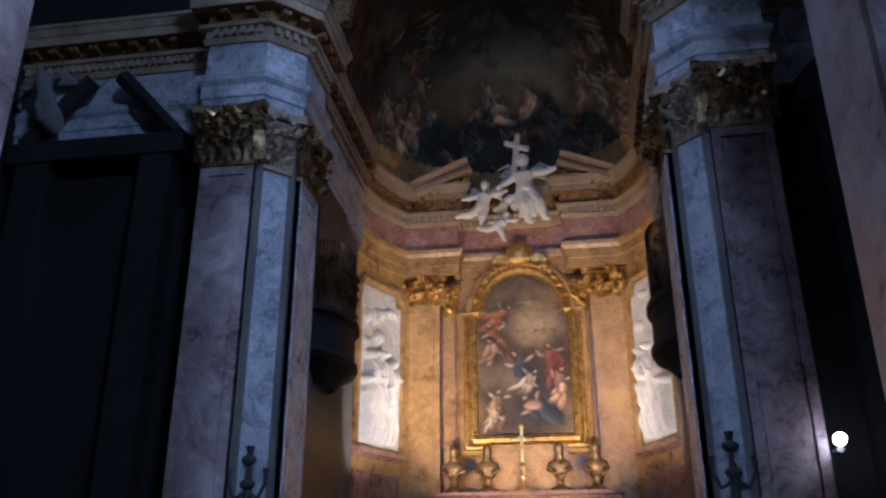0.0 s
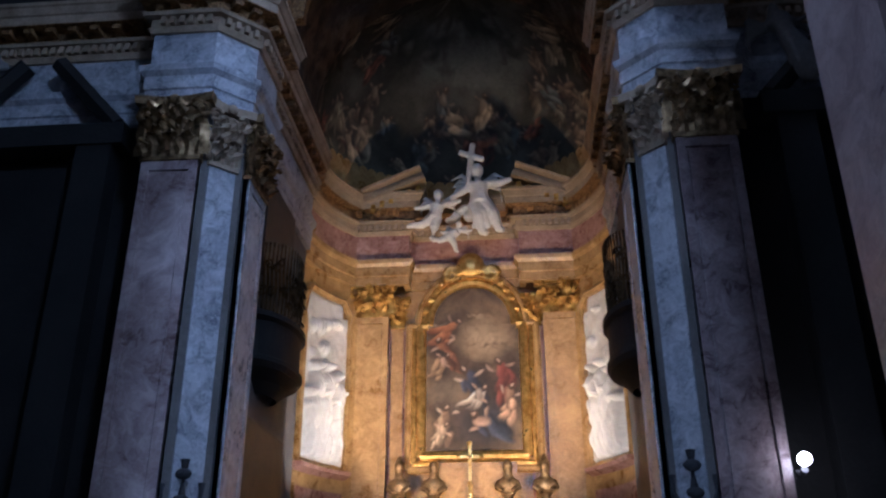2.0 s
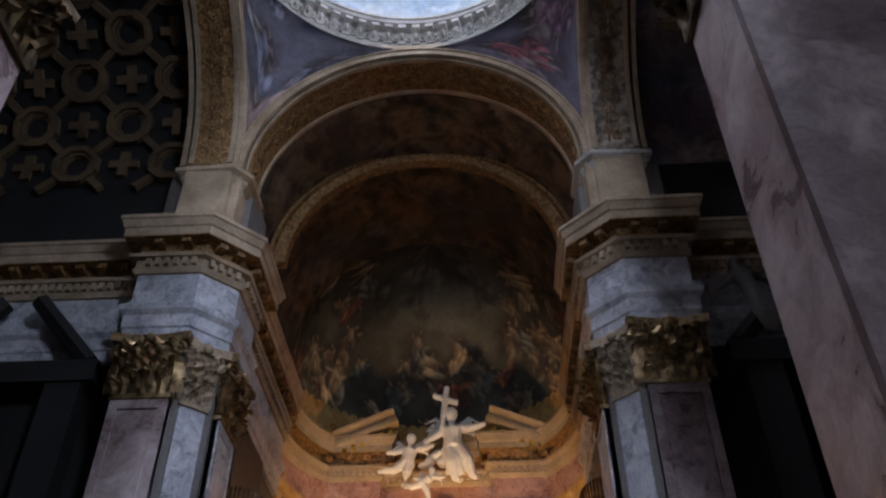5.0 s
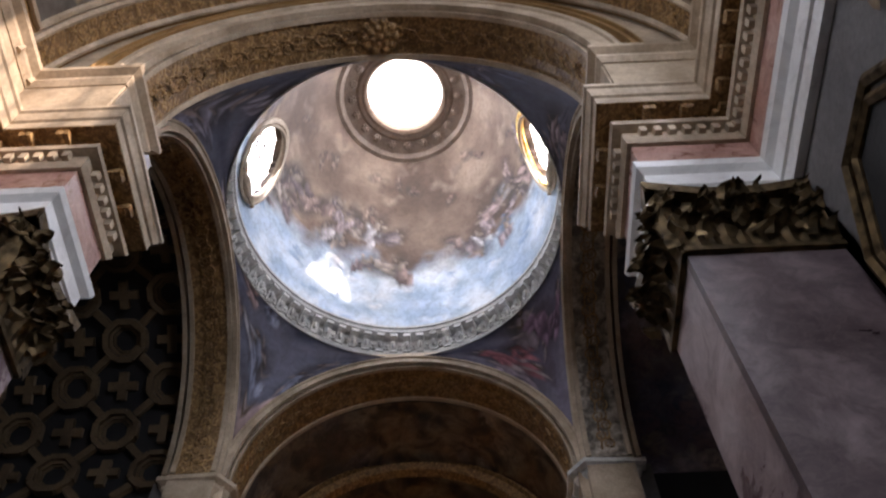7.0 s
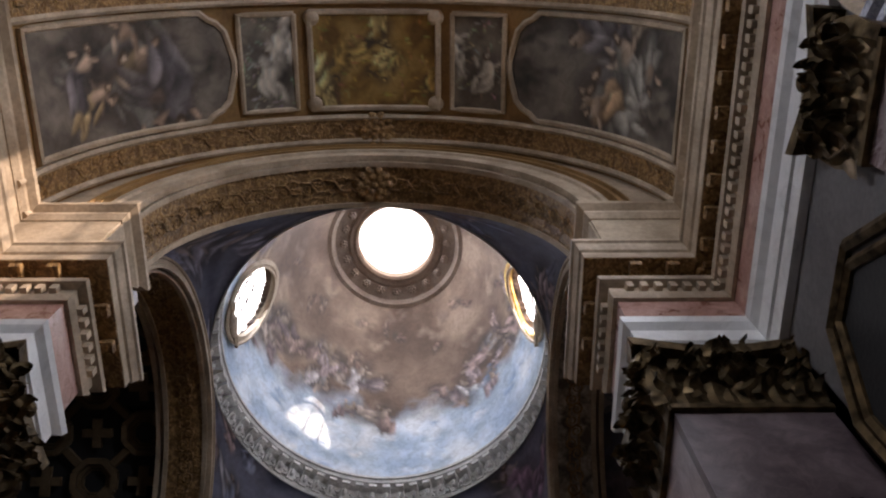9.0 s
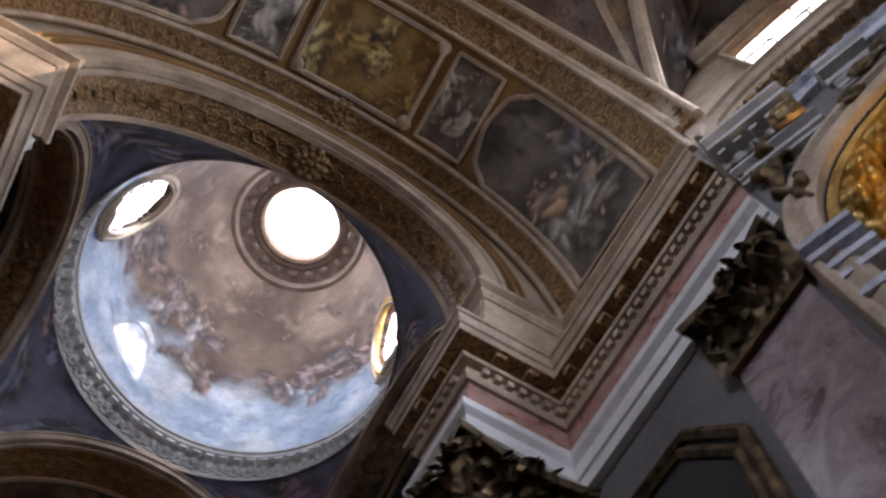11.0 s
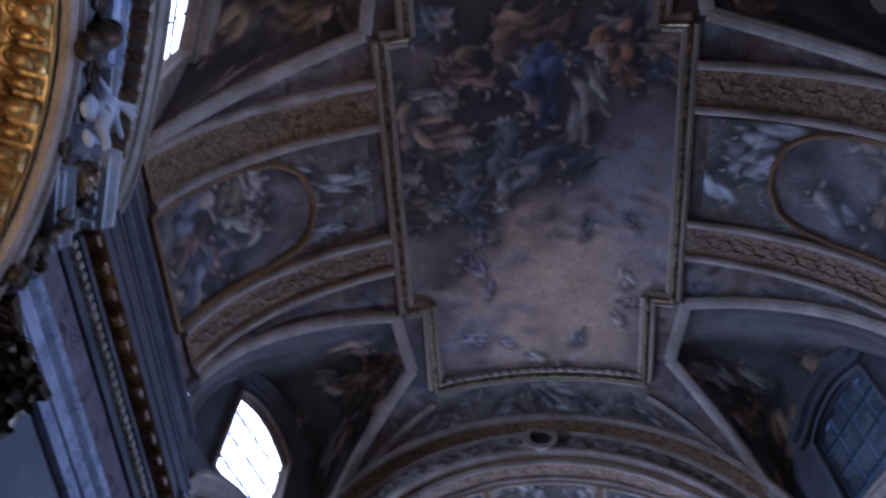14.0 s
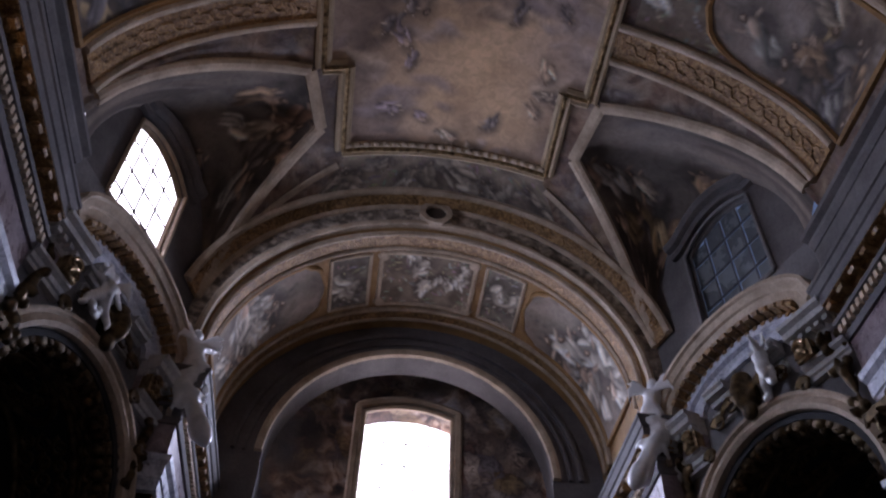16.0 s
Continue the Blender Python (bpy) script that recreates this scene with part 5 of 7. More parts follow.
for s_ in (-1, 1):
    ob = empty("arch_trim", label="carved stucco archivolt of the transept arch", category="archivolt", kind="structure")
    lo, hi = sorted((s_ * (HALF + 0.02), s_ * (HALF + 0.88)))
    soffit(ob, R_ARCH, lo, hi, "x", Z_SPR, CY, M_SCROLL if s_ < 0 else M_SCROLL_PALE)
    arch_beads(ob, VINE, "vine_scroll", R_ARCH - 0.04, 22, "x", s_ * (HALF + 0.45), Z_SPR, CY)
    arch_ring(ob, "archivolt", R_ARCH, 3.5, 0.07, "x", s_ * HALF, Z_SPR, CY, M_STUCCO, -s_)
    arch_ring(ob, "outer_archivolt", R_ARCH - 0.02, R_ARCH + 0.3, 0.1, "x", s_ * (HALF + 0.95), Z_SPR, CY, M_STUCCO, s_)

# coffered transept vault: octagons and crosses in stucco on a dark ground
cof = empty("coffering", label="coffered stucco vault with octagons and crosses", category="coffers", kind="structure")
R_T = 3.75


def on_vault(a, x, lift, s_):
    return Vector((s_ * x, CY + (R_T - lift) * math.cos(a), Z_SPR + (R_T - lift) * math.sin(a)))


STEP = 0.98


def ribbon(s, pts2, width, lift, s_, close=True):
    n = len(pts2)
    for i in range(n if close else n - 1):
        (a0, x0), (a1, x1) = pts2[i], pts2[(i + 1) % n]
        da, dx = (a1 - a0) * R_T, x1 - x0
        L = math.hypot(da, dx)
        na, nx = -dx / L * width / 2 / R_T, da / L * width / 2
        e = 0.02 / L
        q = [(a0 - na, x0 - nx), (a1 - na, x1 - nx), (a1 + na, x1 + nx), (a0 + na, x0 + nx)]
        s.add([on_vault(a, x, 0.005, s_) for a, x in q] + [on_vault(a, x, lift, s_) for a, x in q], [(4, 5, 6, 7), (0, 1, 5, 4), (1, 2, 6, 5), (2, 3, 7, 6), (3, 0, 4, 7)])


for i in range(12):
    for j in range(5):
        a, x, s_ = (i + 0.5) * PI / 12, 4.85 + j * STEP, -1
        piece = Soup()
        if (i + j) % 2 == 0:
            for g, wd, lf in ((0.44, 0.12, 0.15), (0.32, 0.06, 0.09), (0.25, 0.03, 0.05)):
                ribbon(piece, [(a + g * math.sin(t) / R_T, x + g * math.cos(t)) for t in (PI / 8 + PI / 4 * k for k in range(8))], wd, lf, s_)
            for e in (-1, 1):
                for h in (-1, 1):
                    ribbon(piece, [(a + e * 0.35 / R_T, x + h * 0.35), (a + e * 0.64 / R_T, x + h * 0.64)], 0.15, 0.12, s_, False)
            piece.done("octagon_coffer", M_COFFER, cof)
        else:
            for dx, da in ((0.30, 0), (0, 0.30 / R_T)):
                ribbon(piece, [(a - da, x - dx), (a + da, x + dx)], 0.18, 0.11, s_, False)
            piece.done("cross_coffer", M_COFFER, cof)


# ---- chancel and altar ----
def carved(s, name, mat, label, category, voxel, m=None, group=""):
    """Melt overlapping forms into one carved mesh."""
    ob = s.done(name, mat, smooth=True)
    r = ob.modifiers.new("melt", "REMESH")
    r.mode, r.voxel_size, r.use_smooth_shade = "VOXEL", voxel, True
    sm = ob.modifiers.new("soften", "SMOOTH")
    sm.iterations, sm.factor = 2, 0.5
    if m is not None:
        ob.matrix_world = m
    return tagged(ob, label, category, group)


def draped(s, x, y, z, h, lean=0.0, turn=0.0, wings=False, arm=0.0, rnd=random):
    """A draped standing or seated form in plain shapes."""
    m = pose(x, y, z, 0, lean, turn)
    for a, b_, c, q in ((0.0, 0.17, 0.21, 0.30), (0.30, 0.14, 0.17, 0.26), (0.55, 0.13, 0.16, 0.20), (0.72, 0.10, 0.14, 0.12)):
        s.ball(m @ pose(0, rnd.uniform(-0.02, 0.02) * h, (a + 0.12) * h), b_ * h, c * h * 0.8, q * h, 10, 7)
    s.ball(m @ pose(0, -0.03 * h, 0.93 * h), 0.07 * h, 0.075 * h, 0.09 * h, 8, 6)
    for k in range(6):
        a = rnd.uniform(-1, 1)
        s.tube([m @ Vector((0.16 * a * h, -0.12 * h, 0.02 * h)), m @ Vector((0.14 * a * h, -0.14 * h, 0.25 * h)), m @ Vector((0.07 * a * h, -0.11 * h, 0.55 * h))], [0.035 * h, 0.03 * h, 0.02 * h], 6)
    for e in (-1, 1):
        s.tube([m @ Vector((e * 0.13 * h, 0, 0.76 * h)), m @ Vector((e * 0.24 * h, -0.06 * h, (0.62 + arm * 0.12) * h)), m @ Vector((e * 0.28 * h, -0.16 * h, (0.56 + arm * 0.3) * h))], [0.05 * h, 0.042 * h, 0.035 * h], 7)
        if wings:
            for k in range(5):
                s.tube([m @ Vector((e * 0.08 * h, 0.08 * h, 0.72 * h)), m @ Vector((e * (0.25 + 0.05 * k) * h, 0.16 * h, (0.98 - 0.08 * k) * h)), m @ Vector((e * (0.42 + 0.01 * k) * h, 0.18 * h, (0.92 - 0.16 * k) * h))], [0.045 * h, 0.04 * h, 0.018 * h], 6)


def winged(s, hip, h, lean, arm_a, arm_b, leg_a, leg_b, turn=0.0):
    """A small winged carved form, plain shapes only; angles in degrees from straight down, limbs of two pieces."""
    m = Matrix.Translation(hip) @ Matrix.Rotation(radians(turn), 4, "Z")

    def step(p, deg, ln, fwd=0.0):
        return p + Vector((math.sin(radians(deg)) * ln, fwd, -math.cos(radians(deg)) * ln))

    o = Vector((0, 0, 0))
    chest = step(o, 180 - lean, 0.30 * h)
    head = step(chest, 180 - lean * 0.4, 0.23 * h, -0.03 * h)
    s.tube([m @ o, m @ ((o + chest) / 2), m @ chest], [0.155 * h, 0.135 * h, 0.16 * h], 9)
    s.ball(m @ Matrix.Translation(head), 0.10 * h, 0.10 * h, 0.115 * h, 9, 7)
    s.tube([m @ chest, m @ head], [0.06 * h, 0.045 * h], 7)
    for e, up, low in ((-1, arm_a, arm_a * 1.25), (1, arm_b, arm_b * 1.2)):
        a = chest + Vector((e * 0.11 * h, 0, 0.02 * h))
        b_ = step(a, up, 0.19 * h, -0.05 * h)
        c = step(b_, low, 0.18 * h, -0.05 * h)
        s.tube([m @ a, m @ b_, m @ c], [0.075 * h, 0.06 * h, 0.042 * h], 7)
        s.ball(m @ Matrix.Translation(c), 0.035 * h, 0.035 * h, 0.04 * h, 6, 5)
        f = chest + Vector((e * 0.05 * h, 0.08 * h, 0.05 * h))
        for k in range(4):
            s.tube([m @ f, m @ (f + Vector((e * (0.2 + 0.03 * k) * h, 0.06 * h, (0.2 - 0.09 * k) * h))), m @ (f + Vector((e * (0.36 - 0.02 * k) * h, 0.08 * h, (0.13 - 0.13 * k) * h)))], [0.035 * h, 0.035 * h, 0.015 * h], 5)
    for e, up, low in ((-1, leg_a, leg_a * 1.8), (1, leg_b, leg_b * 0.6)):
        a = o + Vector((e * 0.06 * h, 0, 0))
        b_ = step(a, up, 0.25 * h, -0.05 * h)
        c = step(b_, low, 0.25 * h, 0.03 * h)
        d_ = step(c, low + 50, 0.07 * h, -0.04 * h)
        s.tube([m @ a, m @ b_, m @ c, m @ d_], [0.12 * h, 0.095 * h, 0.06 * h, 0.045 * h], 8)


Y_RET = 20.62
# red and yellow marble facing between the pilasters
ret = empty("altarpiece", 0, Y_RET, 0, "tall yellow marble altarpiece wall with inlaid red panels", "altarpiece", kind="structure")
q = Soup()
q.block(-3.0, 3.0, 0.02, 0.7, 0, 9.75)
q.done("wall_facing", M_YELLOW, ret)
for s_ in (-1, 1):
    q = Soup()
    q.block(min(s_ * 1.52, s_ * 1.95), max(s_ * 1.52, s_ * 1.95), -0.03, 0.05, 4.1, 8.8)
    q.done("inlaid_panel", M_RED, ret, "dark red marble strip")
    q = Soup()
    q.block(min(s_ * 3.0, s_ * 3.1), max(s_ * 3.0, s_ * 3.1), -0.35, 0.3, 0, 9.6)
    q.done("edge_strip", M_RED, ret)
for s_ in (-1, 1):
    pilaster(facing(s_ * 2.42, 20.45, 0, -1), 0.98, 0.16, M_YELLOW, M_YELLOW, "yellow marble altar pilaster with a gilded capital", 2.6, 8.75, 9.62, M_GILT, M_YELLOW)
    pilaster(facing(s_ * 1.72, 20.62, 0, -1), 0.30, 0.12, M_YELLOW, None, "narrow yellow marble strip beside the painting", 2.6, 8.5, 9.3, M_GILT, M_YELLOW)

# arched painting in its gilded frame
PX, PZ0, PZ1 = 1.16, 5.42, 8.55
PC = 0.16
painting = empty("altar_painting", PC, Y_RET - 0.1, 0, "dark arched oil painting in a gilded frame over the altar", "painting")


def arch_outline(x, z0, z1, rise_):
    pts = [(-x, z0), (x, z0), (x, z1), (x * 0.86, z1)]
    pts += [(x * 0.86 * math.cos(a), z1 + rise_ * math.sin(a)) for a in span(0.0, PI, 18)[1:-1]]
    return pts + [(-x * 0.86, z1), (-x, z1)]


cv = Canvas(2 * PX, 4.13, 8, 40)
cv.wash([(0.09, 0.062, 0.036), (0.17, 0.12, 0.07), (0.26, 0.18, 0.10)], 0.7)
cv.light(1.5, 2.75, 0.75, 0.55, (0.56, 0.42, 0.26), 0.9)
cv.light(0.5, 1.4, 0.5, 0.5, (0.26, 0.21, 0.15), 0.7)
cv.light(1.4, 0.7, 0.8, 0.6, (0.045, 0.05, 0.07), 0.9)
cv.clouds(16, (0.15, 0.32), [(0.50, 0.38, 0.24), (0.34, 0.25, 0.15), (0.22, 0.16, 0.10)], lambda x, y: 1.0 if 2.0 < y < 3.4 else 0.0)
for x, y, k, a, robe in ((0.42, 2.95, 0.9, 0.6, (0.42, 0.17, 0.07)), (0.55, 2.45, 0.8, 2.2, (0.36, 0.16, 0.08)), (0.35, 2.1, 0.6, 1.0, (0.40, 0.27, 0.15)), (1.85, 1.75, 0.95, 1.7, (0.34, 0.10, 0.07)), (2.0, 1.2, 0.8, 1.4, (0.40, 0.26, 0.17)), (1.15, 1.6, 0.95, 2.0, (0.06, 0.07, 0.11)), (1.2, 1.25, 0.7, 0.9, (0.62, 0.52, 0.42)), (0.5, 0.65, 0.8, 1.5, (0.40, 0.26, 0.16)), (0.35, 0.4, 0.6, 1.0, (0.5, 0.38, 0.26)), (1.5, 0.55, 1.0, 2.4, (0.05, 0.06, 0.09))):
    cv.form(x, y, 1.45 * k, a, robe, SKIN[int(x * 10) % 3])


def canvas_pt(x, y):
    z = PZ0 + y
    hw = PX if z < PZ1 else PX * 0.86 * math.sqrt(max(1 - ((z - PZ1) / 1.0) ** 2, 0.0))
    return Vector(((x - PX) / PX * hw, 0.02, z))


ob = cv.hang("canvas", canvas_pt, M_OIL, painting, "dark oil painting with golden clouds")
sol = ob.modifiers.new("thickness", "SOLIDIFY")
sol.thickness, sol.offset = 0.05, 0
for nm, grow, r, mt in (("frame", 0.12, 0.12, M_GOLD), ("outer_frame", 0.29, 0.07, M_GOLD), ("stone_frame", 0.42, 0.09, M_YELLOW)):
    q = Soup()
    o2 = arch_outline(PX + grow, PZ0 - grow, PZ1, 1.0 + grow * 1.1)
    o2.append(o2[0])
    for (xa, za), (xb, zb) in zip(o2, o2[1:]):
        q.tube([(xa, -0.02, za), (xb, -0.02, zb)], [r, r], 8)
    q.done(nm, mt, painting)
crest = Soup()
crest.ball(pose(PC, Y_RET - 0.25, 10.12), 0.36, 0.18, 0.34)
for e in (-1, 1):
    scroll(crest, pose(PC + e * 0.5, Y_RET - 0.25, 9.86), 0.24, 0.08)
    for k in range(5):
        crest.ball(pose(PC + e * (0.62 + 0.13 * k), Y_RET - 0.2, 9.78 - 0.13 * k - 0.02 * k * k), 0.11, 0.08, 0.09, 8, 5)
carved(crest, "frame_crest", M_GOLD, "gilded cartouche crowning the altar painting", "cartouche", 0.035)

# broken pediment over the altar
for s_ in (-1, 1):
    ped = empty("broken_pediment", PC + s_ * 1.8, 20.1, 11.62, "half of a broken stone pediment over the altar", "pediment")
    q = Soup()
    prof = [(0, 0), (0, -0.42), (0.10, -0.42), (0.12, -0.36), (0.26, -0.30), (0.3, -0.5), (0.36, -0.52), (0.4, 0)]
    pts = [Vector((s_ * 0.85, 0, 0.1)), Vector((-s_ * 0.68, 0, 0.74))]
    d = (pts[1] - pts[0]).normalized()
    up = Vector((-d.z, 0, d.x)) if d.x > 0 else Vector((d.z, 0, -d.x))
    q.sweep(pts, prof, [(up, Vector((0, 1, 0)))] * 2)
    q.done("raking_cornice", M_OCHRE, ped)
    q = Soup()
    q.add([(s_ * 0.8, -0.1, -0.3), (-s_ * 0.66, -0.1, -0.3), (-s_ * 0.66, -0.1, 0.62), (s_ * 0.8, 0.4, -0.3), (-s_ * 0.66, 0.4, -0.3), (-s_ * 0.66, 0.4, 0.62)], [(0, 1, 2), (3, 5, 4), (0, 3, 4, 1), (1, 4, 5, 2), (0, 2, 5, 3)])
    q.done("tympanum", M_SCROLL, ped)
    for k in range(6):
        q = Soup()
        f = (k + 0.5) / 6
        q.block(s_ * (0.8 - 1.4 * f) - 0.06, s_ * (0.8 - 1.4 * f) + 0.06, -0.34, -0.1, -0.17 + 0.6 * f, 0.0 + 0.6 * f)
        q.done("modillion", M_GILT, ped, "small gilded bracket")
rnd = random.Random(7)
g = Soup()
winged(g, Vector((0.45, 19.8, 11.6)), 1.75, -4, -42, 82, 8, 32)
winged(g, Vector((-0.72, 19.75, 11.2)), 1.25, 12, -62, 84, -50, -14)
winged(g, Vector((-0.35, 19.72, 10.62)), 0.85, 50, -70, 75, -65, 25)
# cloth and cloud under the group
for i in range(15):
    k = i / 14
    g.ball(pose(-0.25 + 1.1 * k + rnd.uniform(-0.08, 0.08), 19.95, 11.45 - 0.25 * abs(k - 0.4) + rnd.uniform(-0.18, 0.12)), rnd.uniform(0.12, 0.24), 0.16, rnd.uniform(0.08, 0.16), 8, 6)
for k in range(5):
    g.tube([(0.3 + 0.07 * k, 19.72, 11.75), (0.36 + 0.05 * k, 19.66, 11.3), (0.28 + 0.1 * k, 19.72, 10.85)], [0.07, 0.09, 0.05], 6)
g.tube([(0.16, 19.7, 12.1), (0.30, 19.65, 13.28)], [0.085, 0.085], 6)
g.tube([(-0.06, 19.66, 13.05), (0.58, 19.66, 12.8)], [0.085, 0.085], 6)
carved(g, "altar_sculpture", M_WHITE, "white marble angels raising a cross above the altar", "sculpture", 0.028)

# marble reliefs on the curved wall
for s_ in (-1, 1):
    a_mid, a_w = 0.42, 0.235
    rel = empty("marble_relief", s_ * R_APSE, Y_APSE, 0, "tall white marble relief in a moulded yellow frame", "relief")
    rel.location = (0, 0, 0)
    rr = random.Random(20 + s_)
    q = Soup()
    n1, n2 = 64, 120
    blobs = []
    for fx in (-0.55, 0.0, 0.5):
        hh = rr.uniform(0.44, 0.58)
        blobs += [(fx, hh, 0.10, 0.032, 0.42), (fx + 0.03, hh - 0.12, 0.19, 0.10, 0.38), (fx - 0.04, hh - 0.27, 0.21, 0.13, 0.36), (fx - 0.12, 0.13, 0.08, 0.14, 0.32), (fx + 0.12, 0.12, 0.08, 0.13, 0.30), (fx + 0.2, hh - 0.1, 0.14, 0.022, 0.4), (fx - 0.2, hh - 0.16, 0.12, 0.025, 0.4)]
    blobs += [(rr.uniform(-0.8, 0.8), rr.uniform(0.5, 0.95), rr.uniform(0.10, 0.28), rr.uniform(0.02, 0.06), 0.13) for _ in range(10)]
    blobs += [(rr.uniform(-0.8, 0.8), rr.uniform(0.05, 0.6), rr.uniform(0.03, 0.09), rr.uniform(0.02, 0.07), 0.22) for _ in range(12)]

    def rel_pt(u, v, s_=s_, blobs=blobs):
        h = 0.0
        for bx, bz, rx, rz_, hh in blobs:
            d2 = ((u - bx) / rx) ** 2 + ((v - bz) / rz_) ** 2
            if d2 < 1:
                h = max(h, hh * math.sqrt(1 - d2))
        h += 0.03 * noise.noise(Vector((u * 4, v * 14, s_)))
        if h > 0.06:
            h += 0.035 * math.sin(u * 34 + 5 * noise.noise(Vector((u * 3, v * 9, 4.0))))
        if abs(u) > 0.97 or v < 0.012 or v > 0.988:
            h = -0.05
        r = R_APSE - 0.06 - h
        a = a_mid + u * a_w
        zt = 8.95 - (0.35 if abs(u) > 0.78 else 0) * v ** 8
        return Vector((s_ * r * math.cos(a), Y_APSE + r * math.sin(a), 5.0 + v * (zt - 5.0)))

    q.grid(rel_pt, span(-1, 1, n1), span(0, 1, n2))
    q.done("carving", M_WHITE, rel, smooth=True)
    q = Soup()
    fr_pts = []
    ol = [(-1.06, -0.02), (1.06, -0.02), (1.06, 0.94), (0.8, 1.02), (-0.8, 1.02), (-1.06, 0.94), (-1.06, -0.02)]
    for (ua, va), (ub, vb) in zip(ol, ol[1:]):
        for k in range(6):
            u, v = ua + (ub - ua) * k / 6, va + (vb - va) * k / 6
            a = a_mid + u * a_w
            r = R_APSE - 0.06
            fr_pts.append((s_ * r * math.cos(a), Y_APSE + r * math.sin(a), 5.0 + v * 3.95))
    fr_pts.append(fr_pts[0])
    q.tube(fr_pts, [0.085] * len(fr_pts), 6)
    q.done("frame", M_YELLOW, rel)
    q = Soup()
    sill = [(a_mid + u * a_w * 1.15) for u in span(-1, 1, 8)]
    pth = [Vector((s_ * R_APSE * math.cos(a), Y_APSE + R_APSE * math.sin(a), 4.72)) for a in sill]
    q.sweep(pth, [(0, 0), (0.22, 0.08), (0.24, 0.16), (0, 0.18)], [(Vector((-s_ * math.cos(a), -math.sin(a), 0)), Vector((0, 0, 1))) for a in sill])
    q.done("sill", M_RED, rel)
    # dado panel and red frieze inlays
    q = Soup()
    for a0, a1, z0, z1, lift in ((0.18, 0.66, 2.6, 4.4, 0.05),):
        aa = span(a0, a1, 10)
        q.grid(lambda a, z: Vector((s_ * (R_APSE - lift) * math.cos(a), Y_APSE + (R_APSE - lift) * math.sin(a), z)), aa, [z0, z1])
    q.done("dado_panel", M_RED, rel)

# altar table, shelf, busts and crucifix
alt = empty("altar", PC, 19.9, 0, "inlaid marble altar with a stepped shelf", "altar")
q = Soup()
q.block(-1.75, 1.75, -0.5, 0.5, 0, 2.2)
q.done("table", M_YELLOW, alt)
q = Soup()
q.block(-2.15, 2.15, -0.1, 0.65, 2.2, 3.92)
q.done("shelf_block", M_YELLOW, alt)
q = Soup()
q.sweep([Vector((-2.2, 0, 3.85)), Vector((2.2, 0, 3.85))], [(0.7, 0), (-0.12, 0), (-0.2, 0.05), (-0.2, 0.12), (0.7, 0.14)], [(Vector((0, 1, 0)), Vector((0, 0, 1)))] * 2)
q.done("shelf", M_RED, alt)
q = Soup()
q.block(-1.0, 1.0, 0.3, 0.62, 4.0, 5.1)
q.done("tabernacle_panel", M_YELLOW, alt)
rb = random.Random(3)
for i, x in enumerate((-1.72, -0.92, 0.78, 1.62)):
    b_ = Soup()
    b_.tube([(0, 0, 0), (0, 0, 0.06), (0, 0, 0.14), (0, 0, 0.3), (0, 0, 0.36)], [0.26, 0.24, 0.1, 0.09, 0.16], 10)
    b_.ball(pose(0, 0, 0.56), 0.25, 0.15, 0.22)
    b_.ball(pose(0, -0.02, 0.80), 0.11, 0.11, 0.14)
    b_.ball(pose(0, -0.03, 0.98), 0.12, 0.13, 0.16)
    if i in (0, 3):
        b_.tube([(0, 0, 1.05), (0, 0, 1.28)], [0.13, 0.02], 8)
    for e in (-1, 1):
        b_.tube([(e * 0.2, 0, 0.66), (e * 0.26, -0.08, 0.5), (e * 0.12, -0.16, 0.42)], [0.07, 0.07, 0.04], 7)
    carved(b_, "bust", M_CAP, "gilded reliquary bust on the altar shelf", "bust", 0.03, pose(PC + x, 20.1, 3.99, 0, 0, rb.uniform(-14, 14)), "busts on the altar shelf")
cr = empty("altar_cross", PC - 0.08, 20.0, 3.99, "slender gilded altar cross on a stepped foot", "cross")
q = Soup()
q.tube([(0, 0, 0), (0, 0, 0.08), (0, 0, 0.16), (0, 0, 0.5), (0, 0, 0.58), (0, 0, 0.66)], [0.2, 0.18, 0.06, 0.05, 0.08, 0.04], 10)
q.done("foot", M_GOLD, cr)
q = Soup()
q.box(pose(0, 0, 1.05), 0.07, 0.06, 0.9)
q.box(pose(0, 0, 1.2), 0.5, 0.06, 0.07)
for x, z in ((0, 1.5), (-0.25, 1.2), (0.25, 1.2)):
    q.ball(pose(x, 0, z), 0.06, 0.05, 0.06, 8, 5)
q.done("cross", M_GOLD, cr)

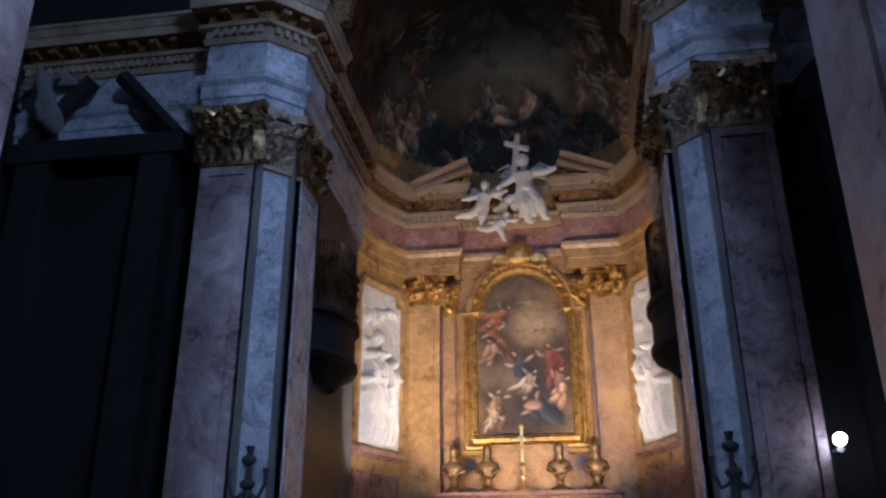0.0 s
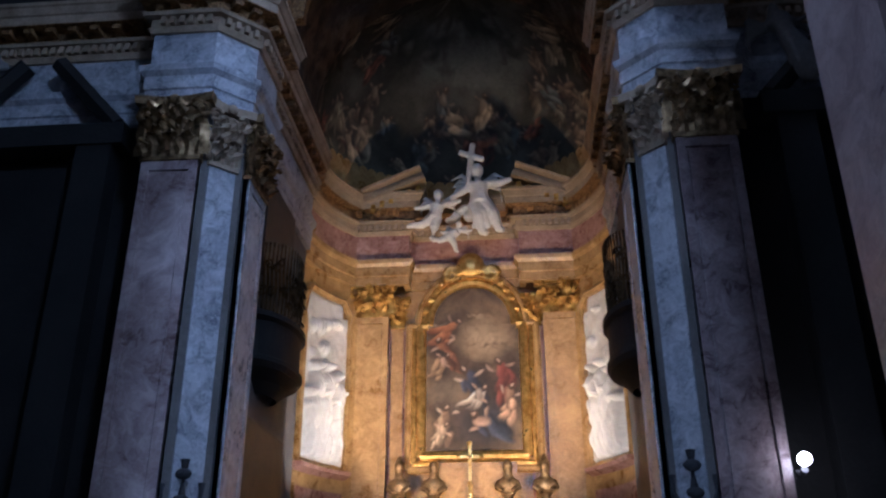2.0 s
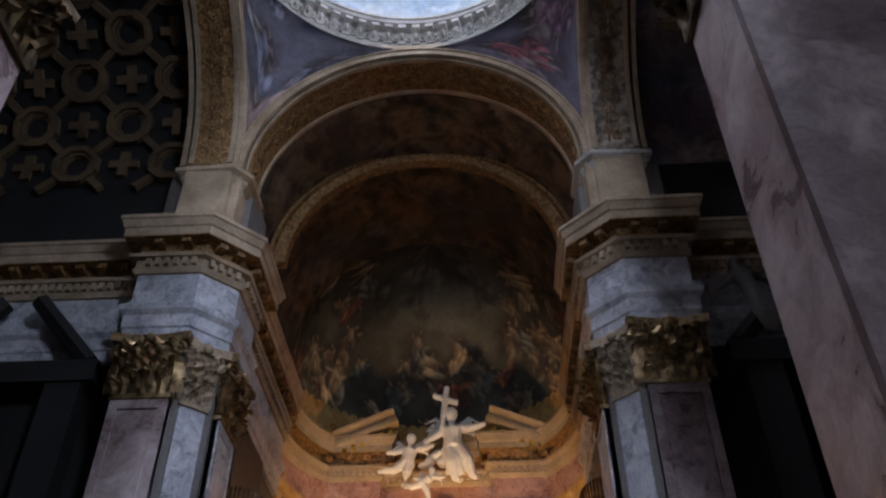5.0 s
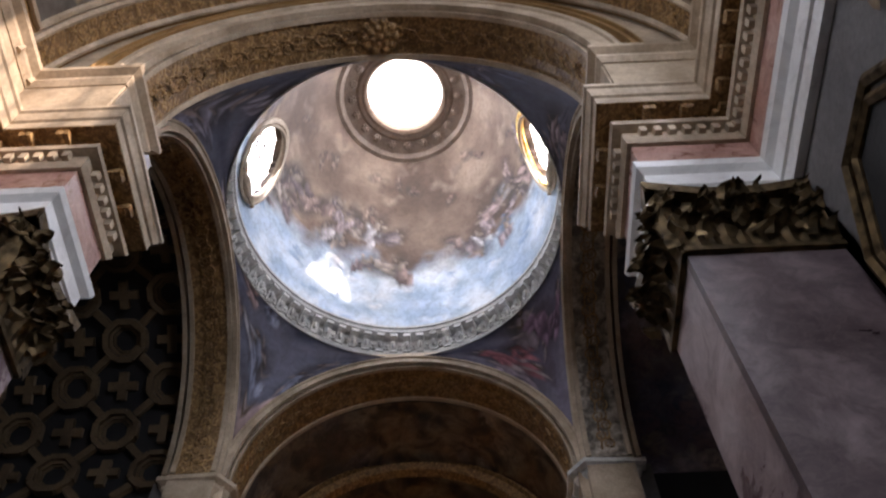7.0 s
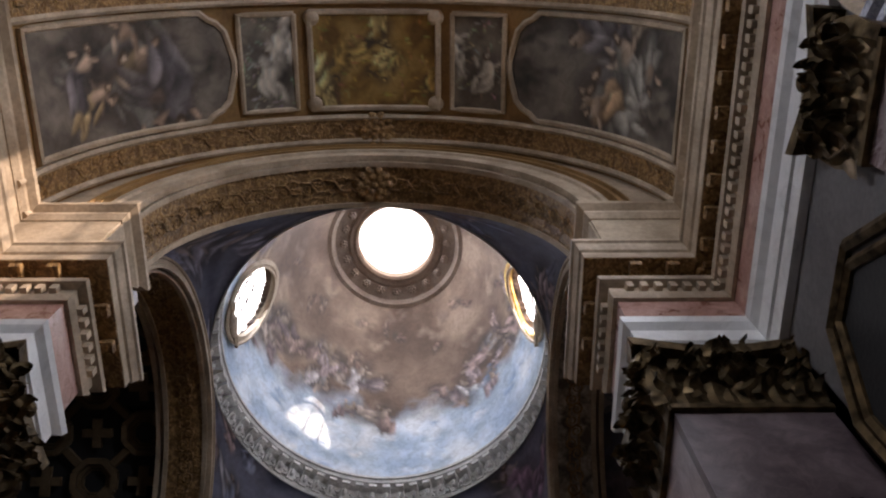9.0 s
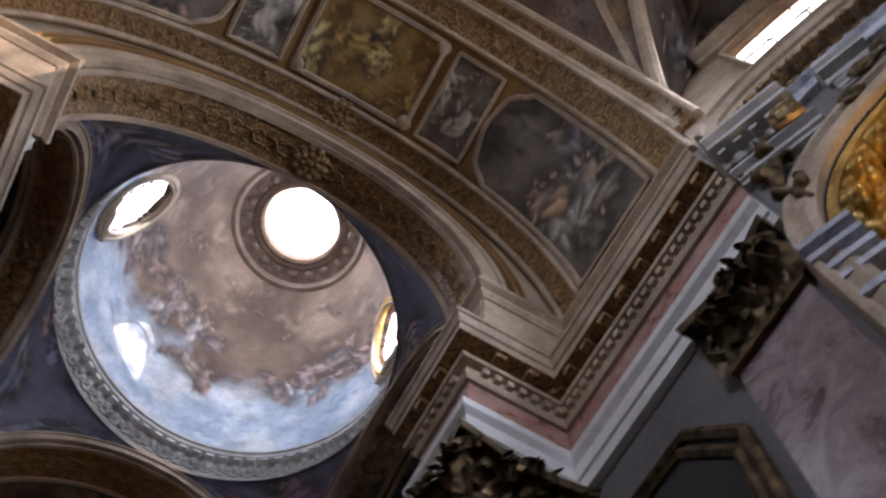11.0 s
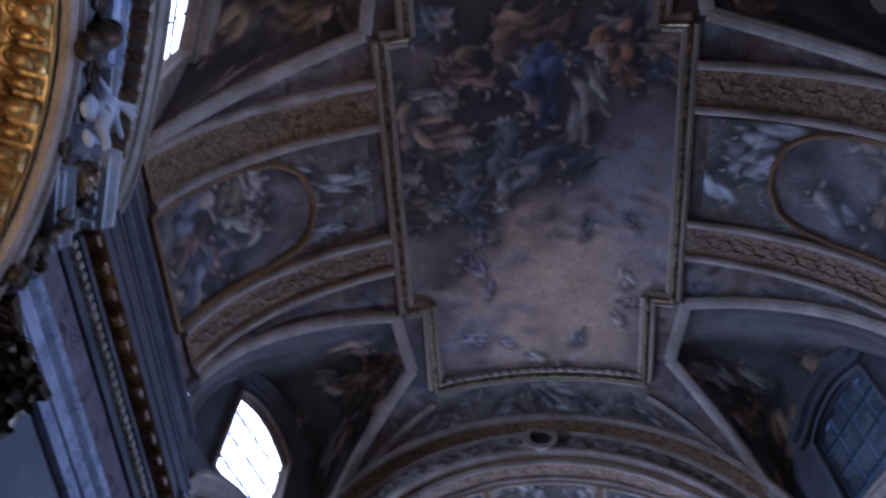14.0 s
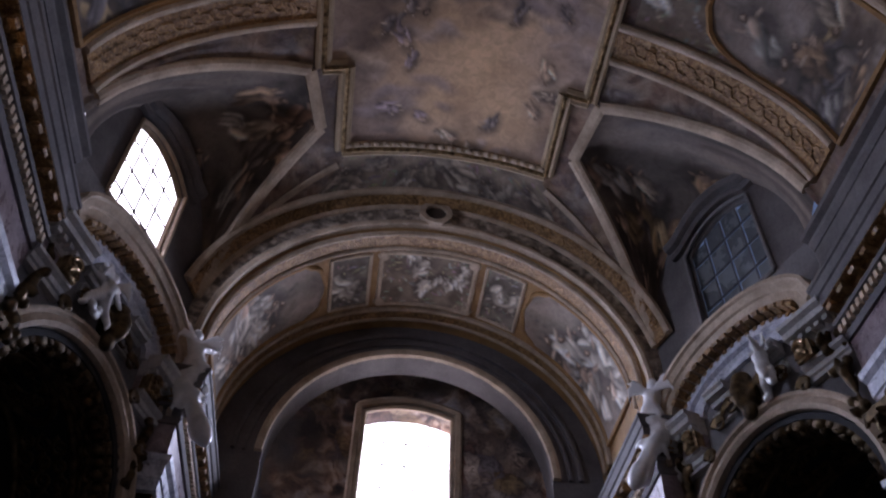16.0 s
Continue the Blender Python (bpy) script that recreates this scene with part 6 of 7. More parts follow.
# singers' balconies in the chancel walls
for s_ in (-1, 1):
    bal = empty("balcony", s_ * 3.5, 15.3, 0.7, "curved dark wooden balcony before a black slab for the dark of the opening", "balcony")
    # flat slabs on the wall, their dark colour giving the openings' shade
    q = Soup()
    q.block(-0.02, 0.06, -1.0, 1.0, 6.0, 8.9)
    q.block(-0.02, 0.06, -1.3, 1.3, -0.6, 4.2)
    o = q.done("opening", M_OPENING, bal, "black slab for the dark of the opening")
    o.location = (-s_ * 0.05, 0, 0)
    q = Soup()
    prof = [(0.3, 4.75), (0.5, 4.95), (0.75, 5.1), (0.82, 5.2), (0.82, 5.28), (0.74, 5.32), (0.74, 5.95), (0.84, 6.0), (0.84, 6.1), (0.0, 6.1)]
    q.grid(lambda t, k: Vector((-s_ * prof[k][0] * math.sin(t) * 0.8, prof[k][0] * 1.55 * math.cos(t), prof[k][1])), span(0, PI, 20), list(range(len(prof))))
    q.done("parapet", M_DARK, bal)
    q = Soup()
    rr = random.Random(5)
    for k in range(26):
        t = PI * (k + 0.5) / 26
        p = Vector((-s_ * 0.55 * math.sin(t), 1.1 * math.cos(t), 6.1))
        q.tube([p, p + Vector((0, 0.05, 0.5)), p + Vector((0, -0.05, 0.9)), p + Vector((0, 0, 1.3 + 0.2 * math.sin(t)))], [0.025] * 4, 5)
        scroll(q, Matrix.Translation(p + Vector((0, 0, rr.uniform(0.3, 1.1)))) @ Matrix.Rotation(t, 4, "Z"), 0.12, 0.025)
    q.done("lattice", M_BRONZE, bal, "gilded scrollwork lattice")

# wall lamp on the pier and dark candle sconces
lamp = empty("wall_lamp", 4.72, 11.25, 3.53, "bright electric flood lamp on a short bracket", "lamp")
q = Soup()
q.ball(pose(0, 0, 0), 0.085, 0.085, 0.085, 14, 9)
q.done("bulb", M_BULB, lamp, "glaring white bulb")
q = Soup()
q.tube([(0, 0.35, -0.1), (0, 0.2, -0.16), (0, 0.05, -0.12)], [0.03, 0.03, 0.05], 8)
q.done("bracket", M_LEAD, lamp)
for s_ in (-1, 1):
    sc = empty("sconce", s_ * 3.42, 11.8, 3.1, "dark bronze candle sconce on the pier", "sconce")
    q = Soup()
    q.tube([(0, 0, -0.5), (0, -0.08, -0.3), (0, -0.1, 0.2), (0, -0.1, 0.65)], [0.03, 0.07, 0.05, 0.07], 8)
    q.done("stem", M_LEAD, sc)
    for e in (-1, 1):
        q = Soup()
        q.tube([(0, -0.1, 0), (e * 0.18, -0.14, -0.1), (e * 0.28, -0.14, 0.1), (e * 0.28, -0.14, 0.32)], [0.035, 0.035, 0.03, 0.05], 7)
        q.done("branch", M_LEAD, sc)
    for z in (-0.3, 0.1, 0.45):
        q = Soup()
        q.ball(pose(0, -0.12, z), 0.12, 0.08, 0.08)
        q.done("knop", M_LEAD, sc)

# side altar pediment; the transept's shade is put into its black and grey
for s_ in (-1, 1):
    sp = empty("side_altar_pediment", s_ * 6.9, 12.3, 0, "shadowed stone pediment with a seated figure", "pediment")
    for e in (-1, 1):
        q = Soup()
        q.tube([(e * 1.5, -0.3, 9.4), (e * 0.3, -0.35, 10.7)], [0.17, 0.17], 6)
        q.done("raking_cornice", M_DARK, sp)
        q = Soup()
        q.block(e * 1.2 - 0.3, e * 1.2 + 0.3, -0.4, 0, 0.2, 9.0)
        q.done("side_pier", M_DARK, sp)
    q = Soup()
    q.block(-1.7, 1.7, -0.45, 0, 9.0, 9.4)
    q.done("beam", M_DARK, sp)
    g = Soup()
    draped(g, s_ * 6.9 - 0.9, 11.85, 9.75, 1.3, -20, 10, True, 0.3, random.Random(9))
    carved(g, "angel_statue", M_WALL, "shadowed marble angel seated on a pediment", "statue", 0.05)

# ---- nave vault: ribs, fresco, panels, lunette borders ----
def vnormal(x, y):
    e = 0.02
    dx = (vault(x + e, y) - vault(x - e, y)) / (2 * e)
    dy = (vault(x, y + e) - vault(x, y - e)) / (2 * e)
    return Vector((dx, dy, -1)).normalized()


def on_nave(x, y, lift=0.0):
    return Vector((x, y, vault(x, y))) + vnormal(x, y) * lift


def vault_ribbon(s, pts, prof):
    """Sweep a profile (across, inward) along plan points on the nave vault."""
    p3 = [on_nave(x, y) for x, y in pts]
    fr = []
    for i, (x, y) in enumerate(pts):
        t = (p3[min(i + 1, len(p3) - 1)] - p3[max(i - 1, 0)]).normalized()
        n = vnormal(x, y)
        fr.append((t.cross(n).normalized(), n))
    s.sweep(p3, prof, fr)


def dense(pts, step=0.25):
    out = [pts[0]]
    for (ax, ay), (bx, by) in zip(pts, pts[1:]):
        k = max(1, int(math.hypot(bx - ax, by - ay) / step))
        out += [(ax + (bx - ax) * i / k, ay + (by - ay) * i / k) for i in range(1, k + 1)]
    return out


FX, FX2, FY0, FY1 = 2.88, 2.38, -1.15, -11.55
NOTCH0, NOTCH1 = -3.6, -9.45
fres = empty("vault_fresco", label="large ceiling fresco in a stepped gilded frame", category="fresco")


cv = Canvas(2 * FX, FY0 - FY1, 3)
cv.wash([(0.15, 0.10, 0.072), (0.26, 0.18, 0.135), (0.40, 0.285, 0.21)], 1.8)
cv.light(1.2, 4.2, 1.5, 2.6, (0.47, 0.37, 0.345), 0.9)
cv.light(2.4, 2.3, 2.1, 2.5, (0.78, 0.51, 0.29), 0.95)
cv.clouds(70, (0.3, 0.7), [(0.45, 0.34, 0.28), (0.23, 0.165, 0.13), (0.58, 0.42, 0.29), (0.33, 0.25, 0.225)], lambda x, y: 0.35 if (x - 2.5) ** 2 + (y - 2.3) ** 2 < 2 else 1.0)
cv.light(3.4, 7.6, 3.2, 3.2, (0.065, 0.05, 0.044), 0.85)
cv.crowd(80, (0.95, 1.7), lambda x, y: 1.0 if y > 4.6 - 0.5 * (x - 2.6) + 0.5 * math.sin(3 * x) and not (x < 1.9 and y < 6.4) else 0.0, -PI / 2, 1.0, fade=(0.65, 1.0))
cv.crowd(16, (0.5, 0.8), lambda x, y: 0.9 if 1.3 < math.hypot(x - 2.5, y - 2.3) < 2.3 and y < 4.8 else 0.0, -PI / 2, 1.2, [(0.50, 0.38, 0.28), (0.62, 0.42, 0.28), (0.40, 0.30, 0.30), (0.24, 0.19, 0.17)], fade=(0.8, 1.1))
for k in range(3):
    cv.form(2.7 + 0.12 * k, 6.3 + 0.35 * k, 1.5, -1.3 + 0.3 * k, (0.12, 0.14, 0.21), SKIN[k])
    cv.form(1.1 + 0.2 * k, 7.0 + 0.3 * k, 1.2, -1.9 + 0.4 * k, (0.46, 0.22, 0.10), SKIN[k])
for ya, yb, hw in ((FY0, NOTCH0, FX2), (NOTCH0, NOTCH1, FX), (NOTCH1, FY1, FX2)):
    cv.hang("painted_field", lambda x, y: on_nave(x - FX, FY1 + y, 0.05), M_PAINT, fres, "clouds and crowded painted shapes", FX - hw, FX + hw, yb - FY1, ya - FY1)
loop = [(FX2, FY0), (FX2, NOTCH0), (FX, NOTCH0), (FX, NOTCH1), (FX2, NOTCH1), (FX2, FY1), (-FX2, FY1), (-FX2, NOTCH1), (-FX, NOTCH1), (-FX, NOTCH0), (-FX2, NOTCH0), (-FX2, FY0), (FX2, FY0)]
for nm, prof, mt in (("frame", [(-0.17, 0), (-0.17, 0.10), (-0.10, 0.15), (0.02, 0.10), (0.12, 0.16), (0.17, 0.12), (0.17, 0)], M_OCHRE), ("gilded_bead", [(-0.05, 0.1), (-0.05, 0.15), (0.0, 0.19), (0.05, 0.15), (0.05, 0.1)], M_CAP)):
    for (a, b_) in zip(loop, loop[1:]):
        q = Soup()
        vault_ribbon(q, dense([a, b_], 0.3), prof)
        q.done(nm, mt, fres)
# egg-and-dart along the short front side
eg = Soup()
eg.ball(pose(0, 0.12, 0), 0.09, 0.06, 0.07, 7, 5)
EGG = soup_mesh(eg, "egg", M_STUCCO, True)
ms = []
for k in range(22):
    x = -FX2 + 2 * FX2 * (k + 0.5) / 22
    p = on_nave(x, FY1 + 0.13)
    n = vnormal(x, FY1)
    t = Vector((1, 0, 0)) - n * n.x
    t.normalize()
    b_ = t.cross(n)
    ms.append(Matrix(((t.x, n.x, b_.x, p.x), (t.y, n.y, b_.y, p.y), (t.z, n.z, b_.z, p.z), (0, 0, 0, 1))))
share("egg", EGG, ms, fres)

for yr, w_ in ((-4.82, 0.86), (-8.02, 0.76), (0.28, 0.36), (Y3 + 0.35, 0.5)):
    for s_ in (-1, 1):
        x_in = (FX + 0.16) if Y3 + 1 < yr < 0 else 0.0
        rb_ = empty("vault_rib", 0, yr, 0, "tan stucco vault rib with carved scrollwork", "rib", kind="structure")
        rb_.location = (0, 0, 0)
        top = half_width(yr) - 0.03
        pts = [(s_ * (top * math.sin(t)), yr) for t in span(math.asin(x_in / top), PI / 2 - 0.02, 28)]
        q = Soup()
        vault_ribbon(q, pts, [(-w_ / 2, 0), (-w_ / 2, 0.08), (w_ / 2, 0.08), (w_ / 2, 0)])
        q.done("scroll_band", M_SCROLL, rb_)
        for e in (-1, 1):
            q = Soup()
            vault_ribbon(q, pts, [(e * w_ / 2 - 0.08, 0), (e * w_ / 2 - 0.08, 0.12), (e * w_ / 2 - 0.03, 0.15), (e * w_ / 2 + 0.03, 0.15), (e * w_ / 2 + 0.08, 0.1), (e * w_ / 2 + 0.08, 0)])
            q.done("fillet", M_STUCCO, rb_)
        ms = []
        for k in range(2, 26, 2):
            x, y = pts[k]
            p, n = on_nave(x, y, 0.07), vnormal(x, y)
            t = Vector((0, 1, 0))
            b_ = t.cross(n)
            ms.append(Matrix(((t.x, n.x, b_.x, p.x), (t.y, n.y, b_.y, p.y), (t.z, n.z, b_.z, p.z), (0, 0, 0, 1))) @ Matrix.Rotation(PI / 2, 4, "Y"))
        share("vine_scroll", VINE, ms, rb_)


def painted_panel(name, label, fn, us, vs, cv, frame_mat, border=0.07):
    """A panel painted on a vault, fn(u, v, lift), with a raised moulding along its edge."""
    ob = empty(name, label=label, category="painted panel")
    du, dv = us[-1] - us[0], vs[-1] - vs[0]
    cv.hang("painted_field", lambda x, y: fn(us[0] + du * x / cv.w, vs[0] + dv * y / cv.h, 0.045), M_PAINT, ob)
    edge = [fn(us[0], v, 0.04) for v in vs] + [fn(u, vs[-1], 0.04) for u in us[1:]] + [fn(us[-1], v, 0.04) for v in reversed(vs[:-1])] + [fn(u, vs[0], 0.04) for u in reversed(us[:-1])]
    q = Soup()
    q.tube(edge, [border] * len(edge), 6)
    q.done("moulding", frame_mat, ob)
    return ob


# panels between the ribs
for s_ in (-1, 1):
    def side_panel(u, v, lift, s_=s_):
        t0, t1 = math.asin((FX + 0.35) / NAVE_X), PI / 2 - 0.06
        t = t0 + (t1 - t0) * u
        y = -6.46 + 1.06 * v
        return on_nave(s_ * NAVE_X * math.sin(t), y, lift)
    def arch_panel(u, v, lift):
        """The inner end of the side panel is rounded."""
        k = 1.0 if u > 0.44 else 0.2 + 0.75 * math.sqrt(max(1 - ((0.44 - u) / 0.21) ** 2, 0))
        return side_panel(u, v * k, lift)
    ob = painted_panel("side_fresco", "arched painted vault panel with clouds and clothed shapes", arch_panel, span(0.23, 1, 24), span(-1, 1, 12), scene_canvas(4.2, 2.1, 70 + s_, [(0.065, 0.048, 0.036), (0.17, 0.125, 0.095), (0.29, 0.22, 0.17)], (0.40, 0.33, 0.285), (0.62, 0.5), 13, (1.1, 1.8), PI), M_TAN)
    cv = relief_canvas(1.35, 2.1, 90 + s_, [(0.14, 0.10, 0.07), (0.22, 0.165, 0.12), (0.30, 0.235, 0.175)], 5, (0.7, 1.1), CREAM, PI, 0.9)
    cv.hang("spandrel_field", lambda x, y: side_panel(0.01 + 0.36 * x / 1.35, y / 1.05 - 1, 0.03), M_PAINT, ob, "pale one-tone painted shapes")
    # painted gores between lunettes and fresco by the front end
    for d in (0, 1):
        ob = empty("lunette_border", label="pale stucco band edging a window lunette", category="moulding", kind="structure")
        (ya, _), (yb, xb), (yc, xc), (yd, _) = LUN[d]
        ln = [(s_ * (half_width(ya) - 0.06), ya - 0.02), (s_ * xb, yb), (s_ * xc, yc), (s_ * (half_width(yd) - 0.06), yd + 0.02)]
        for a, b_ in zip(ln, ln[1:]):
            q = Soup()
            vault_ribbon(q, dense([a, b_], 0.2), [(-0.13, -0.02), (-0.13, 0.07), (-0.05, 0.1), (0.05, 0.1), (0.13, 0.07), (0.13, -0.02)])
            q.done("band", M_STUCCO, ob)
        # second thin band fanning from the same foot
        q = Soup()
        foot = ln[0] if d == 0 else ln[-1]
        goal = (s_ * (FX2 + 0.06), (ya - 1.6) if d == 0 else (yd + 1.3))
        vault_ribbon(q, dense([(foot[0] * 0.985, foot[1] - (0.03 if d == 0 else -0.03)), goal], 0.2), [(-0.07, -0.02), (-0.07, 0.06), (0.07, 0.06), (0.07, -0.02)])
        q.done("thin_band", M_STUCCO, ob)

# one-tone painting between the ceiling fresco and the end arch
cv = relief_canvas(4.6, 1.3, 97, [(0.15, 0.11, 0.08), (0.22, 0.17, 0.125), (0.30, 0.235, 0.175)], 15, (0.7, 1.1), [(0.46, 0.39, 0.31), (0.36, 0.29, 0.22), (0.30, 0.25, 0.20)], PI / 2, 1.2)
gore = empty("end_gore", label="one-tone painted shapes above the end arch", category="painted panel", kind="structure")
cv.hang("painted_field", lambda x, y: on_nave((x - 2.3) * (1.35 - 0.35 * y / 1.3), -13.25 + 1.5 * y / 1.3, 0.03), M_PAINT, gore)

# barrel bay panels: painted scenes, putti and a gilded centre
def bay_panels(y0, y1, r, zc, squash, gold):
    def fn(u, v, lift):
        a = PI / 2 - u / r
        rr = r - lift
        return Vector((rr * math.cos(a), (y0 + y1) / 2 + v * (y1 - y0) / 2, zc + squash * rr * math.sin(a)))
    tone = [(0.62, 0.40, 0.13), (0.44, 0.27, 0.08), (0.72, 0.52, 0.22)] if gold else CREAM
    ground = [(0.16, 0.08, 0.018), (0.30, 0.17, 0.045), (0.42, 0.26, 0.085)] if gold else [(0.12, 0.09, 0.06), (0.2, 0.15, 0.11), (0.27, 0.21, 0.15)]
    painted_panel("centre_panel", "gilded painted panel at the crown of the barrel vault", fn, span(-1.2, 1.2, 10), span(-0.94, 0.94, 6), relief_canvas(2.4, y1 - y0, 5, ground, 8, (0.6, 1.0), tone), M_STUCCO, 0.06)
    for u in (-1.16, 1.16):
        for v_ in (-0.84, 0.84):
            q = Soup()
            p = fn(u, v_, 0.05)
            q.ball(Matrix.Translation(p), 0.15, 0.15, 0.06, 12, 6)
            tagged(q.done("corner_boss", M_STUCCO, smooth=True), "round stucco boss at a painted panel's corner", "boss")
    for e in (-1, 1):
        painted_panel("putto_panel", "one-tone painted panel with pale shapes", lambda u, v, l: fn(e * u, v, l), span(1.48, 2.5, 6), span(-0.92, 0.92, 6), relief_canvas(1.0, y1 - y0, 7 + e, [(0.10, 0.08, 0.06), (0.17, 0.14, 0.11), (0.24, 0.20, 0.16)], 2, (1.0, 1.3), CREAM, -PI / 2, 0.4), M_STUCCO, 0.05)

        def big(u, v, l):
            return fn(e * (2.62 + u), v * (1 if u > 0.5 else math.sqrt(max(1 - ((0.5 - u) / 0.5) ** 2, 0.0)) * 0.78 + 0.1), l)
        painted_panel("scene_panel", "painted scene with dark clouds in a shaped frame", big, span(0, 4.1, 28), span(-1, 1, 12), scene_canvas(4.1, y1 - y0, 14 + e, [(0.05, 0.042, 0.034), (0.13, 0.105, 0.085), (0.24, 0.20, 0.165)] if gold else [(0.17, 0.13, 0.10), (0.24, 0.19, 0.15), (0.32, 0.25, 0.20)], (0.30, 0.25, 0.20), (0.55, 0.5), 12, (1.1, 1.8), PI, ROBES if gold else CREAM), M_STUCCO if gold else M_TAN, 0.06)
    ob = empty("vault_band", label="scrollwork band at the edge of the barrel vault", category="moulding", kind="structure")
    for ya, yb, mt in ((y1 + 0.12, y1 + 0.58, M_SCROLL), (y0 - 0.72 if gold else y0 - 0.5, y0 - 0.14, M_SCROLL)):
        q = Soup()
        pts = [Vector((r * math.cos(a), 0, zc + squash * r * math.sin(a))) for a in span(0, PI, 48)]
        fr = [(Vector((-math.cos(a), 0, -math.sin(a))), Vector((0, 1, 0))) for a in span(0, PI, 48)]
        q.sweep(pts, [(-0.02, ya), (0.06, ya), (0.06, yb), (-0.02, yb)], fr)
        q.done("scroll_band", mt, ob)
        for c in (ya, yb):
            q = Soup()
            q.sweep(pts, [(0, c - 0.05), (0.09, c - 0.05), (0.12, c), (0.09, c + 0.05), (0, c + 0.05)], fr)
            q.done("fillet", M_STUCCO, ob)
        ms = []
        for k in range(34):
            a = PI * (k + 0.5) / 34
            x = Vector((math.sin(a), 0, -math.cos(a)))
            n = Vector((-math.cos(a), 0, -math.sin(a)))
            p = Vector(((r - 0.05) * math.cos(a), (ya + yb) / 2, zc + squash * (r - 0.05) * math.sin(a)))
            ms.append(Matrix(((x.x, n.x, 0, p.x), (0, 0, 1, p.y), (x.z, n.z, 0, p.z), (0, 0, 0, 1))))
        if squash == 1.0:
            share("vine_scroll", VINE, ms[::2], ob)


bay_panels(1.22, 3.1, R_BAY, Z_BAY, 1.0, True)
bay_panels(-16.0, -14.1, END_X - 0.35, 13.0, 0.93, False)

# two great rosettes on the near arch
for y, z in ((YA + 0.45, Z_SPR + R_ARCH - 0.05), (3.45, Z_BAY + R_BAY - 0.06)):
    q = Soup()
    for ring_r, n, k in ((0.27, 10, 0.09), (0.15, 7, 0.08), (0.0, 1, 0.08)):
        for i in range(n):
            a = 2 * PI * i / n
            q.ball(pose(ring_r * math.cos(a), ring_r * math.sin(a), 0), k, k, 0.07, 8, 5)
    q.ball(pose(0, 0, 0.02), 0.3, 0.3, 0.05, 16, 6)
    carved(q, "great_rosette", M_SCROLL, "carved stucco rosette at the crown of the arch", "rosette", 0.018, pose(0, y, z))

# end arch with its round opening
ob = empty("arch_trim", label="tan scrollwork archivolt with a round opening at its crown", category="archivolt", kind="structure")


def end_arch(r0, r1, proud, mat, name, parent, y=Y3, zc=13.0, sq=0.93):
    q = Soup()
    aa = span(0.03, PI - 0.03, 56)
    pts = [Vector((r0 * math.cos(a), y, zc + sq * r0 * math.sin(a))) for a in aa]
    fr = [(Vector((math.cos(a), 0, math.sin(a) * sq)), Vector((0, 1, 0))) for a in aa]
    h = r1 - r0
    q.sweep(pts, [(0, -0.02), (0, proud), (h * 0.5, proud * 1.15), (h, proud), (h, -0.02)], fr)
    return q.done(name, mat, parent)


end_arch(4.62, 4.76, 0.16, M_STUCCO, "inner_fillet", ob)
end_arch(4.76, 5.3, 0.09, M_SCROLL_PALE, "archivolt", ob)
end_arch(5.3, 5.42, 0.16, M_STUCCO, "outer_fillet", ob)
q = Soup()
zo = 13.0 + 0.93 * 5.03
q.grid(lambda u, k: Vector(((0.26, 0.40, 0.40, 0.26)[k] * math.cos(u), Y3 + (0.08, 0.10, 0.26, 0.26)[k], zo + (0.26, 0.40, 0.40, 0.26)[k] * math.sin(u))), [2 * PI * i / 28 for i in range(28)], [0, 1, 2, 3, 0], True)
q.done("oculus_rim", M_STUCCO, ob)
# flat disc whose black colour stands for the dark inside the rim
q = Soup()
q.add([(0.27 * math.cos(2 * PI * i / 24), Y3 + 0.17, zo + 0.27 * math.sin(2 * PI * i / 24)) for i in range(24)], [tuple(range(24))])
q.done("oculus", M_OPENING, ob, "black disc for the dark of the round opening")
ob = empty("arch_trim", label="pale stucco archivolt before the front window", category="archivolt", kind="structure")
for r0, r1, pr in ((3.38, 3.56, 0.12), (3.75, 3.83, 0.08), (4.0, 4.1, 0.1)):
    end_arch(r0, r1, pr, M_STUCCO if r0 < 3.5 else M_SHADE, "fillet", ob, -16.9, 12.85, 1.0)

# front window
fw = empty("window_front", 0, Y_FRONT, 0, "great bright front window in a moulded stone frame", "window", kind="structure")
q = Soup()
ol = [(-FW_X, FW_Z0), (-FW_X, FW_Z1)] + [(x, FW_Z1 + 0.25 * (1 - (x / FW_X) ** 2)) for x in span(-FW_X, FW_X, 10)[1:-1]] + [(FW_X, FW_Z1), (FW_X, FW_Z0)]
ol.append(ol[0])
for grow, r in ((1.0, 0.07), (1.12, 0.11)):
    for (xa, za), (xb, zb) in zip(ol, ol[1:]):
        zc = (FW_Z0 + FW_Z1) / 2
        q.tube([(xa * grow, 0.05, zc + (za - zc) * grow), (xb * grow, 0.05, zc + (zb - zc) * grow)], [r, r], 6)
q.done("frame", M_STUCCO, fw)
q = Soup()
for x in span(-FW_X, FW_X, 4)[1:-1]:
    q.box(pose(x, -0.3, (FW_Z0 + FW_Z1) / 2), 0.03, 0.03, FW_Z1 - FW_Z0)
for z in span(FW_Z0, FW_Z1, 5)[1:-1]:
    q.box(pose(0, -0.3, z), 2 * FW_X, 0.03, 0.03)
q.done("glazing_bars", M_LEAD, fw)
q = Soup()
q.box(pose(0, -22, 14), 12, 0.02, 12)
tagged(q.done("sky_glow_front", M_SKYGLOW), "bright sky outside the front window", "sky", kind="structure")

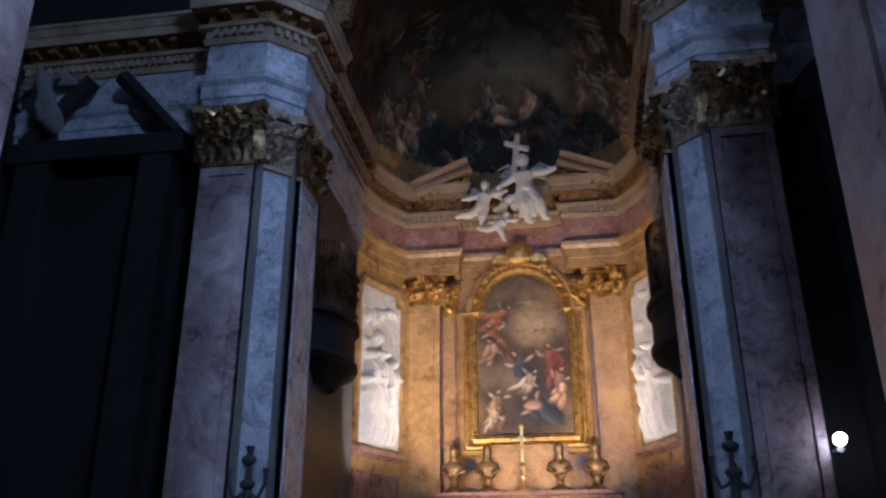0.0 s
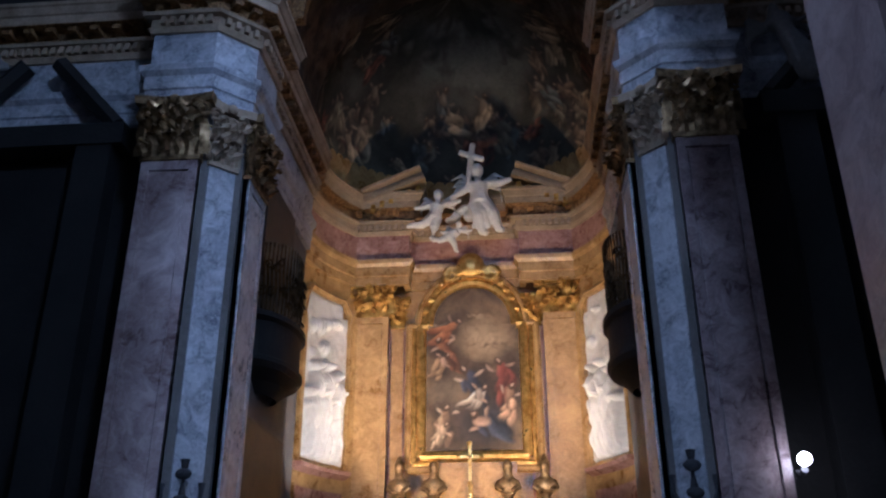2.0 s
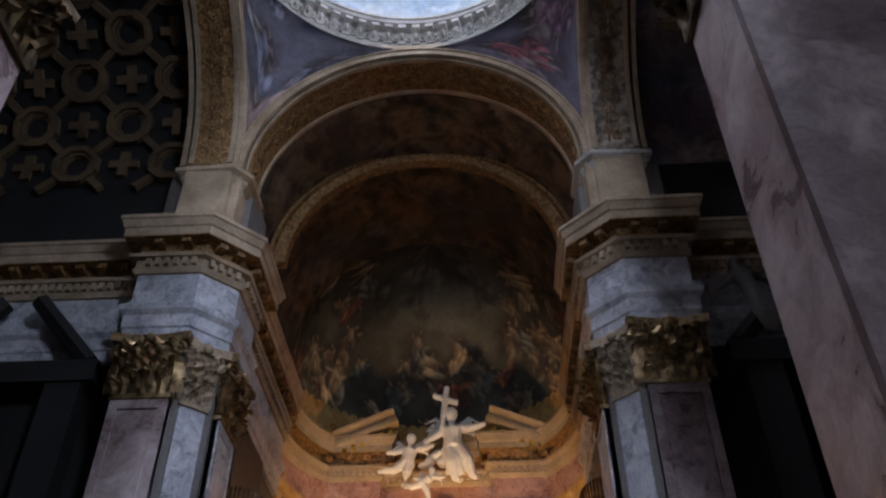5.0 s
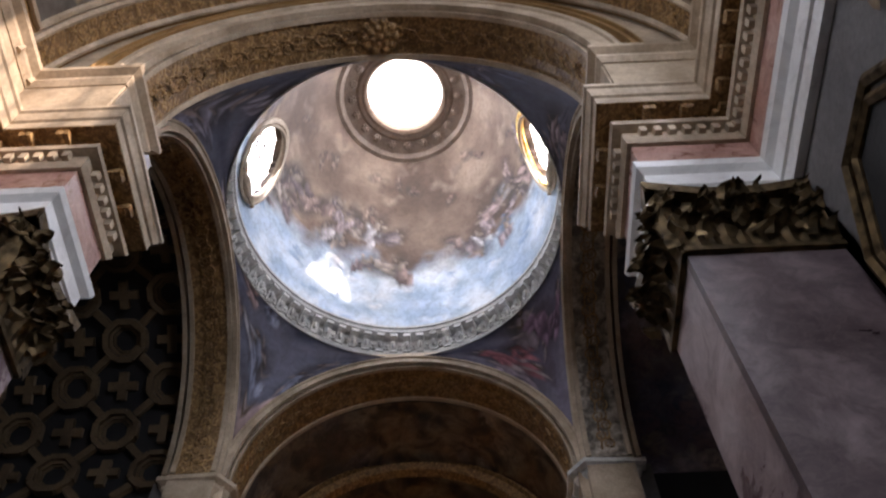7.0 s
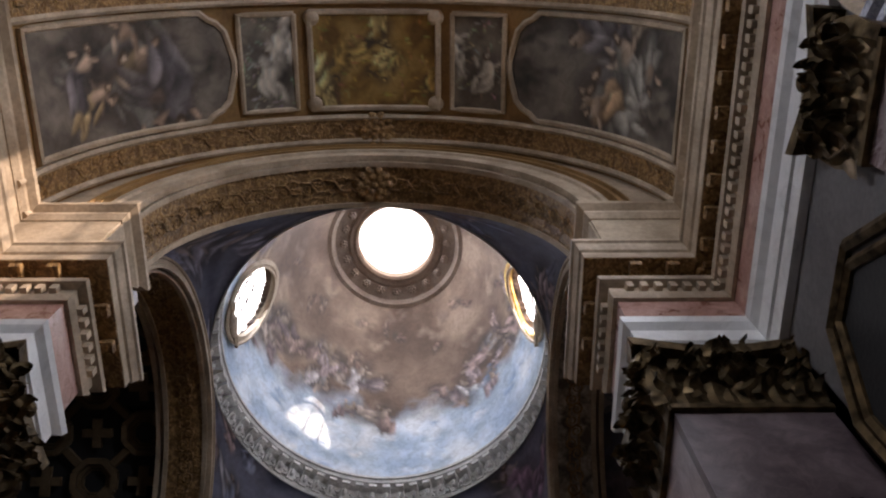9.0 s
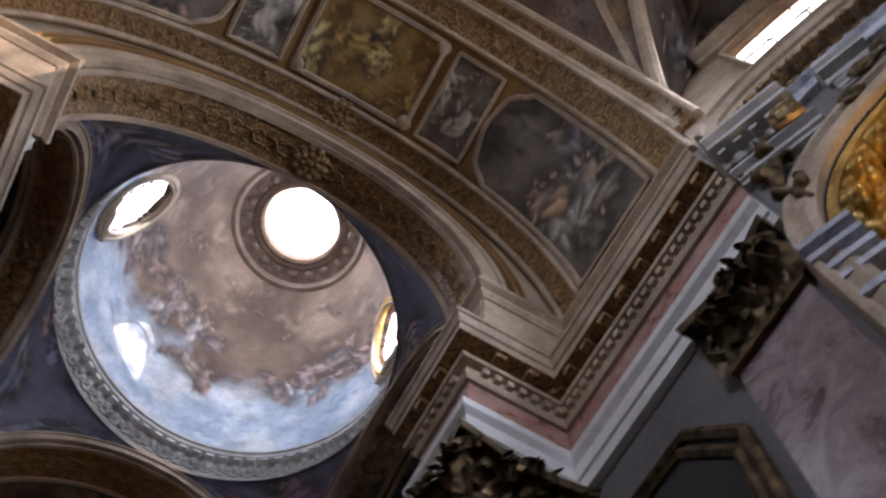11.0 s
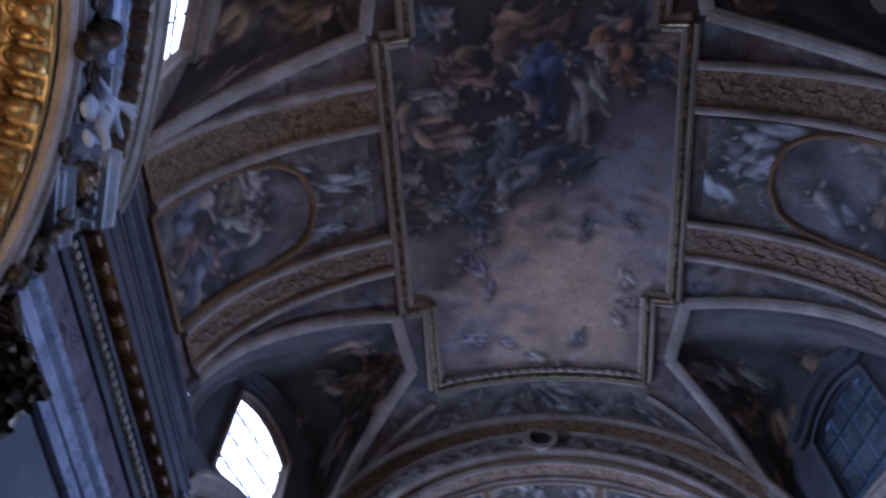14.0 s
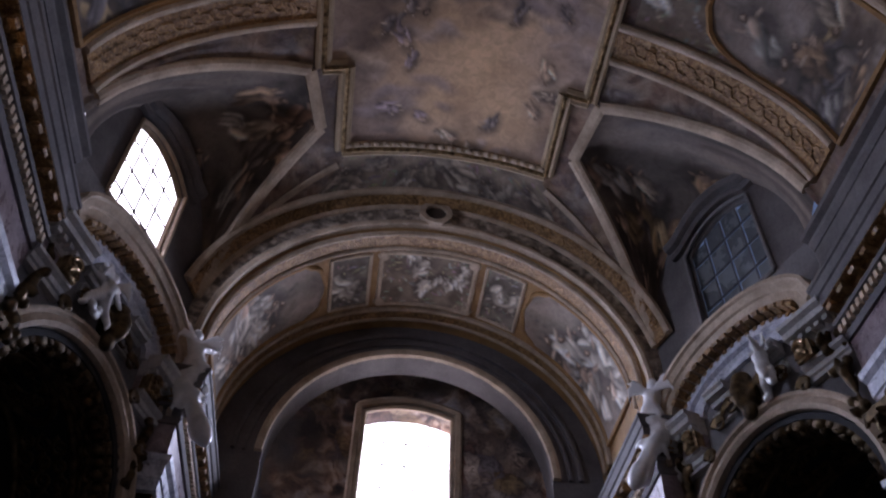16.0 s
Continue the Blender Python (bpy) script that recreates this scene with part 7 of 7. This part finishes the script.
# nave windows with leaded panes
for s_ in (-1, 1):
    for d, ((ax, ay), (bx, by)) in enumerate(DIAG):
        L = math.hypot(bx - ax, by - ay)
        t = Vector((s_ * (bx - ax), by - ay, 0)) / L
        n = Vector((t.y, -t.x, 0))
        if n.x * s_ < 0:
            n = -n
        wo = empty("window_nave_%s_%d" % ("east" if s_ > 0 else "west", d + 1), label="leaded nave window in a deep stucco reveal", category="window", kind="structure")

        def wp(k, z, off, s_=s_, ax=ax, ay=ay, t=t, n=n, L=L):
            p = Vector((s_ * ax, ay, 0)) + t * (L * k) + n * off
            return (p.x, p.y, z)

        q = Soup()
        wa, wb = WIN_K[d]
        ol = [(wa, W_Z0), (wa, window_top(wa, d))] + [(k, window_top(k, d)) for k in span(wa, wb, 10)[1:-1]] + [(wb, window_top(wb, d)), (wb, W_Z0)]
        ol.append(ol[0])
        for (ka, za), (kb, zb) in zip(ol, ol[1:]):
            q.tube([wp(ka, za, 0.12), wp(kb, zb, 0.12)], [0.07, 0.07], 6)
            q.tube([wp(ka, za, -0.03), wp(kb, zb, -0.03)], [0.05, 0.05], 6)
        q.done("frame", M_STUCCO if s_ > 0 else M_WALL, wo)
        # moulded hood over the window head, shade put into its colour at far windows
        hk = span(wa - 0.07, wb + 0.07, 16)
        hp = [Vector(wp(k, window_top(min(max(k, wa), wb), d) + 0.12, 0.0)) for k in hk]
        q = Soup()
        q.sweep(hp, [(0, -0.02), (0, 0.12), (0.08, 0.16), (0.16, 0.14), (0.2, 0.26), (0.32, 0.3), (0.36, 0.3), (0.38, -0.02)], [(Vector((0, 0, 1)), -n)] * len(hp))
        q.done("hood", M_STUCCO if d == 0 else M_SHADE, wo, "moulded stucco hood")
        q = Soup()
        for k in span(wa, wb, 4)[1:-1]:
            q.tube([wp(k, W_Z0, 0.16), wp(k, window_top(k, d), 0.16)], [0.022, 0.022], 5)
        for z in span(W_Z0, WIN_Z[d], 4)[1:-1]:
            q.tube([wp(wa, z, 0.16), wp(wb, z, 0.16)], [0.022, 0.022], 5)
        q.done("lead_bars", M_LEAD, wo)
        # far west window: the dim outside is put into opaque grey panes
        if s_ < 0 and d == 1:
            for i in range(4):
                for j in range(4):
                    k0, k1 = wa + (wb - wa) * i / 4 + 0.004, wa + (wb - wa) * (i + 1) / 4 - 0.004
                    z0, z1 = W_Z0 + (WIN_Z[d] - W_Z0) * j / 4 + 0.02, W_Z0 + (WIN_Z[d] - W_Z0) * (j + 1) / 4 - 0.02
                    if j == 3:
                        z1 = min(z1, window_top((k0 + k1) / 2, d))
                    pq = Soup()
                    pq.add([wp(k0, z0, 0.2), wp(k1, z0, 0.2), wp(k1, z1, 0.2), wp(k0, z1, 0.2), wp(k0, z0, 0.22), wp(k1, z0, 0.22), wp(k1, z1, 0.22), wp(k0, z1, 0.22)], [(0, 1, 2, 3), (4, 7, 6, 5), (0, 4, 5, 1), (1, 5, 6, 2), (2, 6, 7, 3), (3, 7, 4, 0)])
                    pq.done("pane", M_PANE, wo, "opaque leaded pane, grey for the shaded outside")
        # arched cornice over the chapel
        ks = span(0.0, 1.0, 36)
        path = [Vector(wp(k, rise(k), 0.0)) for k in ks]
        fr = []
        for i, k in enumerate(ks):
            tg = (path[min(i + 1, 36)] - path[max(i - 1, 0)]).normalized()
            up = n.cross(tg)
            up = up if up.z > 0 else -up
            fr.append((up, -n))
        ac = empty("arched_cornice", label="stone cornice arching over a side chapel", category="cornice", kind="structure")
        q = Soup()
        q.sweep(path, [(0, -0.05), (0, 0.5), (-0.07, 0.5), (-0.10, 0.45), (-0.24, 0.41), (-0.26, 0.36), (-0.42, 0.34), (-0.44, 0.14), (-0.5, 0.12), (-0.52, -0.05)], fr)
        q.done("cornice", M_STUCCO, ac)
        q = Soup()
        q.sweep(path, [(-0.6, -0.05), (-0.6, 0.16), (-0.8, 0.2), (-0.85, 0.12), (-1.05, 0.1), (-1.05, -0.05)], fr)
        q.done("lower_moulding", M_GREY, ac)
        ms = []
        for i in range(2, 35, 2):
            up, o_ = fr[i]
            x = up.cross(o_)
            p = path[i] - up * 0.56 + o_ * 0.04
            ms.append(Matrix(((x.x, o_.x, up.x, p.x), (x.y, o_.y, up.y, p.y), (x.z, o_.z, up.z, p.z), (0, 0, 0, 1))))
        share("modillion", MODILLION, ms, ac)
        # chapel: archivolt, soffit gilded where lit and black for shade elsewhere, closed recess
        ch = empty("chapel_%s_%d" % ("east" if s_ > 0 else "west", d + 1), label="side chapel arch with a stucco vault, black where unlit", category="chapel", kind="structure")
        (ax2, ay2), (bx2, by2), KC, AR, AZ = LOW[d]
        L2 = math.hypot(bx2 - ax2, by2 - ay2)
        t = Vector((s_ * (bx2 - ax2), by2 - ay2, 0)) / L2
        n = Vector((t.y, -t.x, 0))
        if n.x * s_ < 0:
            n = -n

        def cp(k, z, off, s_=s_, ax2=ax2, ay2=ay2, t=t, n=n, L2=L2):
            p = Vector((s_ * ax2, ay2, 0)) + t * (L2 * k) + n * off
            return (p.x, p.y, z)

        aa = span(0, PI, 32)
        base = [Vector(cp(KC + AR / L2 * math.cos(a), AZ + AR * math.sin(a), 0)) for a in aa]
        frr = [(t * math.cos(a) + Vector((0, 0, math.sin(a))), -n) for a in aa]
        legs0 = [base[0] - Vector((0, 0, AZ - 0.1)), *base, base[-1] - Vector((0, 0, AZ - 0.1))]
        legf = [frr[0], *frr, frr[-1]]
        q = Soup()
        q.sweep(legs0, [(0, -0.02), (0, 0.10), (0.08, 0.14), (0.2, 0.10), (0.24, 0.16), (0.30, 0.16), (0.32, -0.02)], legf)
        q.done("archivolt", M_STUCCO, ch)
        # unlit chapels carry their darkness in the materials picked here
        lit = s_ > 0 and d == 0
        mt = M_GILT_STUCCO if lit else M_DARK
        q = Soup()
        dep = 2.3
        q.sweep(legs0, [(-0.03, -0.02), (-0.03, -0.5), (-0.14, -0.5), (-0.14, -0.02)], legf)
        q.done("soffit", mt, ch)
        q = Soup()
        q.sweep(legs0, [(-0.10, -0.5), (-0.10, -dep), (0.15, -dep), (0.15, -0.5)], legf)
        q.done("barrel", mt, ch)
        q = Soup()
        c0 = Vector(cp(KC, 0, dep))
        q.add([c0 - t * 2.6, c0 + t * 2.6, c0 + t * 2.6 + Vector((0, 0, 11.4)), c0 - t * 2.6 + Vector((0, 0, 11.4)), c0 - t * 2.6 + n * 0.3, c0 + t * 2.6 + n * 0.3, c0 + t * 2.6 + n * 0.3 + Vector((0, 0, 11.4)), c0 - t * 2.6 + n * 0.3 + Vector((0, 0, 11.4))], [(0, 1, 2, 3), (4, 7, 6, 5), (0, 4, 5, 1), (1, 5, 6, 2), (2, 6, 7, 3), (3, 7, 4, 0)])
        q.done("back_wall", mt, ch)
        rim = Soup()
        rim.block(-0.05, 0.05, -0.02, 0.05, -0.1, 0.06)
        scroll(rim, pose(0, 0.05, 0.05), 0.06, 0.022)
        scroll(rim, pose(0, 0.05, -0.07), 0.045, 0.02)
        rim.ball(pose(0, 0.06, -0.01), 0.045, 0.035, 0.05, 7, 5)
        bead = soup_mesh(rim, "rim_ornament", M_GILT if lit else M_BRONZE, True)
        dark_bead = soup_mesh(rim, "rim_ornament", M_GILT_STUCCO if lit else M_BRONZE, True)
        ms = []
        for i in range(25):
            a = PI * (i + 0.5) / 25
            e1 = t * math.cos(a) + Vector((0, 0, math.sin(a)))
            p = Vector(cp(KC, AZ, 0.26)) + e1 * (AR - 0.14)
            tg = t * -math.sin(a) + Vector((0, 0, math.cos(a)))
            ms.append(Matrix(((tg.x, -e1.x, n.x, p.x), (tg.y, -e1.y, n.y, p.y), (tg.z, -e1.z, n.z, p.z), (0, 0, 0, 1))) @ Matrix.Diagonal((2.3, 2.4, 2.2, 1) if i % 2 else (1.7, 1.7, 2.0, 1)))
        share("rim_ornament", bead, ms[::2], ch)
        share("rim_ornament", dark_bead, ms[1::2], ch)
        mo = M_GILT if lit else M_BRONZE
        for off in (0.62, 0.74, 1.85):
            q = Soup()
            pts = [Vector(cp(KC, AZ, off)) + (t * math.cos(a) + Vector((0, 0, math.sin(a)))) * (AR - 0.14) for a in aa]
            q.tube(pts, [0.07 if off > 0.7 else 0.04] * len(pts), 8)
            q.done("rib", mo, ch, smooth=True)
        rs = random.Random(d + 3)

        def on_barrel(a, off, lift=0.12):
            return Vector(cp(KC, AZ, off)) + (t * math.cos(a) + Vector((0, 0, math.sin(a)))) * (AR - lift)

        for grow, th in ((1.0, 0.075), (0.78, 0.035), (0.42, 0.04)):
            q = Soup()
            ring_p = [on_barrel(1.5 + 0.50 * grow * math.cos(2 * PI * k / 32), 1.3 + 0.47 * grow * math.sin(2 * PI * k / 32)) for k in range(33)]
            q.tube(ring_p, [th] * 33, 8)
            q.done("medallion_ring", mo, ch, smooth=True)

        def curl(a, off, r):
            e1 = t * math.cos(a) + Vector((0, 0, math.sin(a)))
            tg = t * -math.sin(a) + Vector((0, 0, math.cos(a)))
            p = Vector(cp(KC, AZ, off)) + e1 * (AR - 0.13)
            q = Soup()
            scroll(q, Matrix(((tg.x, -e1.x, n.x, p.x), (tg.y, -e1.y, n.y, p.y), (tg.z, -e1.z, n.z, p.z), (0, 0, 0, 1))), r, 0.05)
            q.done("scroll_ornament", mo, ch, smooth=True)

        for k in range(9):
            curl(1.5 + 0.3 * math.cos(0.7 * k), 1.3 + 0.28 * math.sin(0.7 * k), 0.13)
        for k in range(12):
            for a in (0.25 + 0.055 * k, PI - 0.25 - 0.055 * k):
                curl(a, (0.98, 1.3, 1.62)[k % 3] + rs.uniform(-0.04, 0.04), rs.uniform(0.13, 0.2))
        for k in range(16):
            p = Vector(cp(KC + rs.uniform(-0.3, 0.3), rs.uniform(AZ - 0.6, AZ + 1.6), 2.24))
            q = Soup()
            scroll(q, Matrix.Translation(p) @ Matrix(((t.x, n.x, 0, 0), (t.y, n.y, 0, 0), (0, 0, 1, 0), (0, 0, 0, 1))), rs.uniform(0.15, 0.3), 0.06)
            q.done("scroll_ornament", mo, ch, smooth=True)
        # impost mouldings and piers beside the arch
        for e in (KC - AR / L2 - (0.01 if d == 0 else 0.035), KC + AR / L2 + 0.035):
            q = Soup()
            for z, gw in ((8.3, 0.14), (8.46, 0.2), (8.1, 0.1), (7.9, 0.08), (7.5, 0.1)):
                q.box(Matrix.Translation(cp(e, z, -0.05)) @ Matrix(((t.x, n.x, 0, 0), (t.y, n.y, 0, 0), (0, 0, 1, 0), (0, 0, 0, 1))), 0.5, gw * 2, 0.1)
            q.done("impost", M_GREY, ch)
        # broken entablature with gilded brackets between the arch and its cornice
        for ka, kb, zb, deep in ((0.0, 0.21, 10.72, 1.0), (0.79, 1.0, 10.72, 1.0), (0.29, 0.41, 11.3, 0.6), (0.59, 0.71, 11.3, 0.6)):
            st = empty("broken_entablature", label="short moulded entablature block under an arched cornice", category="entablature", kind="structure")
            kc_ = 0.5 * (ka + kb)
            for nm, prof_, mt_ in (("lower_moulding", [(0, 0), (0.12, 0), (0.12, 0.08), (0.16, 0.1), (0.16, 0.2), (0.24, 0.25), (0.24, 0.31), (0, 0.33)], M_PALE),
                                   ("frieze", [(0, 0.33), (0.11, 0.33), (0.11, 0.62), (0, 0.62)], M_MAUVE),
                                   ("cornice", [(0, 0.62), (0.16, 0.62), (0.2, 0.7), (0.2, 0.76), (0.42, 0.8), (0.42, 0.92), (0.5, 0.98), (0.5, 1.06), (0, 1.1)], M_PALE)):
                if deep < 1 and nm == "frieze":
                    continue
                q = Soup()
                ends = [Vector(wp(ka, zb, 0.0)), Vector(wp(kb, zb, 0.0))]
                nn = Vector(wp(0.5, 0, -1.0)) - Vector(wp(0.5, 0, 0.0))
                q.sweep(ends, [(a * deep, b * (1.0 if deep == 1 else 0.62)) for a, b in prof_], [(nn, Vector((0, 0, 1)))] * 2)
                q.done(nm, mt_, st)
            if deep == 1:
                tt = (ends[1] - ends[0]).normalized()
                fm = Matrix(((tt.x, nn.x, 0, 0), (tt.y, nn.y, 0, 0), (0, 0, 1, 0), (0, 0, 0, 1)))
                for kk_ in (kc_ + (0.06 if ka < 0.5 else -0.06),):
                    q = Soup()
                    q.box(Matrix.Translation(wp(kk_, zb + 0.48, -0.16)) @ fm, 0.34, 0.3, 0.34)
                    q.done("bracket", M_CAP, st, "gilded bracket block")
                    q = Soup()
                    for zz_ in (0.36, 0.58):
                        scroll(q, Matrix.Translation(wp(kk_, zb + zz_, -0.34)) @ fm, 0.13, 0.045)
                    q.done("volute", M_CAP, st)
                for i in range(5):
                    q = Soup()
                    q.box(Matrix.Translation(wp(ka + (kb - ka) * (i + 0.5) / 5, zb + 0.73, -0.26)) @ fm, 0.1, 0.16, 0.09)
                    q.done("dentil", M_PALE, st)
        # cartouche, scrolls and a cherub over the arch
        rr = random.Random(d * 2 + s_ + 5)
        q = Soup()
        for dx, dz, sx, sz in ((0, 0, 0.3, 0.38), (0.0, 0.34, 0.2, 0.14), (0, -0.36, 0.14, 0.16)):
            p = Vector(wp(0.5 + dx / L, 11.35 + dz, -0.2))
            q.ball(Matrix.Translation(p), sx, 0.18, sz, 10, 7)
        for e in (-1, 1):
            for k in range(3):
                p = Vector(wp(0.5 + e * (0.42 + 0.38 * k) / L, 11.4 - 0.16 * k * k, -0.16))
                scroll(q, Matrix.Translation(p) @ Matrix(((t.x, n.x, 0, 0), (t.y, n.y, 0, 0), (0, 0, 1, 0), (0, 0, 0, 1))), 0.22 - 0.03 * k, 0.06)
        carved(q, "cartouche", M_BRONZE, "gilded cartouche with scrolls over a chapel arch", "cartouche", 0.035)
        g = Soup()
        p = wp(0.68 if d == 0 else 0.36, 11.05, -0.3)
        winged(g, Vector(p) + Vector((0, 0, 0.4)), 0.95, rr.uniform(-20, 20), -60, 95, -25, 40, 60)
        for k in range(6):
            g.ball(Matrix.Translation(Vector(p) + Vector((0, rr.uniform(-0.3, 0.3), rr.uniform(-0.1, 0.35)))), 0.07, 0.12, 0.07, 8, 6)
        carved(g, "cherub_statue", M_WHITE, "small pale stucco cherub perched over a chapel arch", "statue", 0.025)
        # leafy swags along the wall under the cornice
        for k in (0.06, 0.94):
            q = Soup()
            for j in range(14):
                p = Vector(wp(k + rr.uniform(-0.05, 0.05), 10.2 + rr.uniform(-0.9, 1.2), -0.1 - rr.random() * 0.12))
                leaf(q, Matrix.Translation(p) @ Matrix.Rotation(rr.uniform(0, 6.3), 4, "Y"), 0.22, 0.34, 0.12)
                q.ball(Matrix.Translation(p), 0.09, 0.09, 0.09, 7, 5)
            q.tube([Vector(wp(k + 0.02 * math.sin(5 * j), 9.4 + 0.42 * j, -0.12)) for j in range(6)], [0.05, 0.07, 0.09, 0.09, 0.07, 0.05], 8)
            carved(q, "swag", M_BRONZE, "dull gilded leaf swag beside a chapel arch", "ornament", 0.03)

# angels on the cornice at the feet of the end arch
for s_ in (-1, 1):
    g = Soup()
    rr = random.Random(40 + s_)
    winged(g, Vector((s_ * 4.45, Y3 + 0.35, 12.2)), 1.25, s_ * 14, -s_ * 110, s_ * 70, -20, 15, s_ * 30)
    for k in range(9):
        g.ball(pose(s_ * 4.42 + rr.uniform(-0.2, 0.2), Y3 + 0.35, 12.1 - 0.1 * k), rr.uniform(0.13, 0.22), 0.2, 0.16, 8, 6)
    draped(g, s_ * 3.95, Y3 + 0.3, 10.6, 1.2, s_ * 30, s_ * 20, False, 0.2, rr)
    carved(g, "angel_statue", M_WHITE, "white stucco angel leaning from the cornice", "statue", 0.045)
